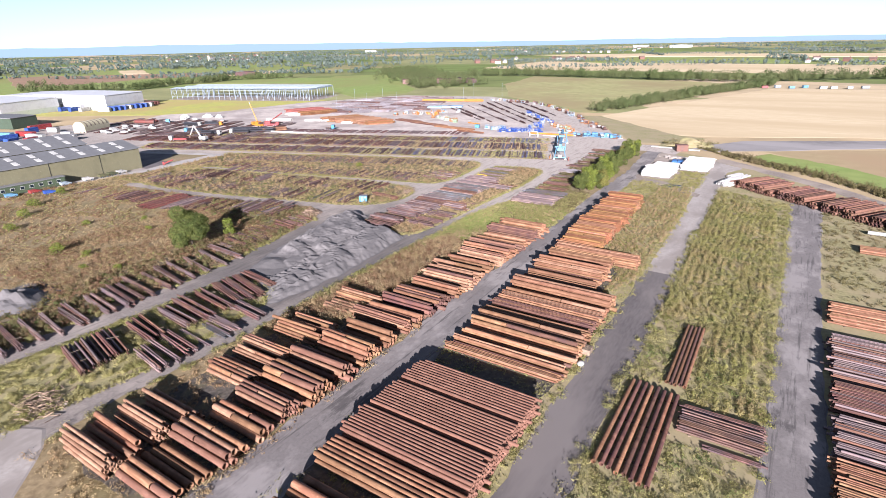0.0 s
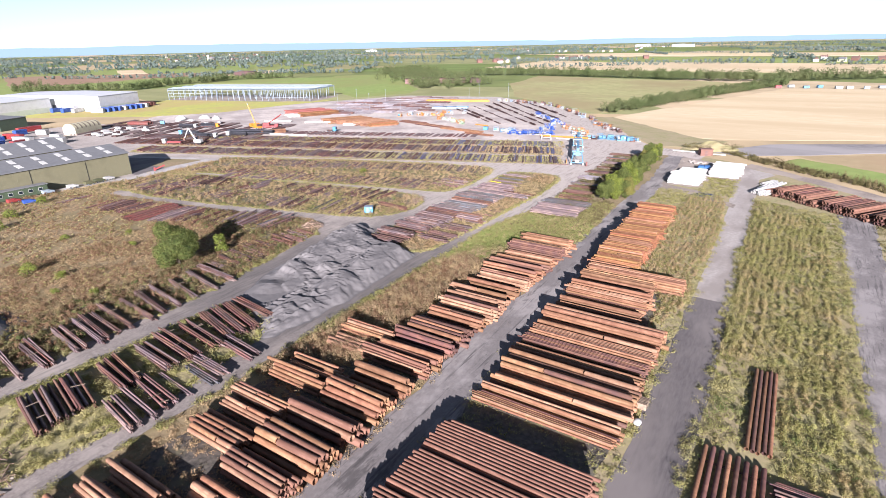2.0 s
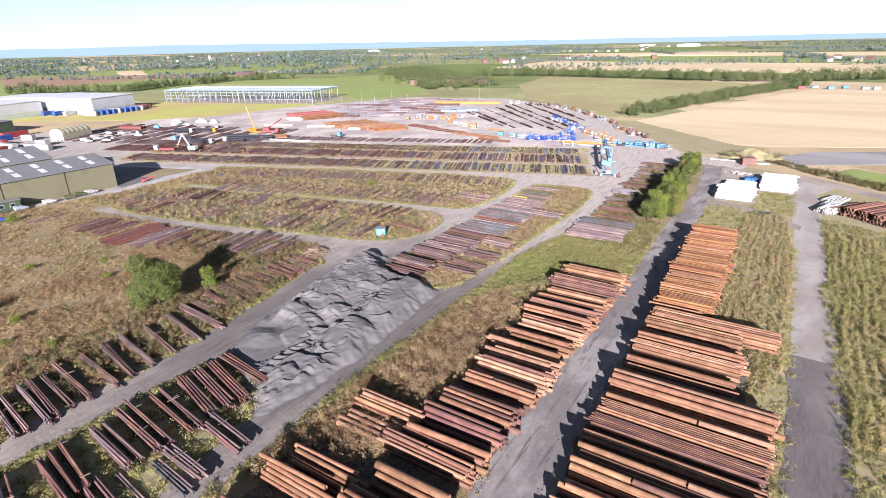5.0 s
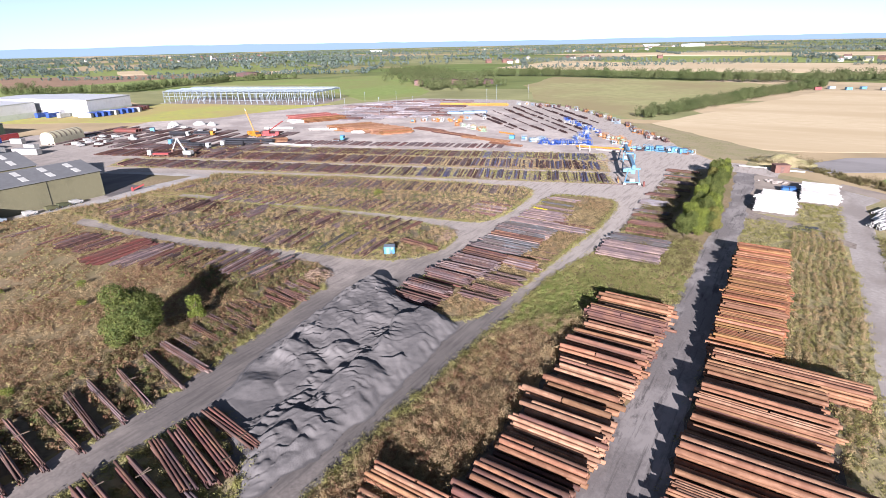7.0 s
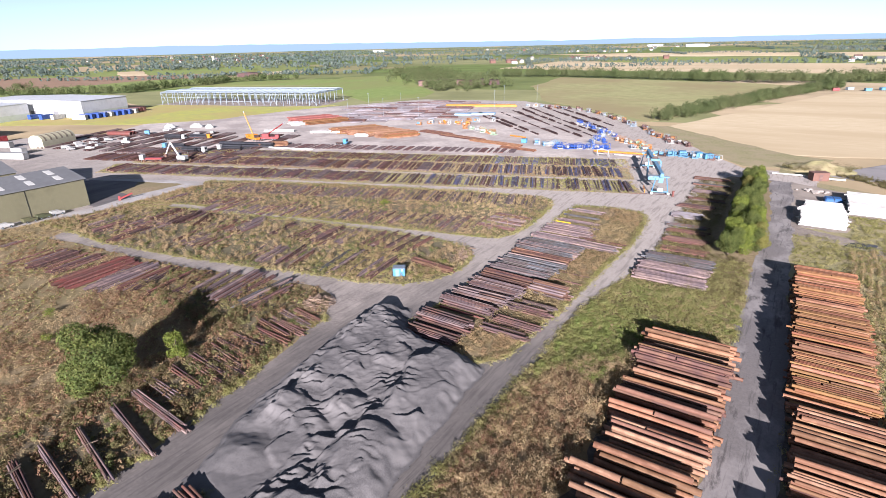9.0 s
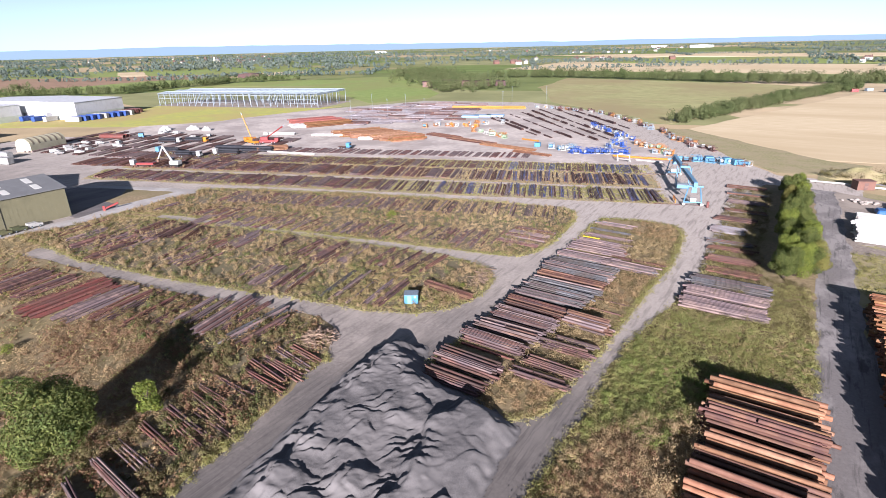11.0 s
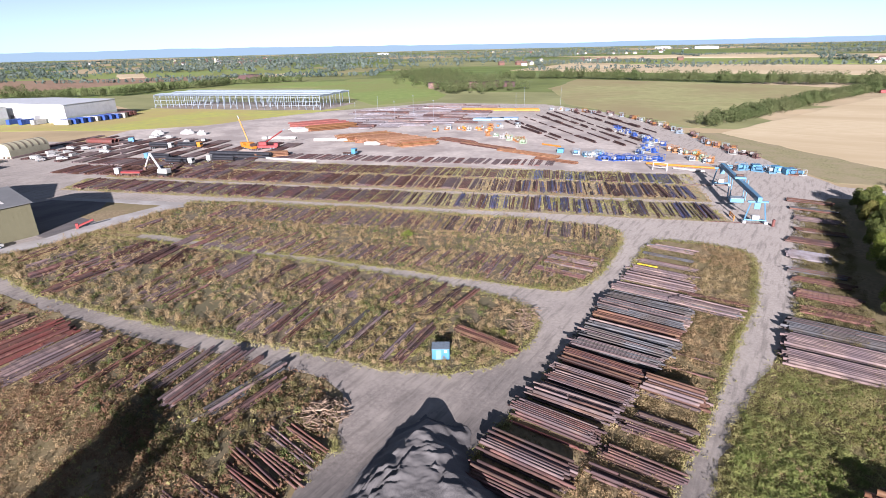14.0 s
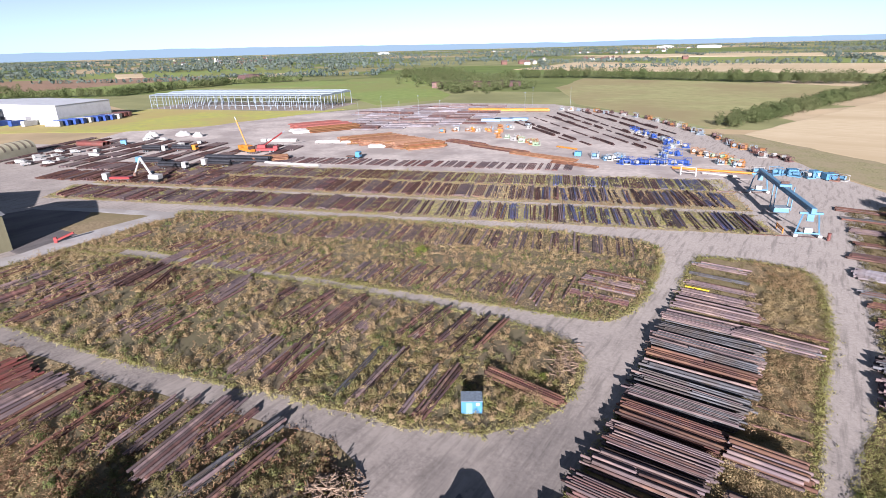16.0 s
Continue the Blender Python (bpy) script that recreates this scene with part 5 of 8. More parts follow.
# ---- white and rusty pipes at the end of the concrete road ----
pile("white-coated pipes in a wide stack", -41.0, -32.4, 179.0, 190.5, 0.34, 6, [WHITE_COAT], "white pipe stacks", taper=False)
pile("white-coated pipes in a lower stack", -40.4, -32.6, 192.5, 199.0, 0.34, 4, [WHITE_COAT], "white pipe stacks", taper=False)
pile("white-coated pipes in a long stack", -31.8, -23.4, 193.2, 202.0, 0.34, 6, [WHITE_COAT], "white pipe stacks", taper=False)
pile("white-coated pipes in a long stack", -31.8, -23.4, 202.2, 210.0, 0.34, 6, [WHITE_COAT], "white pipe stacks", taper=False)
for k in range(3):
    lay("short white pipes lying loosely together", -15.6 + 0.8 * k, 179.5 + 6 * k, 6.5, 4.6, 62 + 6 * k, 0.7, 1 + (k == 0), [WHITE_COAT], "white pipe stacks", loose=0.5, skew=5)
for k in range(15):
    x = -11.0 + 2.5 * k
    lay("large rust-orange pipes with open ends", x, 187.0 - 0.78 * (x + 11) - 4.0, 12.0, 2.62, 54, 0.84, 3 if k % 4 else 2, [RUST_BROWN, RUST_FINE], "rusty pipe stacks by the hedge", taper=False, loose=0.35, swap=0.5, gap=1.02)
lay("brown steel pipes in a small stack", 17.6, 133.0, 7.0, 4.0, 0, 0.45, 2, [RUST, RUST_DARK], "pipe stacks east of the dirt road")
lay("white-coated pipe lying on grass", 18.2, 146.0, 4.0, 1.4, 0, 0.9, 1, [WHITE_COAT], "white pipe stacks")

# ---- trees ----
def leaf_cloud(lobes, count, size, r):
    """Leaves on the skins of a few lobes, one quad each."""
    w = np.array([l[3] ** 2 for l in lobes])
    which = r.choice(len(lobes), count, p=w / w.sum())
    L = np.array(lobes)[which]
    d = r.normal(size=(count, 3))
    d /= np.linalg.norm(d, axis=1)[:, None]
    c = L[:, :3] + d * (L[:, 3] * r.uniform(0.55, 1.08, count) ** 0.6)[:, None] * np.array([1, 1, 0.85])
    out = d + r.normal(0, 0.45, (count, 3))
    a = np.cross(out, r.normal(size=(count, 3)))
    a /= np.linalg.norm(a, axis=1)[:, None]
    b = np.cross(out, a)
    b /= np.linalg.norm(b, axis=1)[:, None]
    s = size * r.uniform(0.5, 1.1, count)[:, None]
    V = np.stack([c - a * s, c + b * s * 0.45, c + a * s, c - b * s * 0.45], 1).reshape(-1, 3)
    k = np.arange(count)[:, None] * 4
    T = np.concatenate([k + [0, 1, 2], k + [0, 2, 3]])
    return V, T


def tree(label, h, rad, mat, leaves, leaf, seed, base=0.1, m=None, group="", lobes_n=11):
    r = np.random.RandomState(seed)
    t = thing("tree", label, "tree", m, group)
    bm = bmesh.new()
    top = h * 0.62
    rod(bm, (0, 0, -0.1), (0.1, 0.05, top), 0.035 * h, 7, 0.012 * h)
    lobes = [(0, 0, h * 0.55, rad * 0.74)]
    for k in range(lobes_n):
        a = 2.4 * k + r.uniform(-0.4, 0.4)
        q = rad * r.uniform(0.4, 0.72)
        z = h * r.uniform(base + 0.16, 0.86)
        f = 1.0 - max(0.0, z / h - 0.55) * 1.5
        p = (math.cos(a) * q * f, math.sin(a) * q * f, z)
        lobes.append((*p, rad * r.uniform(0.34, 0.5)))
        rod(bm, (0, 0, min(top, z * 0.55)), p, 0.012 * h, 5, 0.005 * h)
    part("trunk", bm, BARK, t)
    V, T = leaf_cloud(lobes, leaves, leaf, r)
    V[:, 2] = np.maximum(V[:, 2], 0.05)
    part("crown", mesh_np("crown", V, T, mat), mat, t)
    return t


tree("broad round green tree in dry grass", 9.4, 4.3, LEAF, 26000, 0.21, 3, 0.0, pose(-111.0, 64.6, 0), lobes_n=16)
tree("small yellow-green sapling in weeds", 4.9, 1.55, LEAF_LIGHT, 2600, 0.16, 5, 0.05, pose(-109.6, 73.4, 0))
for k, (x, y, s) in enumerate(((-133, 46.5, 0.5), (-125.5, 49, 0.35), (-172, 55, 0.55), (-181, 61, 0.6), (-161, 48, 0.5), (-112, 48.6, 0.3), (-149, 60, 0.35), (-140, 70, 0.3), (-190, 72, 0.5), (-176, 44, 0.6), (-118.4, 45.0, 0.28), (-131.0, 66.0, 0.3), (-132.6, 146.0, 0.42), (-96.8, 120.8, 0.2))):
    if k == 0:
        shrub = tree("low green shrub in dry grass", 5.0, 3.4, LEAF_LIGHT, 900, 0.34, 8, 0.0, Matrix.LocRotScale((x, y, 0), None, (s, s, s)), "shrubs in the dry grass")
    else:
        copy_thing(shrub, Matrix.LocRotScale((x, y, 0), Euler((0, 0, k)), (s / 0.5, s / 0.5, s / 0.5 * 0.8)))
belt = [tree("bushy green tree in a dense belt", 6.2, 2.6, (LEAF, LEAF_LIGHT, LEAF, LEAF_YELLOW)[k], 8500, 0.17, 20 + k, 0.0, pose(-51.8 + 1.4 * k, 152.0 + 2 * k, 0, 0, 0, 60 * k), "tree belt beside the haul road", 12) for k in range(4)]
rb = random.Random(4)
for k in range(22):
    y = 152 + 3.1 * k
    x = -51.4 + (k % 2) * 2.8 - (y - 150) * 0.045 + rb.uniform(-0.7, 0.7)
    s = rb.uniform(0.75, 1.02)
    copy_thing(belt[rb.choice((0, 0, 1, 2, 2, 3))], Matrix.LocRotScale((x, y, 0), Euler((0, 0, rb.uniform(0, 6))), (s * 0.86, s * 0.86, s * rb.uniform(0.95, 1.3))))

# ---- weeds ----
BARE.append([(-209, 40), (-200.6, 80), (-198.5, 92.5), (-196.2, 98), (-195.2, 102), (-195.7, 108.3), (-196.3, 115), (-197, 122.4), (-197.8, 130), (-196.8, 136.4), (-201.4, 138.4), (-223.8, 129.6), (-246, 119.5), (-246, 40)])
NEAR_FIELD = [(-140, 36), (-106, 36), (-104, 62), (-108, 84), (-140, 86)]
weeds("tall_weeds", NEAR_FIELD, 9500, 0.2, 0.55, WEED_DRY, "tall dry tan grass round the tree", 51, spread=0.42, blades=4, grass=True)
weeds("russet_weeds", NEAR_FIELD, 10000, 0.25, 0.7, WEED_RUSSET, "red-brown weeds round the tree", 52, spread=0.36, clump=0.6, blades=4, grass=True)
weeds("tall_weeds", SW_BLOCK, 24000, 0.15, 0.5, WEED_DRY, "tall dry tan and red-brown grass", 1, spread=0.42, clump=0.25, blades=5, grass=True)
weeds("russet_weeds", SW_BLOCK, 13000, 0.2, 0.6, WEED_RUSSET, "patches of red-brown seeding weeds", 46, spread=0.36, clump=0.85, blades=5, grass=True)
weeds("green_weeds", SW_BLOCK, 9000, 0.2, 0.55, GRASS_PALE, "patches of green and yellow weeds", 2, spread=0.26, clump=0.8, blades=5)
weeds("tall_weeds", OLD_PIPE_LAND, 13000, 0.4, 1.2, WEED_MIX, "tall mixed weeds round old pipes", 3, dense=0.45, spread=0.2, clump=0.3, blades=5)
weeds("green_weeds", OLD_PIPE_LAND, 13000, 0.3, 1.0, WEED_DEEP, "dark green weeds round old pipes", 91, spread=0.18, clump=0.5, blades=5, dense=0.5)
weeds("russet_weeds", OLD_PIPE_LAND, 3500, 0.4, 1.0, WEED_RUSSET, "red-brown seed heads round old pipes", 92, spread=0.14, clump=0.75, blades=4)
# only low grass grows beside the track between the islands
BARE.append([(-198, 108.4), (-178, 114.4), (-157.6, 119.2), (-135.2, 124.5), (-115, 127.4), (-103, 128.8), (-103, 137), (-117, 133.5), (-148, 126.8), (-180, 120.8), (-198, 113.8)])
weeds("tall_weeds", BOX_ISLAND, 15000, 0.5, 1.5, WEED_BROWN, "tall brown and green weeds", 4, spread=0.18, clump=0.3, blades=5, dense=0.34)
weeds("green_weeds", BOX_ISLAND, 9500, 0.4, 1.3, WEED_DEEP, "patches of dark green weeds", 93, spread=0.2, clump=0.6, blades=5, dense=0.4)
BARE.pop()
weeds("pale_grass", BOX_ISLAND, 5500, 0.15, 0.45, WEED_DRY, "dry grass among brown weeds", 41, spread=0.36, clump=0.4, blades=5, grass=True)
weeds("tall_weeds", WEST_END, 5200, 0.2, 0.6, WEED_DRY, "tall dry grass where the tracks end", 55, spread=0.4, blades=5, grass=True)
weeds("plot_grass", [(-212, 118), (-204, 118.2), (-204, 132.6), (-219, 127.6)], 1500, 0.2, 0.6, WEED_MIX, "rough grass plot by the hangar", 56, spread=0.3, blades=5, grass=True)
weeds("green_weeds", [(-121, 104), (-104, 107), (-95, 114), (-95, 122), (-120, 121)], 4600, 0.2, 0.5, WEED_GREEN, "fresh green weeds round the cabin", 5, spread=0.28, blades=5)
weeds("tall_weeds", UPPER_ISLAND, 19000, 0.15, 0.5, WEED_DRY, "dry straw-coloured weeds", 6, spread=0.40, clump=0.2, blades=5, grass=True)
weeds("green_weeds", UPPER_ISLAND, 9500, 0.4, 1.2, WEED_BROWN, "mixed brown and green weeds", 7, dense=0.4, spread=0.2, clump=0.5, blades=5)
weeds("green_weeds", UPPER_ISLAND, 4500, 0.3, 0.9, WEED_DEEP, "scattered dark green weeds", 94, spread=0.17, clump=0.75, blades=5)
weeds("dry_weeds", [(-79.5, 93), (-79, 116), (-76.6, 121), (-76, 148), (-80.5, 152), (-80, 171), (-72, 170.5), (-70, 149), (-71.2, 115), (-72, 97)], 9500, 0.2, 0.55, WEED_DRY, "dry grass between bundles", 8, spread=0.42, blades=5, grass=True)
weeds("dry_weeds", RIGHT_ISLAND, 4800, 0.2, 0.5, WEED_MIX, "thin weeds between bundles", 9, spread=0.36, clump=0.3, blades=5, grass=True)
for k, (a, b) in enumerate(((-0.3, 13.4), (16, 31), (31.5, 45))):
    weeds("row_weeds", row_poly((0, a), (180, a), (182, b), (1, b)), 6500, 0.2, 0.5, WEED_DRY if k == 1 else GRASS_PALE, "pale grass growing among the rows", 10 + k, spread=0.42, clump=0.2, blades=5, grass=True)
weeds("leafy_weeds", [(-67, 94), (-64.5, 100), (-60, 97), (-57.2, 104), (-56.8, 116), (-60, 119), (-67.2, 120), (-67.4, 110)], 9000, 0.4, 0.9, LEAFY, "dense leafy green weeds", 14, spread=0.25, dense=3.0, clump=0.15, blades=5)
weeds("pale_grass", [(-67.2, 96), (-57.8, 104), (-57.8, 114), (-46.2, 115), (-47.6, 149), (-53, 149), (-53, 132), (-64.5, 131), (-67.4, 117)], 12500, 0.15, 0.5, GRASS_PALE, "low yellow-green grass beside the track", 42, spread=0.4, blades=5, grass=True, dense=3.0)
weeds("brown_weeds", [(-66.4, 92), (-58, 100), (-58, 114), (-47, 116), (-47, 131), (-64.5, 131)], 1500, 0.25, 0.7, WEED_BROWN, "brown weeds scattered in pale grass", 49, spread=0.2, clump=0.7, blades=5)
weeds("leafy_weeds", [(-64, 112), (-46.2, 117), (-47, 131), (-64.5, 131)], 3200, 0.2, 0.5, LEAFY, "tufts of green weeds in pale grass", 43, spread=0.24, dense=2.0, clump=0.5, blades=5)
weeds("brown_weeds", [(-66.8, 46), (-56, 56), (-56.2, 112), (-60, 104), (-64.5, 100), (-67.2, 92)], 15000, 0.4, 1.5, WEED_BROWN, "dense brown seeding weeds", 15, dense=1.6, spread=0.3, blades=5)
weeds("brown_weeds", [(-66.8, 46), (-57, 56), (-57.4, 96), (-64.5, 100), (-67.2, 92)], 7000, 0.6, 1.5, WEED_RUSSET, "brown seed heads of dense weeds", 45, spread=0.2, blades=4)
weeds("strip_weeds", [(-64, 130), (-47, 131), (-48, 150), (-55, 152), (-58, 215), (-67, 215), (-65, 165)], 10000, 0.25, 0.6, WEED_MIX, "dry weeds between pipes beside the trees", 16, spread=0.4, blades=5, grass=True)
weeds("stack_weeds", [(-66.8, 14), (-67, 62), (-45.2, 62), (-44, 14)], 8000, 0.15, 0.5, WEED_DRY, "thin dry weeds round the stacks", 17, spread=0.3, blades=5, grass=True)
weeds("stack_weeds", [(-31, 104), (-33, 148), (-33, 165), (-24, 170), (-21.8, 148), (-21, 98), (-24.4, 84.6), (-25.2, 97)], 8000, 0.5, 1.3, WEED_BROWN, "tall mixed weeds beside the concrete road", 18, spread=0.24, rows=1.2, blades=5, clump=0.2)
weeds("stack_weeds", [(-31, 104), (-33, 148), (-33, 165), (-24, 170), (-21.8, 148), (-21, 98), (-24.4, 84.6), (-25.2, 97)], 7000, 0.3, 0.8, GRASS_PALE, "tall pale grass beside the concrete road", 48, spread=0.32, rows=0.8, blades=5, clump=0.2, grass=True)
for k, line in enumerate(([(-20.9, 12), (-20.6, 60), (-20.9, 98), (-21.8, 147)], [(-14.0, 12), (-14.6, 70), (-15.4, 101), (-16.6, 134)], [(1.4, 12), (1.6, 76), (1.4, 108), (0.8, 164)], [(-94.9, 20), (-94.6, 42), (-95, 60), (-98.4, 79), (-101.2, 93)], [(-67.2, 16), (-67.2, 45), (-67.6, 60), (-67.4, 118)], [(-88.4, 12), (-88, 36), (-87.6, 57)])):
    poly = [(x - 0.75, y) for x, y in line] + [(x + 0.75, y) for x, y in line[::-1]]
    weeds("verge", poly, 2000, 0.1, 0.4, GRASS_PALE, "pale grass verge along the road", 60 + k, spread=0.36, blades=5, grass=True, clump=0.3, category="grass")
for k, poly in enumerate(([(-67.9, 60), (-67.6, 118), (-63.8, 140), (-63.2, 165), (-62, 165), (-62, 140), (-66, 118), (-66.5, 60)],)):
    weeds("verge", poly, 3000, 0.15, 0.5, GRASS_PALE, "pale grass along the track", 70 + k, spread=0.36, blades=5, grass=True, edge=1.0, category="grass")
weeds("stack_weeds", [(-39.6, 12), (-40, 103), (-21, 103), (-20.4, 60), (-19, 12)], 4000, 0.1, 0.4, GRASS_PALE, "thin grass round the long stacks", 72, spread=0.38, blades=5, grass=True)
for k, poly in enumerate((BOX_ISLAND, UPPER_ISLAND, RIGHT_ISLAND, BETWEEN_ROADS)):
    weeds("verge", poly, (4200, 5000, 3600, 2600)[k], 0.1, 0.4, GRASS_PALE, "pale grass along the edge of an island", 80 + k, spread=0.34, blades=5, grass=True, edge=1.0, category="grass")
for k, (a, b) in enumerate(((-0.4, 13.5), (16, 31), (31.3, 45))):
    weeds("verge", row_poly((0, a), (180, a), (183, b), (1, b)), 1900, 0.1, 0.35, WEED_DRY, "dry grass along a row of pipes", 90 + k, spread=0.36, blades=3, grass=True, edge=2.0, category="grass")
weeds("pale_grass", [(-40.6, 146), (-33, 146), (-32.5, 165), (-24, 169), (-30, 171), (-41.6, 173)], 2600, 0.1, 0.4, GRASS_PALE, "low pale grass at the end of the stacks", 53, spread=0.4, blades=5, grass=True, category="grass")
FIELD = [(-14.4, 10), (-14.2, 70), (-15, 101), (-16.2, 135), (-17.6, 172), (0.8, 164), (1.6, 108), (1.9, 76), (1.6, 10)]
BARE.append([(-13.4, 46), (-13.4, 64), (-10, 64), (-10, 81.4), (-7.2, 81.4), (-7.2, 61.6), (2, 61.6), (2, 54), (-7, 54), (-7, 46)])
weeds("field_weeds", [(-14.8, 84), (-15, 101), (-16.2, 135), (-17, 160), (-2, 160), (-0.4, 108), (0.4, 76), (1.6, 62), (-6.6, 62), (-6.6, 84)], 17000, 0.4, 1.1, WEED_GREEN, "leafy green weeds in loose rows", 20, spread=0.2, rows=1.25, clump=0.3, blades=6)
weeds("field_weeds", FIELD, 7000, 0.3, 0.9, WEED_DEEP, "scattered leafy weeds in low grass", 44, spread=0.22, clump=0.6, blades=5)
weeds("field_grass", FIELD, 24000, 0.1, 0.32, GRASS_PALE, "low pale grass", 21, spread=0.4, blades=5, grass=True)
weeds("field_weeds", [(8, 104.5), (7.6, 160), (18, 156), (60, 140), (60, 104)], 8800, 0.25, 0.8, WEED_MIX, "mixed weeds east of the dirt road", 22, spread=0.25, clump=0.4, blades=5)
weeds("field_weeds", BETWEEN_ROADS, 15000, 0.2, 0.6, GRASS_PALE, "pale grass between dark stacks", 23, spread=0.34, clump=0.1, blades=5, grass=True)
weeds("hedge", [(-33, 236), (-14, 216), (8, 200), (26, 178), (60, 150), (62, 156), (30, 182), (12, 204), (-10, 221), (-28, 239)], 9600, 0.6, 1.9, WEED_MIX, "overgrown brown and green hedge bank", 24, spread=0.6, category="hedge")

# ---- materials of buildings and machines ----
def paint(name, c, rough=0.5, dirt=0.75, scale=0.8):
    return material(name, [tuple(v * dirt for v in c), c], tuple(v * 0.8 for v in c), scale, 0.3, rough, lo=0.5, hi=0.75)


OLIVE_CLAD = paint("olive_cladding", (0.175, 0.165, 0.098), 0.6, 0.95)
ROOF_GREY = paint("grey_roof_sheet", (0.20, 0.205, 0.21), 0.6, 0.85)
SKYLIGHT = paint("skylight_sheet", (0.62, 0.62, 0.58), 0.4, 0.95)
WHITE_CLAD = paint("white_cladding", (0.66, 0.67, 0.66), 0.5, 0.95)
CREAM_CLAD = paint("cream_cladding", (0.55, 0.52, 0.36), 0.6, 0.9)
STEEL_FRAME = paint("galvanised_frame", (0.30, 0.36, 0.41), 0.5, 0.85)
BLUE_PAINT = paint("light_blue_paint", (0.13, 0.285, 0.43), 0.45, 0.85)
CABIN_BLUE = paint("cabin_blue_paint", (0.09, 0.27, 0.45), 0.45, 0.9)
DEEP_BLUE = paint("deep_blue_paint", (0.04, 0.095, 0.36), 0.45, 0.8)
WHITE_PAINT = paint("white_paint", (0.50, 0.50, 0.48), 0.45, 0.85)
YELLOW_PAINT = paint("machine_yellow", (0.56, 0.22, 0.025), 0.45, 0.9)
ORANGE_PAINT = paint("machine_orange", (0.36, 0.17, 0.065), 0.5, 0.85)
RED_PAINT = paint("machine_red", (0.30, 0.045, 0.045), 0.45, 0.85)
GREEN_PAINT = paint("machine_green", (0.34, 0.46, 0.31), 0.5, 0.85)
BRICK = paint("red_brick", (0.20, 0.105, 0.08), 0.9, 0.8, 4.0)
RUBBER = paint("tyre_rubber", (0.02, 0.02, 0.02), 0.8)
GLASS = paint("dark_glass", (0.02, 0.03, 0.04), 0.1)
TILE_RED = paint("clay_tiles", (0.17, 0.105, 0.085), 0.9, 0.8)
ROOF_PATTERN = paint("worn_cabin_roof", (0.24, 0.30, 0.36), 0.6, 0.55, 4.0)

# ---- concrete road by the hangar ----
slab("concrete_road", [(-203, 40), (-201, 80), (-198.9, 92.5), (-196.6, 98), (-195.6, 102), (-196.1, 108.3), (-196.7, 115), (-197.4, 122.4), (-198.2, 130), (-197.2, 136), (-201.4, 138), (-223.8, 129.2), (-238, 123),
                       (-237, 121.5), (-221.1, 127.9), (-203.4, 133.6), (-203.4, 125.7), (-203.6, 117.8), (-202, 111), (-200.5, 105.3), (-202.1, 100.1), (-204, 94.3), (-204.5, 40)], 0.08, PALE_CONCRETE, "pale concrete road by the hangar", "road", 2, 0.2)
slab("hangar_apron", [(-204.6, 105.8), (-200.8, 106), (-202.3, 111), (-203.9, 117.6), (-212, 117.4), (-214, 123.4), (-220.2, 127.7), (-236.5, 121.2), (-240, 107.5)], 0.075, TARMAC, "dark tarmac apron behind the hangar", "road", 2, 0.2)
slab("grass_plot", [(-212.2, 117.8), (-204, 118), (-203.8, 126), (-203.8, 133.2), (-219.6, 127.9), (-214, 123.6)], 0.085, DRY_LITTER, "dry grass plot by the hangar", "grass", 2, 0.3)
slab("concrete_slab", [(-76, 0), (-79, 13), (-69.5, 17.4), (-66.2, 16), (-55, 6), (-55, 0)], 0.09, CONCRETE, "worn concrete slab at a track junction", "slab", 2, 0.2)


def prism(bm, prof, y0, y1):
    """A closed profile in x and z, drawn out along y."""
    a = [bm.verts.new((x, y0, z)) for x, z in prof]
    b = [bm.verts.new((x, y1, z)) for x, z in prof]
    n = len(prof)
    bm.faces.new(a)
    bm.faces.new(b[::-1])
    for i in range(n):
        j = (i + 1) % n
        bm.faces.new((a[j], a[i], b[i], b[j]))
    bmesh.ops.recalc_face_normals(bm, faces=bm.faces[:])
    return bm


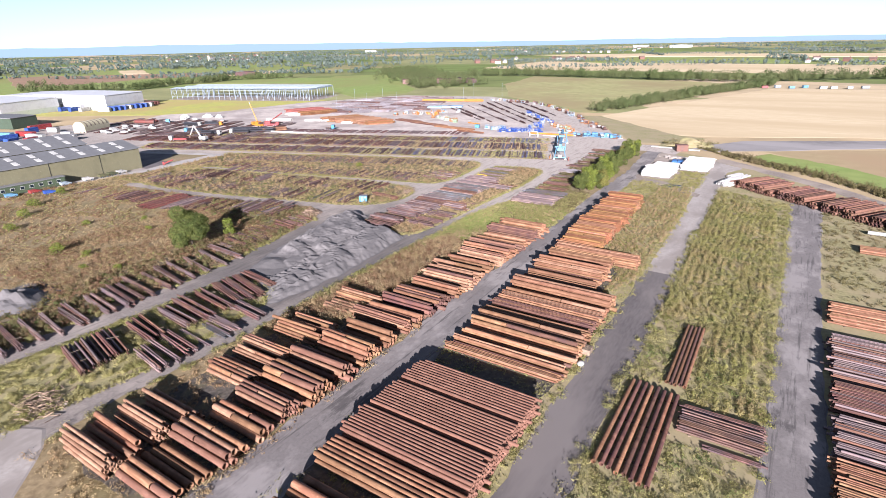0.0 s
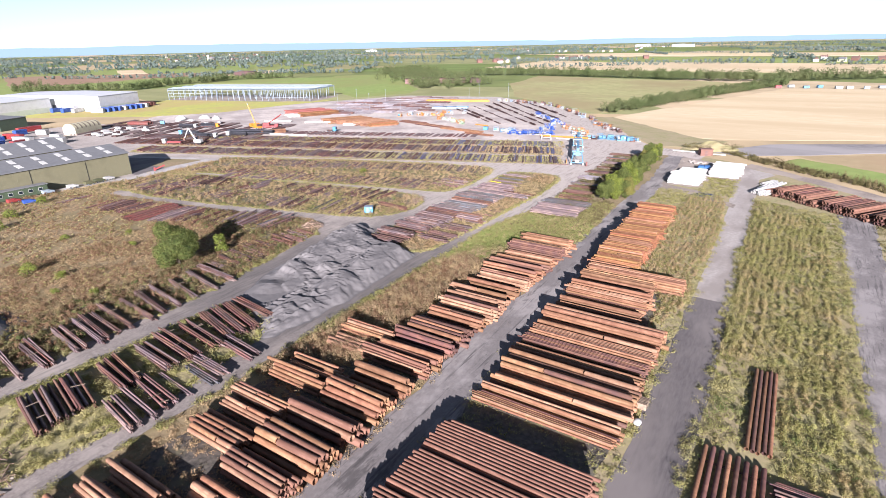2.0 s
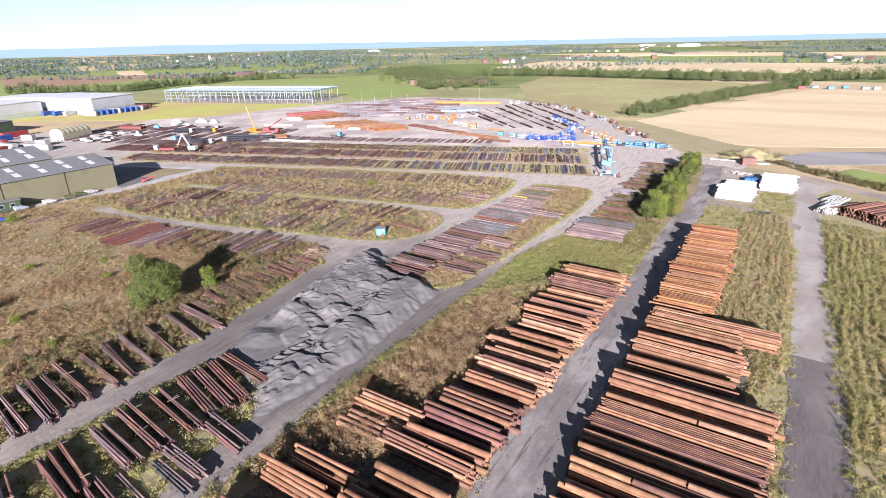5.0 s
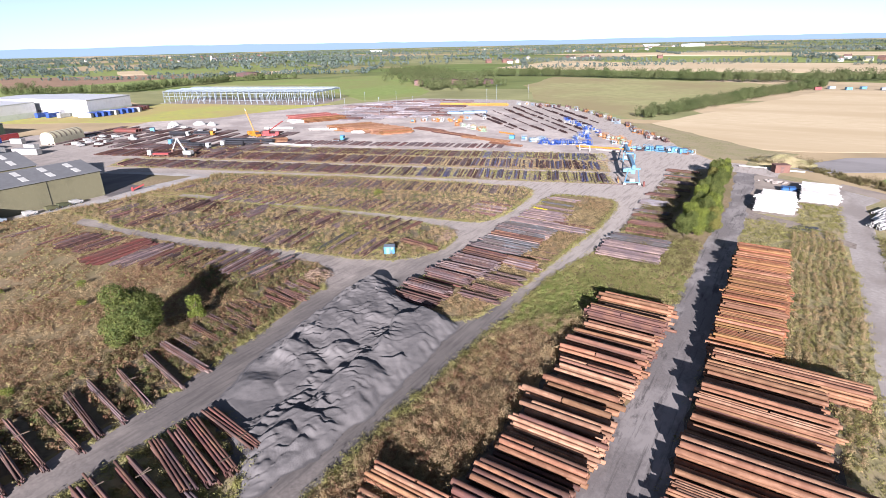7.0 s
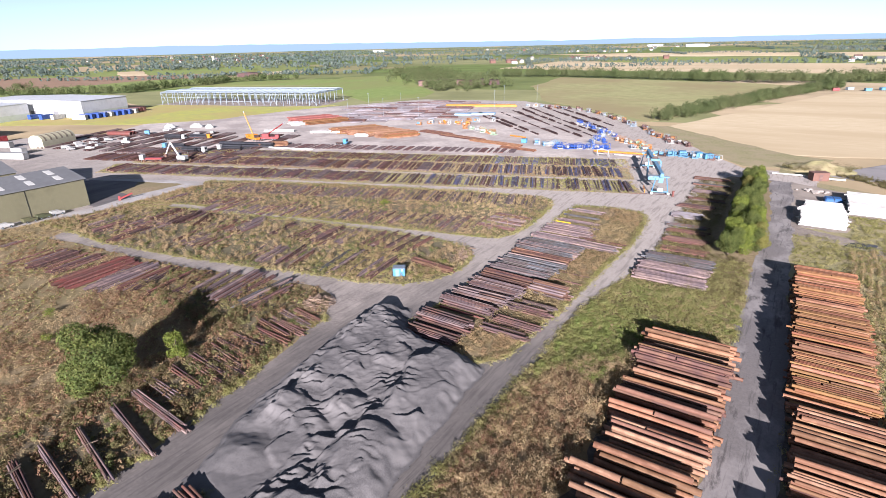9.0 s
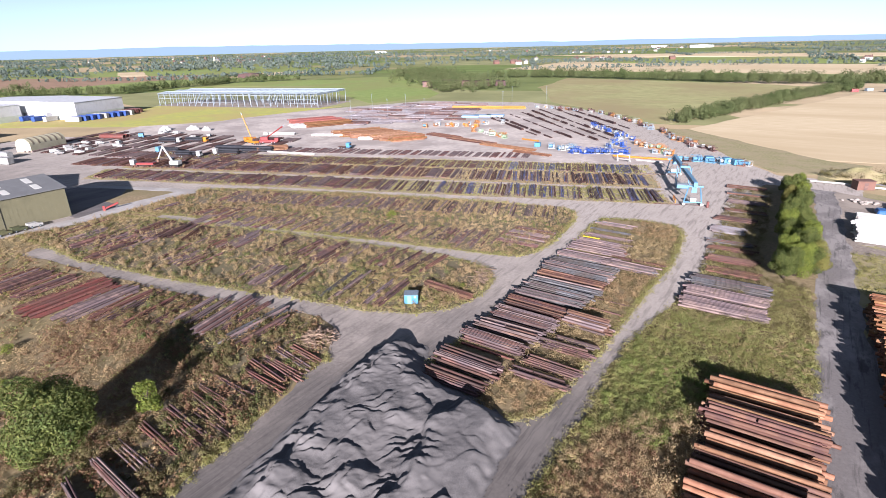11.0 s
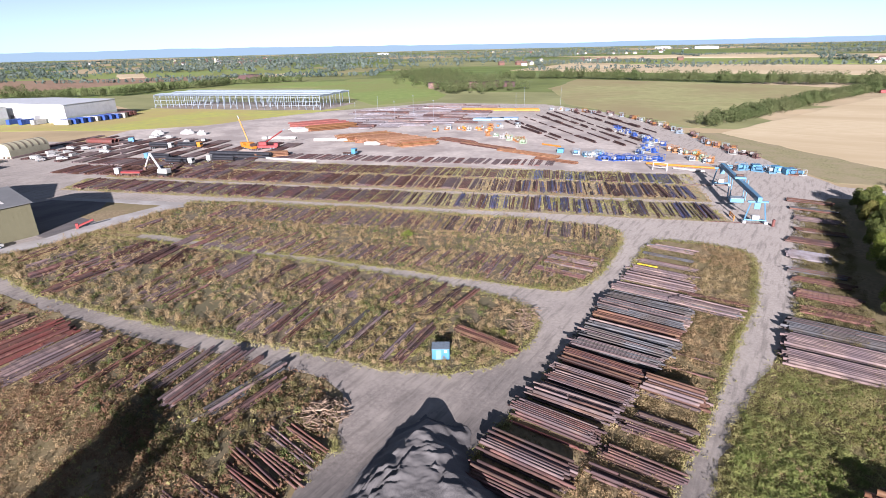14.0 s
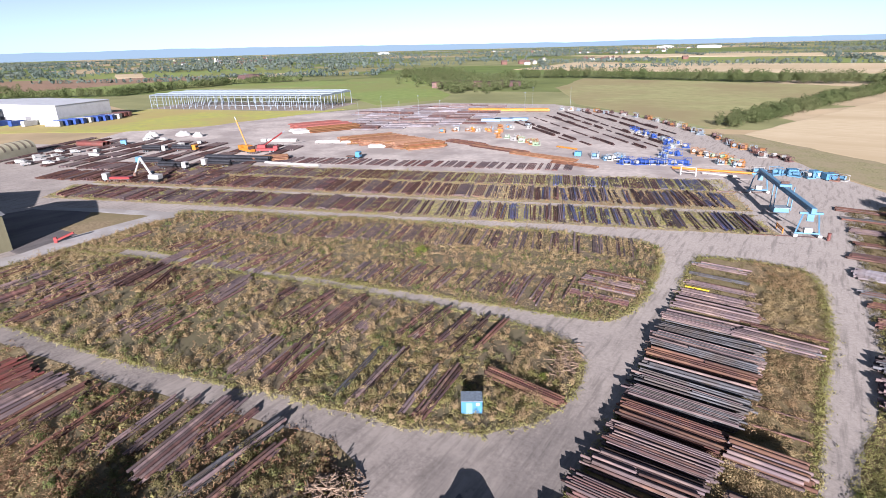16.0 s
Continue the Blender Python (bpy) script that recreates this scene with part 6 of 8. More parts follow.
def hangar(label, m, w, l, eave, ridge, wall_mat, skylights):
    """A hangar, w wide in x from 0 to -w and l long in y from 0 to -l."""
    t = thing("hangar", label, "hangar", m)
    bm = prism(bmesh.new(), [(0, 0), (0, eave), (-w / 2, ridge - 0.15), (-w, eave), (-w, 0)], -l, 0)
    part("wall", bm, wall_mat, t)
    bm = bmesh.new()
    k = 0.0
    while k < l:
        box(bm, 0.0, 0.012, -k - 0.3, -k, 0.1, eave - 0.1)
        k += 0.9
    part("cladding_ribs", bm, wall_mat, t)
    for s in (1, -1):
        bm = bmesh.new()
        x = 0.5 if s > 0 else -w - 0.5
        v = [bm.verts.new(p) for p in ((x, 0.4, eave - 0.12), (x, -l - 0.4, eave - 0.12), (-w / 2, -l - 0.4, ridge), (-w / 2, 0.4, ridge))]
        f = bm.faces.new(v)
        r = bmesh.ops.extrude_face_region(bm, geom=[f])
        bmesh.ops.translate(bm, verts=[q for q in r["geom"] if isinstance(q, bmesh.types.BMVert)], vec=(0, 0, 0.16))
        bmesh.ops.recalc_face_normals(bm, faces=bm.faces[:])
        roof = part("roof", bm, ROOF_GREY, t)
    sl = (ridge - eave) / (w / 2)
    for y in skylights:
        for a, b in ((0.16, 0.44), (0.58, 0.88)):
            bm = bmesh.new()
            xa, xb = -w / 2 * a, -w / 2 * b
            q = [(xa, y, eave + 0.1 - sl * xa), (xa, y - 1.5, eave + 0.1 - sl * xa), (xb, y - 1.5, eave + 0.1 - sl * xb), (xb, y, eave + 0.1 - sl * xb)]
            lo = [bm.verts.new(p) for p in q]
            hi = [bm.verts.new((p[0], p[1], p[2] + 0.12)) for p in q]
            bm.faces.new(hi)
            for i in range(4):
                bm.faces.new((lo[i], lo[(i + 1) % 4], hi[(i + 1) % 4], hi[i]))
            bmesh.ops.recalc_face_normals(bm, faces=bm.faces[:])
            part("skylight", bm, SKYLIGHT, t)
    return t


h1 = hangar("olive-green clad hangar with a grey roof and skylights", pose(-204.8, 106.2, 0), 22, 86, 7.5, 9.5, OLIVE_CLAD, [-4 - 6.6 * k for k in range(12)])
for k in (14.0, 30.0, 46.0):
    part("door_seam", boxes((0.06, 0.1, -k - 0.12, -k, 0.1, 7.2)), RUBBER, h1)
hangar("second olive-green hangar bay with a grey roof", pose(-227.0, 98.6, 0), 26, 80, 8.4, 11.2, OLIVE_CLAD, [-4 - 6.6 * k for k in range(11)])

t = thing("site_office", "long low dark green portable office", "office", pose(-204.0, 78.6, 0))
part("wall", boxes((0, 2.6, -22, 0, 0.3, 2.9), bevel=0.05), paint("dark_green_panel", (0.07, 0.10, 0.055), 0.6), t)
part("roof", boxes((-0.15, 2.8, -22.2, 0.2, 2.9, 3.1)), ROOF_GREY, t)
part("foundation", boxes((0.2, 2.4, -21.5, -0.5, 0, 0.3)), RUBBER, t)
for k in range(8):
    w = part("window", boxes((2.6, 2.66, -2.6 - 2.6 * k, -1.4 - 2.6 * k, 1.3, 2.3)), WHITE_PAINT, t)
    part("pane", boxes((2.66, 2.68, -2.5 - 2.6 * k, -1.5 - 2.6 * k, 1.4, 2.2)), GLASS, w)

# ---- blue cabin ----
t = thing("site_cabin", "small bright blue steel cabin with a worn roof", "cabin", pose(-100.45, 110.9, 0.06, 0, 0, 33))
part("body", boxes((-1.1, 1.1, 0, 1.7, 0.12, 1.62), bevel=0.03), CABIN_BLUE, t)
for k in range(9):
    part("rib", boxes((-1.06 + 0.25 * k, -0.96 + 0.25 * k, -0.03, 0.0, 0.16, 1.56)), CABIN_BLUE, t)
part("roof", boxes((-1.14, 1.14, -0.05, 1.76, 1.62, 1.7), bevel=0.02), ROOF_PATTERN, t, "worn grey-blue cabin roof")
part("door", boxes((-0.6, 0.05, -0.07, -0.03, 0.2, 1.5)), paint("pale_blue_door", (0.24, 0.48, 0.66)), t, "pale blue cabin door")
part("notice", boxes((0.45, 0.8, -0.06, -0.03, 1.15, 1.5)), WHITE_PAINT, t, "white notice plate")
for x in (-1.0, 0.8):
    part("skid", boxes((x, x + 0.2, 0, 1.7, 0, 0.12)), RUBBER, t)

# ---- gantry crane ----
t = thing("gantry_crane", "light blue steel gantry crane with a long box girder", "gantry crane", pose(-73.4, 190.7, 0.05, 0, 0, 19.5))
GL = 33.5
part("girder", boxes((-0.45, 0.45, -1.0, GL + 1.0, 4.9, 6.0), (-0.75, -0.6, -1.0, GL + 1.0, 5.3, 5.4), bevel=0.04), BLUE_PAINT, t)
for y in (0.0, GL):
    for x in (-2.1, 2.1):
        leg = part("leg", rods(0.15, ((x, y, 0.5), (x * 0.6, y, 5.0)), n=4), BLUE_PAINT, t)
        part("bogie", boxes((x - 0.35, x + 0.35, y - 0.7, y + 0.7, 0.12, 0.65), bevel=0.05), paint("bogie_white", (0.6, 0.62, 0.62)), leg)
    part("cross_beam", boxes((-2.0, 2.0, y - 0.2, y + 0.2, 4.6, 5.0), bevel=0.03), BLUE_PAINT, t)
    part("sill_beam", boxes((-2.2, 2.2, y - 0.15, y + 0.15, 0.65, 0.95), bevel=0.03), BLUE_PAINT, t)
    part("brace", boxes((-0.6, 0.6, y - 0.08, y + 0.08, 3.2, 4.6)), BLUE_PAINT, t, "light blue stiffening plate")
    part("control_kiosk", boxes((-0.7, 0.7, y - 0.45, y + 0.45, 0.95, 1.9), bevel=0.05), WHITE_PAINT, t, "white control kiosk")
    part("rail", boxes((-9, 4, y - 0.1, y + 0.1, 0, 0.12)), RUST_DARK, t)
trolley = part("trolley", boxes((-1.2, 1.2, 15.6, 17.4, 5.95, 6.5), bevel=0.08), BLUE_PAINT, t)
for x in (-1.7, 1.7):
    for y in (15.4, 17.6):
        part("hanger", rods(0.13, ((x, y, 6.0), (x, y, 0.9)), n=5), BLUE_PAINT, t)
part("lifting_frame", boxes((-1.5, 1.5, 15.4, 17.6, 0.3, 1.3), bevel=0.06), BLUE_PAINT, t, "light blue lifting unit")
part("platform", boxes((-1.8, 1.8, 15.3, 17.7, 1.3, 1.4)), STEEL_FRAME, t)
part("drum", rods(0.3, ((-0.8, 16.5, 6.7), (0.8, 16.5, 6.7)), n=10), RUST_DARK, t)
t = thing("traffic_post", "short red-brown post on the yard surface", "post", pose(-69.9, 190.4, 0.05))
part("post", rods(0.3, ((0, 0, 0), (0, 0, 1.5)), n=8), RED_STEEL, t)
t = thing("safety_barrier", "yellow steel barrier by the pipe row", "barrier", pose(-78.0, 192.6, 0.05, 0, 0, 110))
for z in (0.5, 1.0):
    part("rail", rods(0.12, ((-2, 0, z), (2, 0, z))), YELLOW_PAINT, t)
part("post", rods(0.12, ((-1.8, 0, 0), (-1.8, 0, 1.1))), YELLOW_PAINT, t)
part("post", rods(0.12, ((1.8, 0, 0), (1.8, 0, 1.1))), YELLOW_PAINT, t)

# ---- heap of old timber ----
t = thing("timber_heap", "untidy heap of pale broken timber", "timber heap", pose(-105.2, 95.2, 0.05))
rt = random.Random(9)
for k in range(180):
    a, q = rt.uniform(0, 6.28), rt.uniform(0, 1) ** 0.6
    x, y = math.cos(a) * q * 2.6, math.sin(a) * q * 3.2
    ob = part("plank", TUBES.setdefault("plank", bm_mesh("plank", boxes((-0.5, 0.5, -0.5, 0.5, -0.5, 0.5)), PALE_WOOD)), None, t)
    ob.matrix_basis = Matrix.LocRotScale((x, y, 0.15 + (1 - q) * rt.uniform(0.2, 1.7)), Euler((rt.uniform(-0.3, 0.3), rt.uniform(-0.4, 0.4), rt.uniform(0, 6.28))), (rt.uniform(0.5, 1.6), 0.09, 0.06))
for k in range(2):
    t = thing("timber_heap", "small heap of pale broken branches", "timber heap", pose(-95.6 - 0.6 * k, 124.2 + 3 * k, 0.05))
    for j in range(46):
        ob = part("plank", TUBES["plank"], None, t)
        ob.matrix_basis = Matrix.LocRotScale((rt.gauss(0, 0.7), rt.gauss(0, 1.0), 0.12 + rt.uniform(0, 0.5)), Euler((0, rt.uniform(-0.3, 0.3), rt.uniform(0, 6.28))), (rt.uniform(0.8, 2.0), 0.12, 0.08))
t = thing("white_sack", "white bulk sack on the road verge", "sack", pose(-20.3, 63.2, 0.06))
bm = bmesh.new()
bmesh.ops.create_icosphere(bm, subdivisions=2, radius=0.5, matrix=Matrix.Diagonal((1, 1.2, 0.7, 1)) @ Matrix.Translation((0, 0, 0.4)))
part("sack", bm, WHITE_PAINT, t, smooth=True)
t = thing("pallet_stack", "rusty brown steel pallet by the stacks", "pallet", pose(-20.6, 66.6, 0.05))
for k in range(6):
    part("slat", boxes((-0.5, 0.6, -0.7 + 0.28 * k, -0.52 + 0.28 * k, 0.1, 0.9)), WOOD, t)
t = thing("brushwood_heap", "grey heap of broken brushwood and stones", "brushwood heap", pose(-74.6, 19.6, 0.05))
for k in range(120):
    ob = part("branch", TUBES["plank"], None, t)
    ob.matrix_basis = Matrix.LocRotScale((rt.gauss(0, 1.6), rt.gauss(0, 1.3), 0.1 + rt.uniform(0, 0.5)), Euler((rt.uniform(-0.3, 0.3), rt.uniform(-0.3, 0.3), rt.uniform(0, 6.28))), (rt.uniform(0.6, 2.6), 0.09, 0.07))
for k in range(16):
    bm = bmesh.new()
    bmesh.ops.create_icosphere(bm, subdivisions=1, radius=rt.uniform(0.15, 0.35), matrix=pose(rt.gauss(0, 1.3), rt.gauss(0, 1.2), rt.uniform(0.05, 0.3)) @ Matrix.Diagonal((1, rt.uniform(0.6, 1.2), rt.uniform(0.4, 0.8), 1)))
    part("stone", bm, GRAVEL, t)
t = thing("slag_mound", "black slag mound at the grass edge", "slag heap", pose(-113, 30.5, 0))
bm = bmesh.new()
bmesh.ops.create_grid(bm, x_segments=30, y_segments=24, size=7)
for v in bm.verts:
    f = max(0, 1 - math.hypot(v.co.x / 7, v.co.y / 5.5))
    v.co.z = 2.4 * f * (1 + 0.5 * noise.noise((v.co.x * 0.6, v.co.y * 0.6, 2))) + 0.06
part("mound", bm, SLAG, t)

# ---- warehouse and steel frame west of the yard ----
def block(name, label, category, m, w, l, h, wall_mat, roof_mat, rise=1.2):
    """A shed that runs w west and l north from its south-east corner."""
    t = thing(name, label, category, m)
    part("wall", boxes((-w, 0, 0, l, 0, h)), wall_mat, t)
    part("roof", prism(bmesh.new(), [(-w - 0.3, h), (0.3, h), (0.3, h + 0.2), (-w / 2, h + rise), (-w - 0.3, h + 0.2)], -0.3, l + 0.3), roof_mat, t)
    return t


def at_row(x, y, z=0.0, turn=0.0):
    return pose(x, y, z, 0, 0, 19.7 + turn)


PALE_ROOF = paint("pale_warehouse_roof", (0.70, 0.72, 0.74), 0.5, 0.95)
PALE_GREEN = paint("pale_green_cladding", (0.55, 0.60, 0.50), 0.6, 0.95)
wh = block("warehouse", "large white warehouse with a pale roof", "warehouse", at_row(-425, 205, 0.1), 95, 37, 10.2, WHITE_CLAD, PALE_ROOF, 1.0)
part("base_band", boxes((-0.02, 0.06, 0.2, 36.8, 0, 3.6)), PALE_GREEN, wh, "pale green lower cladding")
for k in range(5):
    part("loading_door", boxes((-14 - 9 * k, -10 - 9 * k, -0.12, 0.0, 0.2, 4.2)), ROOF_GREY if k % 2 else PALE_GREEN, wh)
wh = block("warehouse", "second white warehouse with a low roof", "warehouse", at_row(-444, 147, 0.1), 90, 44, 9.5, WHITE_CLAD, PALE_ROOF, 1.0)
part("base_band", boxes((-0.02, 0.06, 0.2, 43.8, 0, 3.4)), PALE_GREEN, wh, "pale green lower cladding")
block("shed", "dark green low shed with a flat roof", "shed", at_row(-376, 128, 0.1), 40, 16, 6, paint("dark_green_clad", (0.06, 0.09, 0.06)), ROOF_GREY, 0.6)

t = thing("steel_frame", "unclad pale steel frame of a long building", "steel frame", pose(-459, 277, 0.1, 0, 0, 17.0))
FL, FD, FH = 132.0, 42.0, 8.6
nb = 25
post_mesh = bm_mesh("column", boxes((-0.15, 0.15, -0.15, 0.15, 0, FH)), STEEL_FRAME)
for k in range(nb + 1):
    for y in (0, FD / 3, 2 * FD / 3, FD):
        part("column", post_mesh, None, t, m=pose(FL * k / nb, y, 0))
for k in range(nb + 1):
    x = FL * k / nb
    top = [(FD * q / 6, FH + (0.9 if q % 2 else 0)) for q in range(7)]
    bm = bmesh.new()
    lo = [bm.verts.new((x + s, y, z)) for s in (-0.1, 0.1) for y, z in [(0, FH - 0.6), (FD, FH - 0.6)] + top[::-1]]
    n = len(lo) // 2
    bm.faces.new(lo[:n])
    bm.faces.new(lo[n:][::-1])
    for i in range(n):
        j = (i + 1) % n
        bm.faces.new((lo[j], lo[i], lo[n + i], lo[n + j]))
    bmesh.ops.recalc_face_normals(bm, faces=bm.faces[:])
    part("rafter", bm, STEEL_FRAME, t)
for k in range(22):
    y = FD * k / 21
    q = (y % (FD / 3)) / (FD / 3)
    z = FH + 0.18 + 0.9 * (1 - abs(2 * q - 1))
    part("purlin", boxes((-0.4, FL + 0.4, y - 0.09, y + 0.09, z, z + 0.2)), STEEL_FRAME, t)
for z in (2.6, 5.2, 7.6):
    part("side_rail", boxes((0, FL, -0.3, -0.2, z, z + 0.16)), STEEL_FRAME, t)
for k in (0, 6, 12, 18, 24):
    a, b = FL * k / nb, FL * (k + 1) / nb
    part("cross_brace", rods(0.09, ((a, 0, 0.3), (b, 0, FH)), ((b, 0, 0.3), (a, 0, FH)), n=4), STEEL_FRAME, t)
slab("frame_floor", [(-461, 274), (-330, 314), (-343, 359), (-474, 319)], 0.12, GRAVEL, "bare gravel floor under the steel frame", "ground", 10, 0.5)

# ---- arched shed ----
t = thing("arched_shed", "cream corrugated shed with an arched roof", "shed", at_row(-322.0, 141.5, 0.05, 4))
prof = [(3.6 + 3.6 * -math.cos(math.pi * k / 10) - 7.2, 3.0 + 2.6 * math.sin(math.pi * k / 10)) for k in range(11)]
part("shell", prism(bmesh.new(), [(-7.2, 0)] + prof + [(0, 0)], 0, 18), CREAM_CLAD, t)
for k in range(6):
    part("rib", prism(bmesh.new(), [(x * 1.01 + 0.04, z + 0.06) for x, z in prof] + [(x, z - 0.05) for x, z in prof[::-1]], 1.5 + 2.9 * k, 2.4 + 2.9 * k), paint("rib_dark_%d" % k, (0.24, 0.2, 0.14)), t, "weathered translucent strip")


# ---- vehicles ----
def wheels(t, xs, y, r=0.5, w=0.32):
    for x in xs:
        for s in (-1, 1):
            ob = part("wheel", rods(r, ((x, s * y - w / 2, r), (x, s * y + w / 2, r)), n=12), RUBBER, t)
            part("rim", rods(r * 0.5, ((x, s * y - w / 2 - 0.02, r), (x, s * y + w / 2 + 0.02, r)), n=8), STEEL_FRAME, ob)


def lorry(label, m, cab, load, load_d=1.2, bed=12.5):
    t = thing("lorry", label, "lorry", m @ Matrix.Scale(0.74, 4))
    bm = boxes((0, 2.3, -1.25, 1.25, 0.9, 3.5), bevel=0.18)
    part("cab", bm, cab, t)
    part("windscreen", boxes((2.28, 2.34, -1.1, 1.1, 2.1, 3.1)), GLASS, t)
    part("bumper", boxes((2.2, 2.5, -1.2, 1.2, 0.5, 1.1)), RUBBER, t)
    part("chassis", boxes((-bed, 1.2, -0.5, 0.5, 0.75, 1.05)), RUBBER, t)
    part("trailer_bed", boxes((-bed, -0.4, -1.25, 1.25, 1.05, 1.25)), RUST_DARK, t)
    wheels(t, (1.3, -1.0, -bed + 1.0, -bed + 2.3, -bed + 3.6), 1.05)
    if load:
        for k, (y, z) in enumerate(((-0.62, 0.0), (0.62, 0.0), (0.0, 1.02))):
            ob = pipe(t, -bed / 2 - 0.4, y, 1.25 + load_d / 2 + z, bed - 0.8, load_d, load)
    return t


def van(label, m, mat, l=5.0, h=2.2):
    t = thing("van", label, "van", m @ Matrix.Scale(0.8, 4))
    bm = prism(bmesh.new(), [(-l / 2, 0.4), (l / 2, 0.4), (l / 2, 1.1), (l / 2 - 0.9, 1.25), (l / 2 - 1.5, h), (-l / 2, h)], -0.95, 0.95)
    bmesh.ops.bevel(bm, geom=bm.edges[:], offset=0.08, segments=1, affect="EDGES")
    part("body", bm, mat, t)
    part("side_window", boxes((l / 2 - 2.2, l / 2 - 1.4, -0.97, 0.97, 1.3, h - 0.25)), GLASS, t)
    wheels(t, (-l / 2 + 0.9, l / 2 - 0.9), 0.85, 0.36, 0.22)
    return t


def container(label, m, mat, l=6.1, h=2.6):
    t = thing("container", label, "container", m)
    bm = boxes((-l / 2, l / 2, -1.2, 1.2, 0.1, h))
    k = -l / 2 + 0.2
    while k < l / 2 - 0.2:
        box(bm, k, k + 0.14, -1.24, 1.24, 0.25, h - 0.15)
        k += 0.3
    part("body", bm, mat, t)
    part("door", boxes((l / 2, l / 2 + 0.05, -1.1, -0.03, 0.25, h - 0.15)), mat, t)
    part("door", boxes((l / 2, l / 2 + 0.05, 0.03, 1.1, 0.25, h - 0.15)), mat, t)
    part("base_frame", boxes((-l / 2, l / 2, -1.2, 1.2, 0.0, 0.1)), RUBBER, t)
    return t


def skid(label, m, mat, mat2, l=4.0, seed=0):
    """An open machine skid: frame, posts, tank and box."""
    r = random.Random(seed)
    t = thing("machine_skid", label, "machine", m)
    h = r.uniform(1.1, 2.2)
    part("base", boxes((-l / 2, l / 2, -1.1, 1.1, 0.0, 0.3)), mat, t)
    bm = bmesh.new()
    for x in (-l / 2 + 0.1, l / 2 - 0.1):
        for y in (-1, 1):
            rod(bm, (x, y, 0.3), (x, y, h), 0.055, 4)
    for y in (-1, 1):
        rod(bm, (-l / 2, y, h), (l / 2, y, h), 0.055, 4)
    for x in (-l / 2 + 0.1, l / 2 - 0.1):
        rod(bm, (x, -1, h), (x, 1, h), 0.055, 4)
    part("frame", bm, mat, t)
    part("tank", rods(0.55, ((-l * 0.35, 0.2, 0.95), (l * 0.15, 0.2, 0.95)), n=10), mat2, t)
    part("housing", boxes((l * 0.2, l * 0.42, -0.8, 0.8, 0.3, h * 0.75), bevel=0.06), mat, t)
    return t


for label, x, y, a, cab, load in (
        ("white-cabbed lorry loaded with large black pipes", -246.0, 168.6, 20, WHITE_PAINT, BLACK_COAT), ("blue-cabbed lorry loaded with large black pipes", -268.5, 166.8, 198, BLUE_PAINT, BLACK_COAT),
        ("yellow-cabbed lorry loaded with black pipes", -274.5, 190.5, 20, YELLOW_PAINT, BLACK_COAT), ("white-cabbed lorry loaded with black pipes", -284.5, 184.0, 20, WHITE_PAINT, BLACK_COAT),
        ("white-cabbed lorry with a long load of black pipes", -243.0, 175.4, 200, WHITE_PAINT, BLACK_COAT)):
    lorry(label, pose(x, y, 0.08, 0, 0, a), cab, load)
for k in range(4):
    lay("large black coated pipes in a stack", -248.0 + 4.5 * k, 184.0 + 1.6 * k, 11, 3.6, 20, 1.1, 2, [BLACK_COAT], "black pipe stacks")

# lorry with a folding loader crane
t = lorry("red flatbed lorry with a white folding crane", pose(-250.8, 147.4, 0.05, 0, 0, 207), WHITE_PAINT, None, bed=10.0)
part("bed_load", boxes((-9.8, -0.8, -1.2, 1.2, 1.25, 2.0)), RED_PAINT, t, "red flatbed sides")
t = thing("material_handler", "white material handler with a folded arm", "excavator", pose(-236.5, 153.8, 0.05, 0, 0, 200) @ Matrix.Scale(0.82, 4))
part("undercarriage", boxes((-2.2, 2.2, -1.4, 1.4, 0.1, 1.2), bevel=0.15), RUBBER, t)
part("house", boxes((-2.4, 2.0, -1.4, 1.4, 1.3, 3.0), bevel=0.2), WHITE_PAINT, t)
part("cab", boxes((0.8, 2.4, -1.3, 0.0, 1.4, 4.0), bevel=0.1), GLASS, t)
part("boom", rods(0.42, ((1.0, 0.3, 2.6), (4.6, 0.3, 9.0)), n=6), WHITE_PAINT, t)
part("arm", rods(0.3, ((4.5, 0.3, 9.0), (8.0, 0.3, 3.4)), n=6), WHITE_PAINT, t)
part("grab", boxes((7.5, 8.6, -0.3, 0.9, 2.2, 3.5), bevel=0.15), RUST_DARK, t)

# ---- mobile cranes ----
def crane(label, m, mat, reach, rise, r):
    t = thing("mobile_crane", label, "crane", m @ Matrix.Scale(0.8, 4))
    part("carrier", boxes((-5.5, 5.5, -1.35, 1.35, 0.7, 1.9), bevel=0.12), mat, t)
    part("cab", boxes((4.0, 6.2, -1.3, 1.3, 1.2, 3.0), bevel=0.15), mat, t)
    part("house", boxes((-3.6, 0.4, -1.3, 1.3, 1.9, 3.6), bevel=0.12), mat, t)
    part("counterweight", boxes((-5.0, -3.6, -1.3, 1.3, 1.9, 3.2)), RUST_DARK, t)
    b = part("boom", rods(r, ((-0.5, 0, 3.2), (reach, 0, rise)), n=4), mat, t)
    part("boom_tip", rods(r * 0.65, ((reach * 0.8, 0, 3.2 + (rise - 3.2) * 0.8), (reach * 1.12, 0, 3.2 + (rise - 3.2) * 1.12)), n=4), STEEL_FRAME, b)
    wheels(t, (-4.2, -2.6, 2.4, 3.9), 1.15, 0.6)
    return t


crane("yellow telescopic mobile crane with a raised boom", pose(-253.0, 199.0, 0.08, 0, 0, 170), YELLOW_PAINT, 6.5, 14.5, 0.38)
crane("red mobile crane with a low dark boom", pose(-246.5, 202.6, 0.08, 0, 0, 30), RED_PAINT, 9.0, 9.0, 0.3)

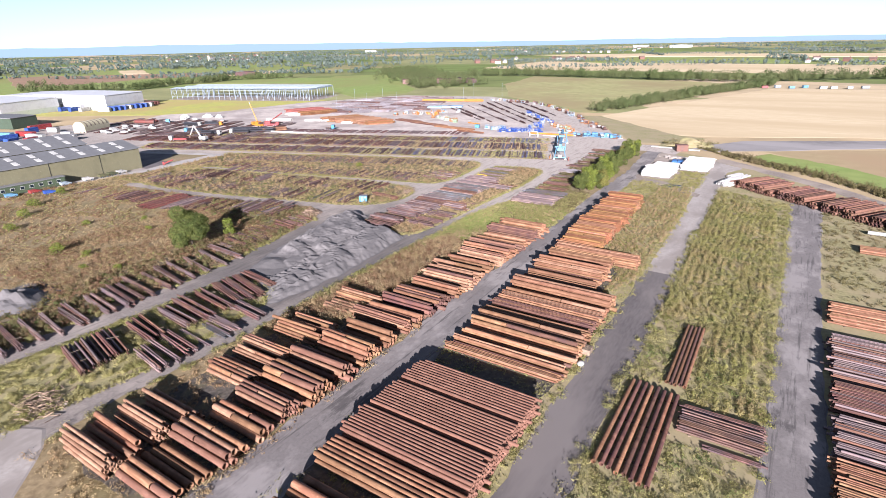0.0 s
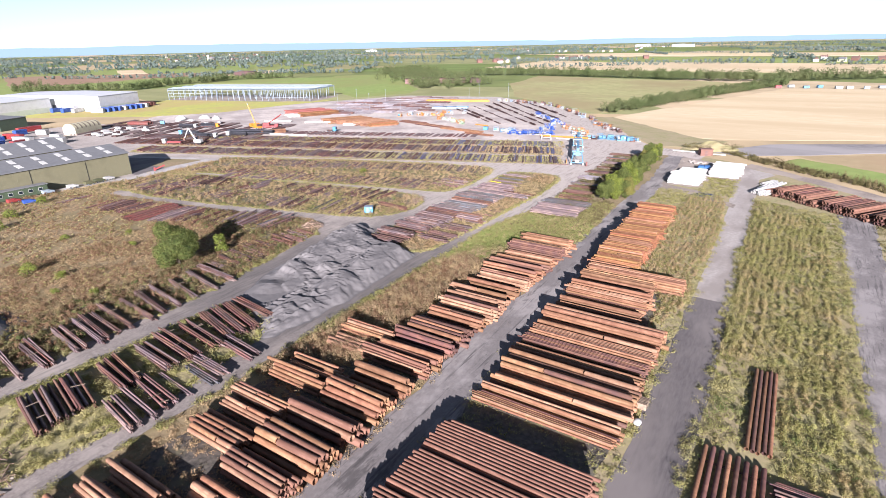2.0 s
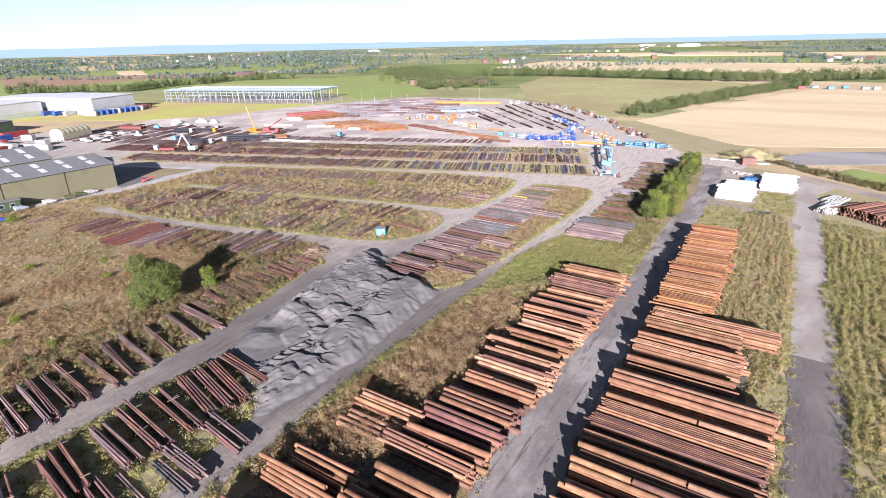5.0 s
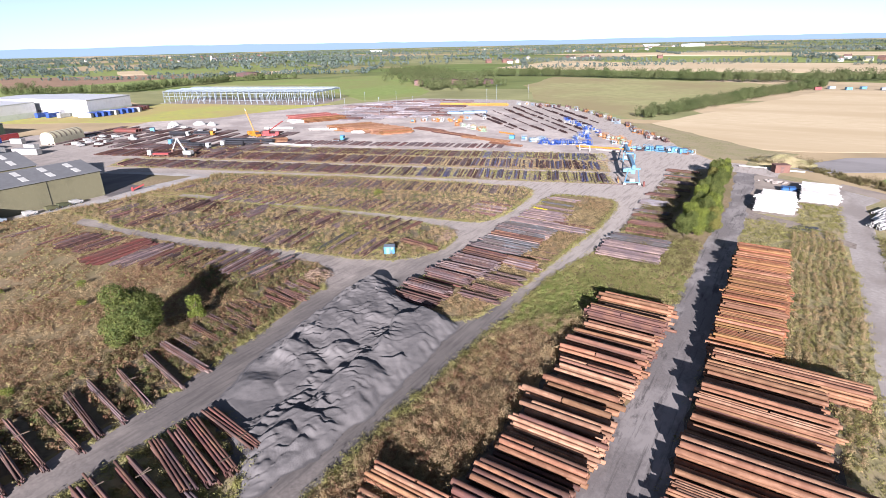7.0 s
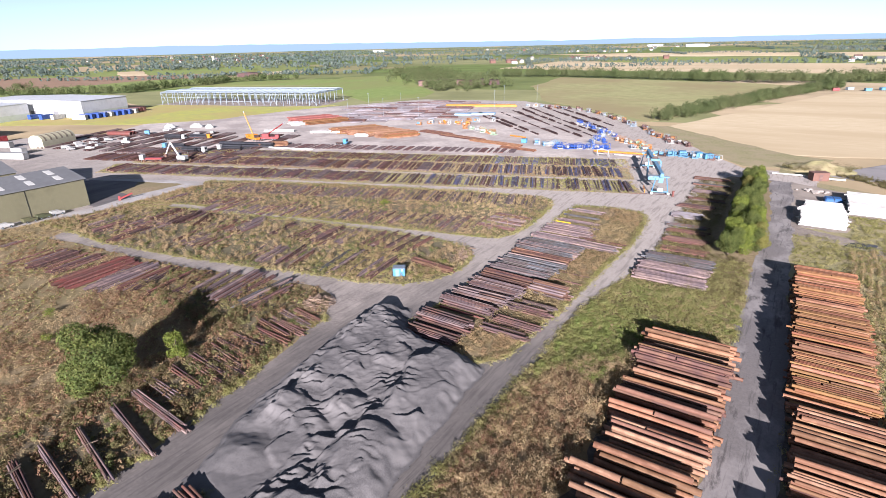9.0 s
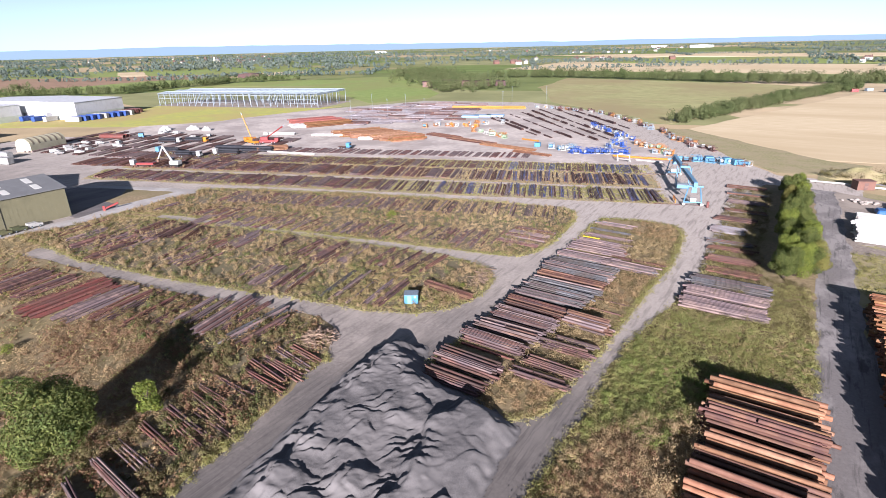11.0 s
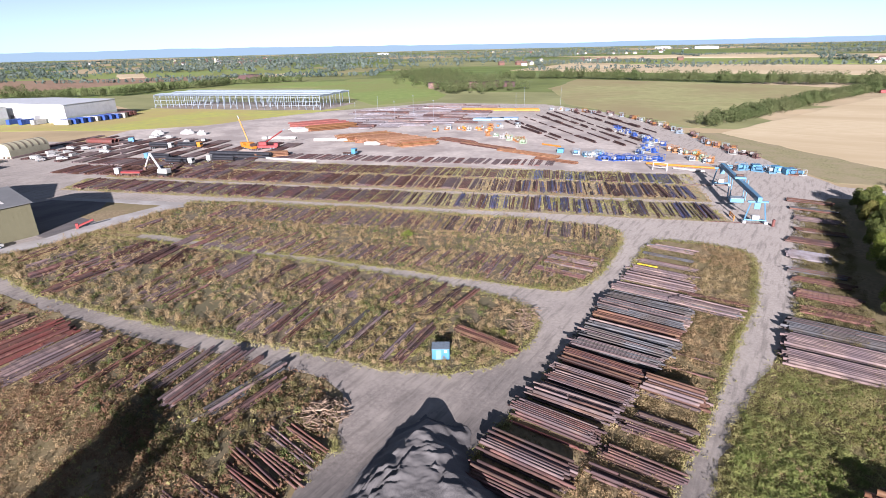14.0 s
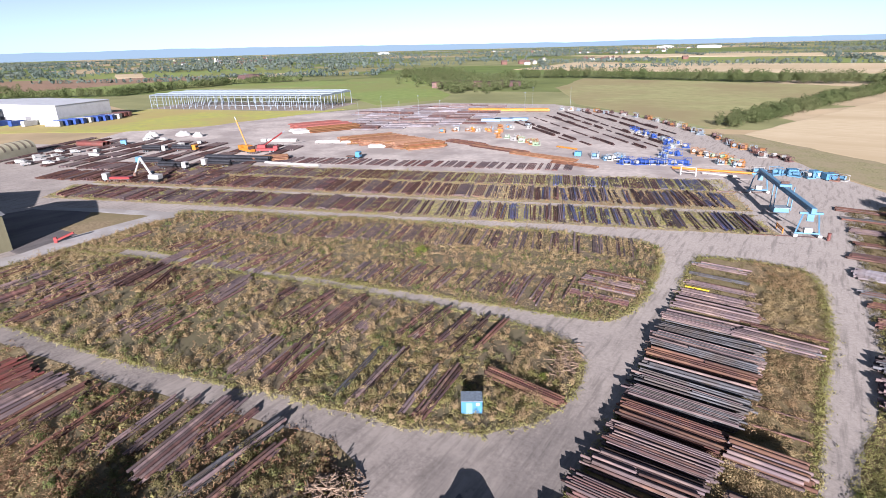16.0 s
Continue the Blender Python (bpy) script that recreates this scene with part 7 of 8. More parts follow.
# ---- stacks and stores of the inner yard ----
YG = "stacks of the inner yard"
for k in range(7):
    lay("bright orange-brown pipes in a long stack", -229.0 + 5.4 * k, 240.0 - 0.6 * k, 22 - 1.2 * k, 5.2, 56, 0.5, 5, [RUST_PALE, RUST_BRIGHT, RUST_PALE, RUST], YG, loose=0.5, swap=0.6, taper=False)
SHEET_RED = paint("faded_red_sheet", (0.33, 0.115, 0.095))
for k in range(3):
    lay("rusty red pipes in a wide stack", -282 + 9 * k, 262 - 3 * k, 24, 9, 62, 0.75, 3, [SHEET_RED if k < 2 else RUST_BRIGHT], YG, loose=0.4)
lay("white-coated pipes under a pale sheet", -272, 246, 12, 11, 60, 0.7, 2, [WHITE_COAT], YG)
for x, y, l, w in ((-233, 232, 8, 5), (-240, 228, 9, 3), (-214, 230, 7, 4), (-262, 222, 16, 3)):
    lay("white-coated pipes in a low stack", x, y, l, w, 25, 0.6, 2, [WHITE_COAT], YG)
lay("long white steel beam on blocks", -218.5, 190.4, 22, 0.9, 13, 0.85, 1, [WHITE_COAT], YG)
lay("orange-brown pipes in a small stack", -232, 193, 12, 5, 50, 0.6, 3, [RUST], YG)
for k in range(5):
    lay("bright orange beams in a long stack", -238 + 7.5 * k, 350 + 2.6 * k, 14, 5, 20, 0.8, 2, [material("orange_beam_%d" % k, [(0.52, 0.23, 0.04), (0.63, 0.29, 0.06)], None, 1.0, rough=0.6, rand=0.15)], YG)
# rows of dark pipes on the pale bank, and the stores behind it
bank, stores = [], {0: [], 1: [], 2: []}
for (xa, ya), (xb, yb) in (((-197, 313), (-152, 272)), ((-200, 322), (-143, 268)), ((-196, 333), (-134, 270)), ((-194, 344), (-124, 270)), ((-192, 353), (-121, 275)), ((-191, 362), (-118, 279)), ((-188, 373), (-117, 290)), ((-176, 371), (-122, 308))):
    l = math.dist((xa, ya), (xb, yb))
    f = 0.0
    while f < l - 6:
        w = random.uniform(5, 14)
        g = (f + w / 2) / l
        bank.append((xa + (xb - xa) * g, ya + (yb - ya) * g, min(w, l - f), random.uniform(1.0, 2.0), math.degrees(math.atan2(yb - ya, xb - xa)), 0.5, random.choice((1, 2))))
        f += w + random.choice((0.3, 0.4, 4.0))
stack_stuff("thin_pipe_rows", "dark brown pipes in thin rows on pale gravel", bank, RUST_DARK)
STORE = [(-254, 258), (-303, 318), (-276, 378), (-224, 372), (-212, 302)]
for q in range(26):
    for k in range(14):
        cx, cy = -318 + 12.0 * k * 0.94 - 2.1 * q, 250 + 12.0 * k * 0.337 + 5.8 * q - 12
        if inside(STORE, np.array([cx]), np.array([cy]))[0] and random.random() > 0.06:
            stores[random.choice((0, 0, 0, 1, 2))].append((cx, cy, 11.4, random.uniform(3.2, 5.4), 20 + random.uniform(-3, 3), 0.6, 1 + (random.random() < 0.3)))
for q in range(6):
    for k in range(13):
        cx, cy = row_xy(148 + 9.0 * k, 32 + 9 * q + 0.8 * k)
        if random.random() > 0.2:
            stores[1 + (k + q) % 2].append((cx, cy, 9.0, random.uniform(3, 7.5), 112, 0.6, 1))
stack_stuff("grey_pipe_stacks", "grey-lavender steel pipes in low stacks", stores[0], PALE_STEEL)
stack_stuff("brown_pipe_stacks", "dark brown steel pipes in low stacks", stores[1], RUST_DARK)
stack_stuff("weathered_pipe_stacks", "weathered mauve-brown steel pipes in low stacks", stores[2], MAUVE)
for x, y, l, w, a in ((-170, 246, 26, 4, -12), (-150, 240, 26, 4, -10), (-136, 232.5, 16, 2.4, -8), (-188, 252, 18, 5, -12)):
    lay("brown steel sections in a long low stack", x, y, l, w, a, 0.4, 2, [RUST, RUST_BROWN], YG, swap=0.5)
for k in range(4):
    lay("yellow steel beam lying on sleepers", -104.5 + 4.4 * k, 241.6 + 0.5 * k, 8, 1.2, 4, 0.7, 1, [YELLOW_PAINT], YG)
lay("white steel beam lying on the ground", -95.5, 237.6, 9, 0.8, -2, 0.6, 1, [WHITE_COAT], YG)
lay("yellow steel beam lying on gravel", -149.0, 258.6, 9, 0.9, -14, 0.6, 1, [YELLOW_PAINT], YG)
DULL_WHITE = paint("dull_white_paint", (0.42, 0.42, 0.40))
COLOURS = ((DEEP_BLUE, "deep blue"), (DULL_WHITE, "white"), (ORANGE_PAINT, "orange"), (YELLOW_PAINT, "yellow"), (GREEN_PAINT, "pale green"), (RUST_DARK, "rusty brown"), (BLUE_PAINT, "light blue"), (STEEL_FRAME, "grey"))
rj = random.Random(12)


def scatter_skids(n, line, spread, picks, l=(1.3, 2.8)):
    for k in range(n):
        f = k / max(1, n - 1) * (len(line) - 1)
        i = min(int(f), len(line) - 2)
        f -= i
        x = line[i][0] + (line[i + 1][0] - line[i][0]) * f + rj.uniform(-spread, spread)
        y = line[i][1] + (line[i + 1][1] - line[i][1]) * f + rj.uniform(-spread, spread)
        mt, nm = COLOURS[rj.choice(picks)]
        mt2, nm2 = COLOURS[rj.choice(picks)]
        skid("%s machine skid with a %s tank" % (nm, nm2), pose(x, y, 0.08, 0, 0, rj.uniform(0, 180)), mt, mt2, rj.uniform(*l), k)


scatter_skids(16, [(-123.5, 241.5), (-107, 248.5)], 0.8, (0, 0, 0, 1), (2.4, 3.8))
scatter_skids(14, [(-113, 254), (-114, 274), (-122, 290)], 3.0, (0, 0, 7, 1))
scatter_skids(9, [(-140, 306), (-127, 296)], 2.0, (0, 0, 1))
scatter_skids(46, [(-195, 371), (-161, 364), (-125, 330), (-98, 290), (-82, 266)], 2.2, (5, 5, 7, 5, 5, 2, 1))
scatter_skids(14, [(-108, 266), (-96, 258), (-92, 252)], 3.2, (2, 3, 4, 1, 7))
scatter_skids(10, [(-132, 246), (-126, 249)], 2.4, (1, 6, 7))
scatter_skids(12, [(-87, 245), (-66, 247)], 1.6, (6, 6, 7, 1, 5), (1.6, 3.2))
scatter_skids(12, [(-180, 272), (-160, 262)], 3.0, (2, 4, 2, 1))
scatter_skids(9, [(-216, 268), (-196, 296), (-182, 300)], 4.5, (1, 2, 6, 7, 1))
scatter_skids(8, [(-204, 282), (-190, 280)], 3.0, (2, 1, 3))
for x, y, mt, lb in ((-78.6, 247.2, CABIN_BLUE, "light blue steel container"), (-73.4, 247.6, CABIN_BLUE, "light blue steel container"), (-70.0, 246.0, CABIN_BLUE, "light blue steel container"), (-140.5, 247.4, CABIN_BLUE, "light blue steel tank container"), (-318, 186, CABIN_BLUE, "light blue steel container")):
    container(lb, pose(x, y, 0.08, 0, 0, rj.uniform(-40, 60)), mt, rj.uniform(2.0, 3.0), rj.uniform(1.4, 2.0))
for k, (x, y) in enumerate(((-206, 318), (-200, 322), (-211, 314))):
    t = thing("tarpaulin", "pale blue tarpaulin over goods", "tarpaulin", pose(x, y, 0.08, 0, 0, 20))
    part("sheet", boxes((-5, 5, -3, 3, 0, 1.1), bevel=0.4), paint("tarpaulin_blue_%d" % k, (0.38, 0.56, 0.78)), t)
t = thing("trestle", "white steel trestle frame", "trestle", pose(-103, 233.6, 0.08))
part("frame", rods(0.12, ((-2, 0, 0), (-2, 0, 2.4)), ((2, 0, 0), (2, 0, 2.4)), ((-2, 0, 2.4), (2, 0, 2.4)), ((-2, 0, 1.0), (2, 0, 1.0)), ((-2, 1.6, 0), (-2, 0, 2.4)), ((2, 1.6, 0), (2, 0, 2.4))), WHITE_PAINT, t)
for k, (x, y) in enumerate(((-262, 272), (-246, 284), (-230, 296), (-276, 306), (-258, 316), (-210, 350), (-222, 386), (-200, 392))):
    t = thing("lamp_mast", "tall thin grey lamp mast", "lamp mast", pose(x, y, 0.08))
    part("mast", rods(0.05, ((0, 0, 0), (0, 0, 11)), n=6), STEEL_FRAME, t)
    part("lamp_head", boxes((-0.4, 0.4, -0.12, 0.12, 10.85, 11.0)), STEEL_FRAME, t)
lorry("pale blue empty flatbed lorry", pose(-206.0, 208.6, 0.08, 0, 0, 15), CABIN_BLUE, None, bed=5.0)

# vehicles, vans and trailers along the west side
for k in range(9):
    container("blue lorry trailer parked by the warehouse", at_row(-419 - 0.5 * k, 209 + 4.2 * k - 9, 0.15, 8), DEEP_BLUE if k % 4 else DULL_WHITE, 9.0, 2.9)
for k in range(6):
    container("blue curtain-sided trailer at the loading doors", at_row(-437 - 8.5 * k, 195 - 3 * k, 0.15, 90), DEEP_BLUE if k % 3 else WHITE_PAINT, 8.0, 2.8)
for k in range(5):
    container("red lorry trailer on the grass edge", at_row(-428 - k, 232 + 3.2 * k, 0.15, 0), RED_STEEL, 8.0, 2.6)
for k, (x, y, mt, nm) in enumerate(((-338, 120, RED_PAINT, "red"), (-352, 128, DEEP_BLUE, "blue"), (-345, 112, BLUE_PAINT, "light blue"), (-332, 108, DEEP_BLUE, "blue"), (-322, 118, DULL_WHITE, "white"), (-362, 136, RED_PAINT, "red"), (-316, 130, DULL_WHITE, "white"), (-312, 112, RED_PAINT, "red"), (-328, 98, BLUE_PAINT, "light blue"), (-350, 100, RED_STEEL, "red"), (-305, 124, DULL_WHITE, "grey-white"), (-318, 106, DEEP_BLUE, "blue"), (-310, 98, DULL_WHITE, "white"), (-300, 106, RED_STEEL, "dull red"), (-341, 134, DULL_WHITE, "white"))):
    container("%s steel container in the store yard" % nm, at_row(x, y, 0.1, rj.uniform(-8, 8) + 90 * (k % 2)), mt, rj.choice((6.1, 12.2)))
for k, (x, y) in enumerate(((-318, 154), (-313, 158), (-309, 151), (-303, 156), (-322, 163), (-316, 166), (-311, 146), (-305, 145), (-299, 150), (-309, 171), (-300, 166), (-292, 196), (-288, 202), (-318, 196), (-312, 200))):
    van("white van parked in the store yard", at_row(x, y, 0.1, rj.uniform(0, 180)), (WHITE_PAINT, DULL_WHITE)[k % 2], rj.uniform(3.8, 5.0), 1.8)
for k, (x, y, w) in enumerate(((-330, 205, 8), (-318, 213, 9), (-308, 214, 6), (-322, 199, 6))):
    t = thing("bag_mound", "white mound of bulk bags", "bulk bags", pose(x, y, 0.08, 0, 0, 30) @ Matrix.Scale(0.8, 4))
    bm = bmesh.new()
    bmesh.ops.create_icosphere(bm, subdivisions=3, radius=1)
    for v in bm.verts:
        v.co = Vector((v.co.x * w / 2, v.co.y * w / 3, max(0, v.co.z) * 2.6 * (1 + 0.4 * noise.noise(v.co * 2))))
    part("cover", bm, WHITE_PAINT, t)
lay("large rusty tank pipes by the store yard", -327, 178, 14, 5, 20, 2.2, 1, [RED_STEEL], YG)
for x, y, mt in ((-207.6, 99.0, DULL_WHITE), (-206.8, 92.4, paint("camouflage_green", (0.12, 0.12, 0.06))), (-206.0, 80.0, STEEL_FRAME), (-203.5, 70.0, RED_PAINT), (-204.5, 64.0, BLUE_PAINT), (-207.2, 95.6, paint("dull_green", (0.09, 0.10, 0.05))), (-198.4, 72.0, DEEP_BLUE), (-206.6, 87.2, WHITE_PAINT)):
    van("parked car or van beside the hangar", pose(x + 5.6, y - 2, 0.1, 0, 0, 90 + rj.uniform(-8, 8)), mt, 4.0, 1.6)
t = thing("traffic_barrier", "red barrier arm by the hangar apron", "barrier", pose(-201.8, 112.8, 0.1, 0, 0, 60))
part("arm", rods(0.25, ((0, 0, 0.4), (3.4, 0, 1.6)), n=6), RED_PAINT, t)
part("post", boxes((-0.3, 0.3, -0.3, 0.3, 0, 1.2)), RED_PAINT, t)

# ---- brick hut, mound and beams beyond the tree belt ----
t = thing("covered_load", "low load under a blue sheet", "tarpaulin", pose(-34.6, 203.6, 0.06, 0, 0, 8))
part("sheet", boxes((-1.9, 1.9, -1.6, 1.6, 0.0, 1.2), bevel=0.3), paint("sheet_blue", (0.05, 0.16, 0.42)), t)
part("strap", boxes((-0.1, 0.1, -1.62, 1.62, 0.0, 1.22), bevel=0.05), RUBBER, t, "dark tie-down strap")
t = thing("brick_hut", "small red-brick hut with a flat roof", "hut", pose(-39.2, 226.2, 0.05, 0, 0, 25))
part("wall", boxes((0, 4.2, 0, 3.0, 0, 2.2)), BRICK, t)
part("roof", boxes((-0.15, 4.35, -0.15, 3.15, 2.2, 2.4)), BRICK, t)
part("door", boxes((1.6, 2.5, -0.05, 0.0, 0, 1.9)), RUST_DARK, t)
lay("long white beam on the ground", -45.5, 231.0, 9.0, 0.7, 2, 0.6, 1, [WHITE_COAT], YG)
lay("white beam beside the brick hut", -33.4, 229.8, 4.0, 0.7, 4, 0.6, 1, [WHITE_COAT], YG)
t = thing("earth_mound", "rough grassy earth mound with bushes", "mound", pose(-38, 243, 0))
bm = bmesh.new()
bmesh.ops.create_grid(bm, x_segments=36, y_segments=26, size=10)
for v in bm.verts:
    f = max(0, 1 - math.hypot(v.co.x / 10, v.co.y / 7))
    v.co.z = 3.0 * f ** 0.8 * (1 + 0.35 * noise.noise((v.co.x * 0.3, v.co.y * 0.3, 5))) + 0.05
part("mound", bm, TURF, t)
weeds("mound_weeds", [(-48, 240), (-44, 236), (-30, 239), (-27, 246), (-36, 250), (-46, 248)], 1200, 0.6, 1.8, WEED_MIX, "brown bushes on an earth mound", 30, z=0.8, spread=0.7)
for k in range(20):
    bm = bmesh.new()
    bmesh.ops.create_icosphere(bm, subdivisions=1, radius=rt.uniform(0.3, 0.7), matrix=Matrix.Diagonal((1, 0.8, 0.6, 1)))
    ob = new("boulder", bm_mesh("boulder", bm, CONCRETE))
    ob.location = (-38.5 + rt.gauss(0, 2.2), 212.5 + rt.gauss(0, 1.0), 0.25)
    tagged(ob, "pale broken concrete lump", "rubble", "rubble by the stacks")
slab("puddle", [(-33.5, 168), (-31, 172), (-27.5, 172), (-29, 168.5)], 0.065, WET, "shallow puddle reflecting the sky", "puddle", 1.0, 0.4)
slab("cross_track", [(-43, 172.5), (-30, 168), (-21, 160), (-21, 163.5), (-30, 173.5), (-42, 178.5)], 0.058, GRAVEL, "gravel cross track", "road", 2, 0.5)
slab("stack_apron", [(-42.5, 178), (-31.9, 177.5), (-31.5, 191.5), (-22.8, 191.5), (-23.4, 213), (-33, 216), (-44.5, 222)], 0.056, GRAVEL, "gravel apron round white pipe stacks", "yard", 2, 0.7)
weeds("apron_grass", [(-31.5, 172), (-22.5, 170), (-22.8, 192), (-31.5, 192)], 2600, 0.1, 0.4, GRASS_PALE, "low grass beside the white stacks", 47, spread=0.4, blades=5, grass=True, category="grass")

# ---- hedges and woods ----
FAR_LEAF = material("leaves_hedge", [(0.10, 0.134, 0.05), (0.155, 0.19, 0.075)], (0.15, 0.172, 0.075), 0.08, 0.02, 0.9, island=0.12, hue=0.01, spec=0.2, thin=0.35)
# trees on the plain: haze is put into their greyed leaf colour
PLAIN_HAZE_LEAF = material("leaves_haze_grey_green", [(0.115, 0.167, 0.144), (0.172, 0.224, 0.19)], (0.178, 0.213, 0.178), 0.02, 0.004, 0.9, island=0.12, spec=0.2, thin=0.35)


# near the horizon the leaf colour is paled further to carry the haze
HAZY_LEAF = material("leaves_haze_pale_green", [(0.20, 0.255, 0.235), (0.265, 0.315, 0.29)], (0.265, 0.30, 0.27), 0.02, 0.004, 0.9, island=0.12, spec=0.2, thin=0.35)


def woods(name, label, spots, h, cards, size, seed, mat=None, category="woodland"):
    """Trees at the given spots, each a tuft of leaf clumps on a stem."""
    mat = mat or FAR_LEAF
    r = np.random.RandomState(seed)
    p = np.asarray(spots, float)
    n = len(p)
    hh = h * r.uniform(0.6, 1.2, n)
    u = r.normal(size=(n, cards, 3))
    u /= np.linalg.norm(u, axis=2)[:, :, None]
    u *= r.uniform(0.55, 1.0, (n, cards, 1))
    c = np.empty((n, cards, 3))
    c[:, :, 0] = p[:, None, 0] + u[:, :, 0] * hh[:, None] * 0.36
    c[:, :, 1] = p[:, None, 1] + u[:, :, 1] * hh[:, None] * 0.36
    c[:, :, 2] = hh[:, None] * (0.52 + 0.46 * u[:, :, 2])
    c = c.reshape(-1, 3)
    m = len(c)
    # clumps face outwards from the crown
    out = u.reshape(-1, 3) + r.normal(0, 0.28, (m, 3))
    a = np.cross(out, r.normal(size=(m, 3)))
    a /= np.linalg.norm(a, axis=1)[:, None]
    b = np.cross(out, a)
    b /= np.linalg.norm(b, axis=1)[:, None]
    s = size * np.repeat(hh, cards)[:, None] * r.uniform(0.6, 1.2, (m, 1))
    V = np.stack([c - a * s, c + b * s * 0.8, c + a * s, c - b * s * 0.8], 1).reshape(-1, 3)
    V[:, 2] = np.maximum(V[:, 2], 0.0)
    k = np.arange(m)[:, None] * 4
    T = np.concatenate([k + [0, 1, 2], k + [0, 2, 3]])
    return tagged(new(name, mesh_np(name, V, T, mat)), label, category, kind="stuff")


def along(pts, step, width, r):
    out = []
    for a, b in zip(pts, pts[1:]):
        n = max(1, int(math.dist(a, b) / step))
        for i in range(n):
            f = (i + r.uniform(0, 1)) / n
            out.append((a[0] + (b[0] - a[0]) * f + r.uniform(-width, width), a[1] + (b[1] - a[1]) * f + r.uniform(-width, width)))
    return out


rw = np.random.RandomState(77)
woods("tree_belt", "dense green belt of young trees beside the wheat field", along([(-106, 336), (-76, 436), (-32, 570), (-30, 640)], 0.62, 6.0, rw), 6.6, 150, 0.05, 1)
woods("hedge_trees", "dark green hedgerow trees behind the pasture", along([(-372, 640), (-290, 655), (-174, 634), (-88, 612), (-40, 620), (60, 690), (300, 800)], 1.3, 8, rw), 11, 120, 0.05, 2)
woods("wood", "dark green wood behind the storage yard", [(-300 - 240 * f + rw.normal(0, 16), 440 + 240 * f + rw.uniform(-12, 70)) for f in rw.uniform(0, 1, 520)], 9, 110, 0.06, 3)
woods("hedge_trees", "dark green hedge west of the steel frame", along([(-705, 255), (-640, 302), (-606, 326), (-634, 388), (-626, 434), (-643, 466), (-593, 530)], 1.4, 7, rw) + [(-804 + rw.normal(0, 6), 312 + rw.normal(0, 6)) for k in range(9)], 9, 100, 0.06, 4)
spots = []
for k in range(100):
    d = 900 + 3200 * rw.uniform(0, 1) ** 1.2
    az = radians(33 + rw.uniform(-46, 46))
    x, y = -math.sin(az) * d, math.cos(az) * d
    a = radians(24) + (math.pi / 2 if rw.uniform() < 0.35 else 0) + rw.uniform(-0.15, 0.15)
    l = rw.uniform(80, 330)
    spots += along([(x - math.cos(a) * l / 2, y - math.sin(a) * l / 2), (x + math.cos(a) * l / 2, y + math.sin(a) * l / 2)], 4.5, 4, rw)
woods("hedgerows", "hazy green hedgerows across the farmland", spots, 7, 12, 0.22, 5, PLAIN_HAZE_LEAF)
# woods are thickest to the west
spots = []
for k in range(66):
    west = k < 40
    az = radians(rw.uniform(44, 80) if west else rw.uniform(-8, 44))
    d = rw.uniform(1250, 3200) if west else rw.uniform(1250, 3600)
    x, y = -math.sin(az) * d, math.cos(az) * d
    w = rw.uniform(18, 55) * (0.6 + d / 2600)
    c, s = math.cos(az), math.sin(az)
    for j in range(int(34 * (0.5 + d / 3000))):
        u, v = rw.normal(0, w * 2.0), rw.normal(0, w * 0.5)
        spots.append((x + u * c - v * s, y + u * s + v * c))
# a wide wooded belt to the west
for k in range(34):
    az, d = radians(rw.uniform(40, 84)), 1150 + 1700 * rw.uniform(0, 1)
    x, y = -math.sin(az) * d, math.cos(az) * d
    for j in range(34):
        u, v = rw.normal(0, 110), rw.normal(0, 14)
        spots.append((x + u * math.cos(az) - v * math.sin(az), y + u * math.sin(az) + v * math.cos(az)))
woods("wood", "scattered hazy grey-green woods on the plain", spots, 11, 12, 0.22, 6, PLAIN_HAZE_LEAF)
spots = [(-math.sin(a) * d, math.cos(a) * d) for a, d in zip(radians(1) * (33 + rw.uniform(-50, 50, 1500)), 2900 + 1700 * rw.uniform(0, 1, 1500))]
woods("wood", "continuous hazy grey-green woods near the horizon", spots, 7, 8, 0.25, 7, HAZY_LEAF)

# ---- houses far away ----
def house(label, m, wall_mat, roof_mat, w=7.0, l=10.0):
    t = thing("house", label, "house", m, "houses on the plain")
    part("wall", boxes((-w / 2, w / 2, -l / 2, l / 2, 0, 4.4)), wall_mat, t)
    part("roof", prism(bmesh.new(), [(-w / 2 - 0.4, 4.4), (w / 2 + 0.4, 4.4), (0, 7.4)], -l / 2 - 0.3, l / 2 + 0.3), roof_mat, t)
    part("chimney", boxes((-0.5, 0.5, -l / 2 + 0.6, -l / 2 + 1.5, 6.2, 8.4)), BRICK, t)
    return t


protos = [house("distant red-brick house with a tiled roof", pose(-420, 1215, 0), BRICK, TILE_RED), house("distant white-walled house with a tiled roof", pose(-1480, 1120, 0, 0, 0, 70), WHITE_CLAD, TILE_RED), house("distant cream house with a grey roof", pose(-520, 1030, 0, 0, 0, 40), CREAM_CLAD, ROOF_GREY)]
rh = random.Random(31)
for cx, cy, n, sp in ((-1560, 1160, 22, 110), (-1900, 1500, 12, 200), (-2400, 1500, 14, 260), (-545, 1020, 4, 30), (-440, 1190, 8, 60), (-10, 1110, 5, 50), (-1000, 2300, 12, 260), (-700, 1900, 6, 160)):
    for k in range(n):
        copy_thing(rh.choice(protos), pose(cx + rh.gauss(0, sp), cy + rh.gauss(0, sp * 0.6), 0, 0, 0, rh.uniform(0, 180)))
t = thing("church", "distant stone church with a square tower", "church", pose(-1555, 1082, 0, 0, 0, 30))
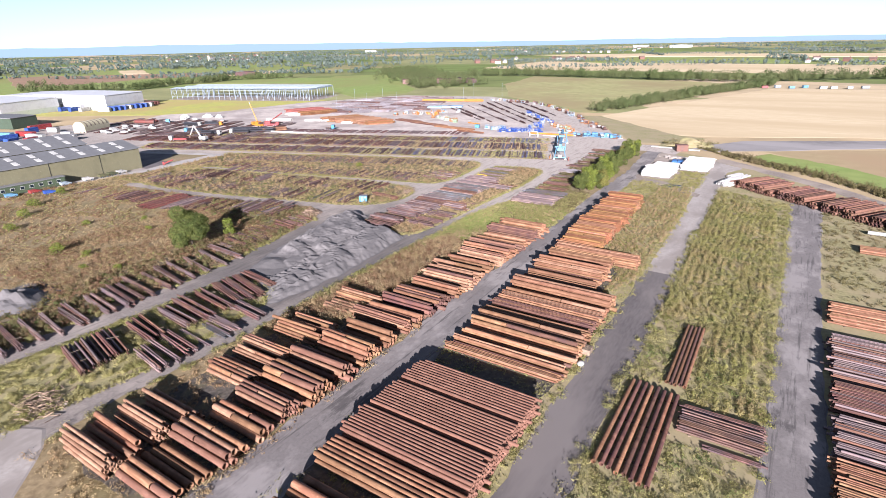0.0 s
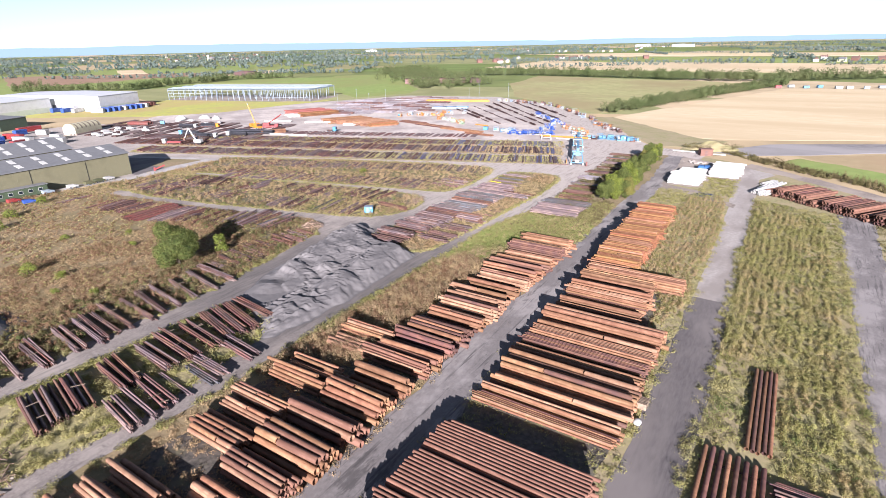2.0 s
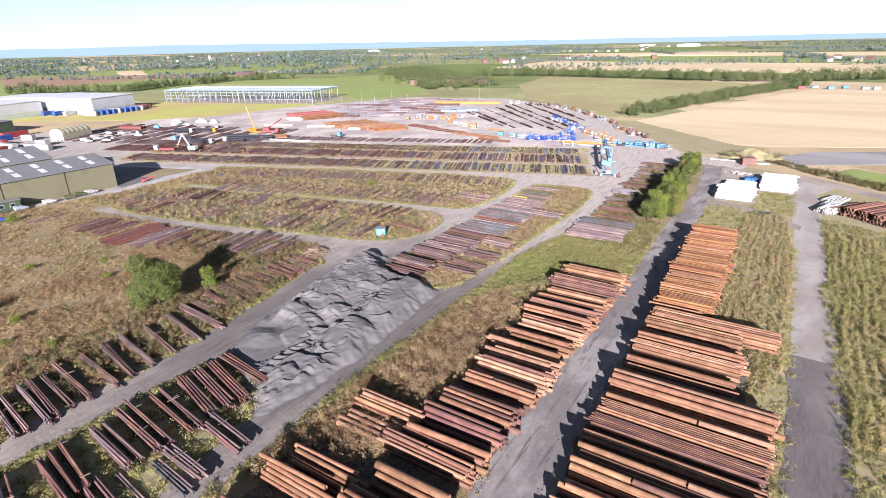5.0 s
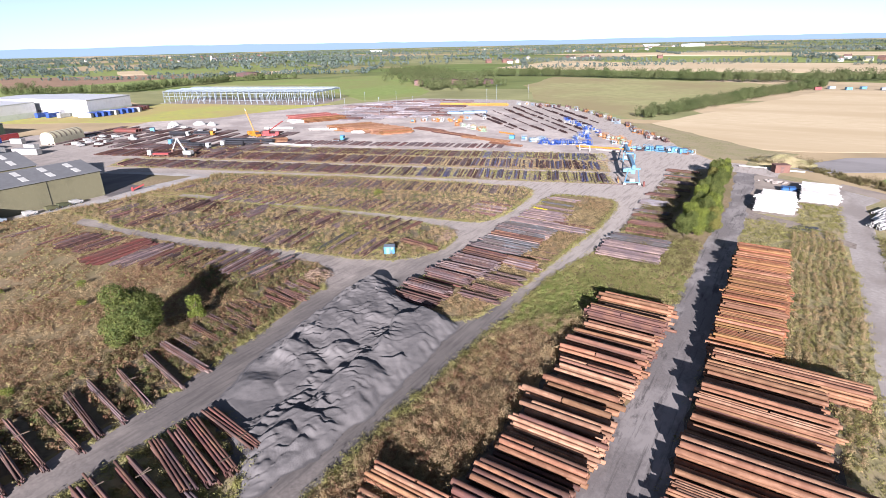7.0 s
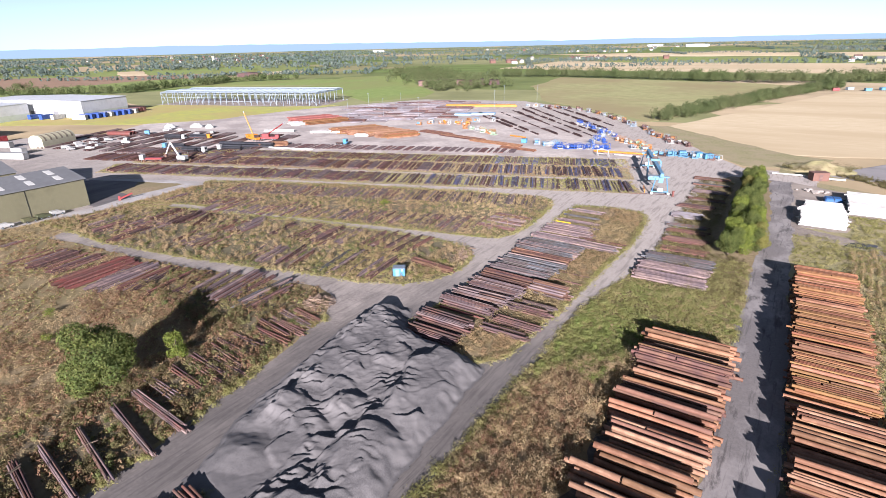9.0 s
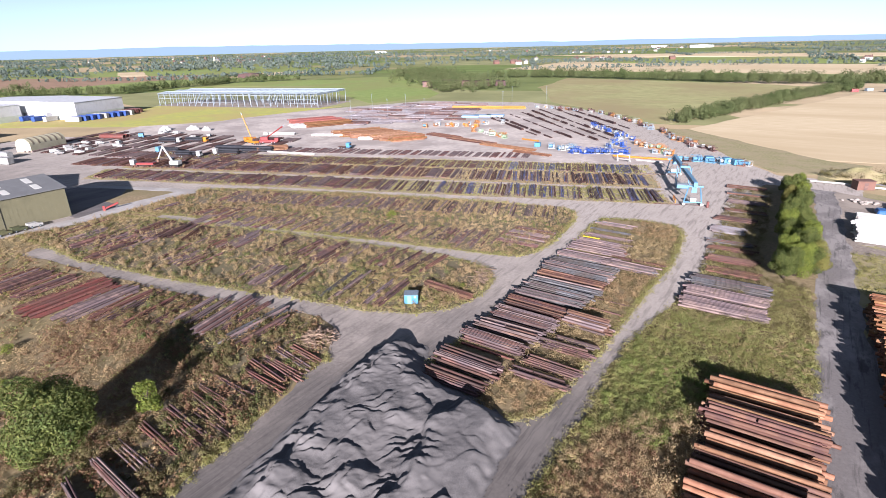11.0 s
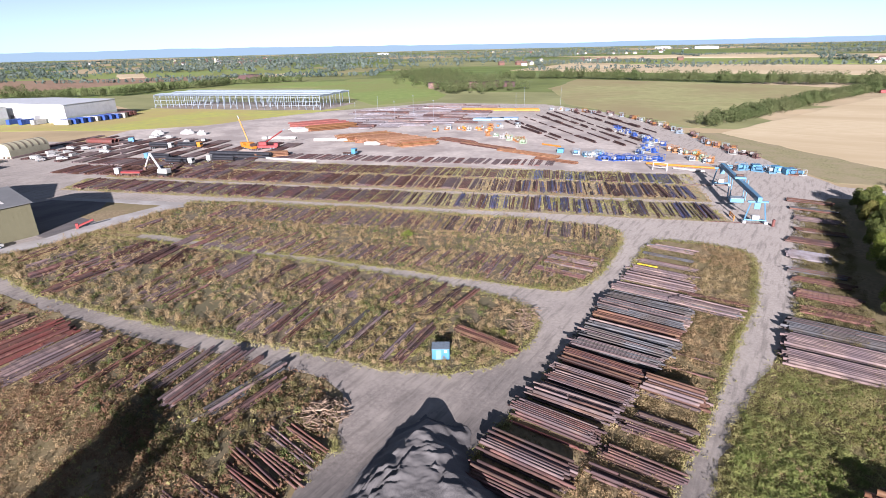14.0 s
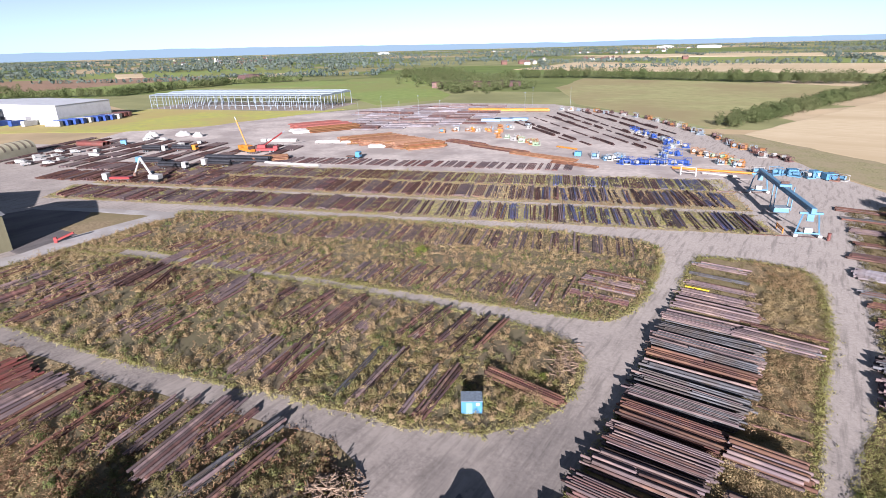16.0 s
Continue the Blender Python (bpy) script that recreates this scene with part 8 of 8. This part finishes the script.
part("tower", boxes((-3, 3, -3, 3, 0, 17)), CREAM_CLAD, t)
part("nave", boxes((3, 20, -4, 4, 0, 7)), CREAM_CLAD, t)
part("roof", prism(bmesh.new(), [(-4.4, 7), (4.4, 7), (0, 11)], -20, -3), ROOF_GREY, t, m=pose(0, 0, 0, 0, 0, 90))
for k in range(8):
    container("small painted store beyond the wheat field", pose(-32 + 10 * k + rh.uniform(-3, 3), 549 + 2 * k + rh.uniform(-6, 6), 0.1, 0, 0, rh.uniform(0, 40)), rh.choice((WHITE_PAINT, BLUE_PAINT, STEEL_FRAME, RED_PAINT)), rh.uniform(3, 5.5), 2.0)
for x, y, w, l, h in ((-330, 512, 46, 14, 4.5), (-300, 528, 34, 12, 4), (-700, 560, 30, 12, 5)):
    b = block("farm_shed", "low dark-roofed farm shed", "shed", pose(x, y, 0.1, 0, 0, 32), w, l, h, RUST_DARK, RUST_DARK, 1.5)
for x, y, w, l, h in ((-665, 2830, 70, 20, 8), (-440, 2640, 90, 20, 9), (-1900, 2300, 60, 20, 8)):
    block("industrial_building", "long pale industrial building on the horizon", "building", pose(x, y, 0.1, 0, 0, 20), w, l, h, WHITE_CLAD, PALE_ROOF, 2)

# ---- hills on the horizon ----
# the strip glows by itself, with the blue of haze in its colour
m = bpy.data.materials.new("haze_blue_hills")
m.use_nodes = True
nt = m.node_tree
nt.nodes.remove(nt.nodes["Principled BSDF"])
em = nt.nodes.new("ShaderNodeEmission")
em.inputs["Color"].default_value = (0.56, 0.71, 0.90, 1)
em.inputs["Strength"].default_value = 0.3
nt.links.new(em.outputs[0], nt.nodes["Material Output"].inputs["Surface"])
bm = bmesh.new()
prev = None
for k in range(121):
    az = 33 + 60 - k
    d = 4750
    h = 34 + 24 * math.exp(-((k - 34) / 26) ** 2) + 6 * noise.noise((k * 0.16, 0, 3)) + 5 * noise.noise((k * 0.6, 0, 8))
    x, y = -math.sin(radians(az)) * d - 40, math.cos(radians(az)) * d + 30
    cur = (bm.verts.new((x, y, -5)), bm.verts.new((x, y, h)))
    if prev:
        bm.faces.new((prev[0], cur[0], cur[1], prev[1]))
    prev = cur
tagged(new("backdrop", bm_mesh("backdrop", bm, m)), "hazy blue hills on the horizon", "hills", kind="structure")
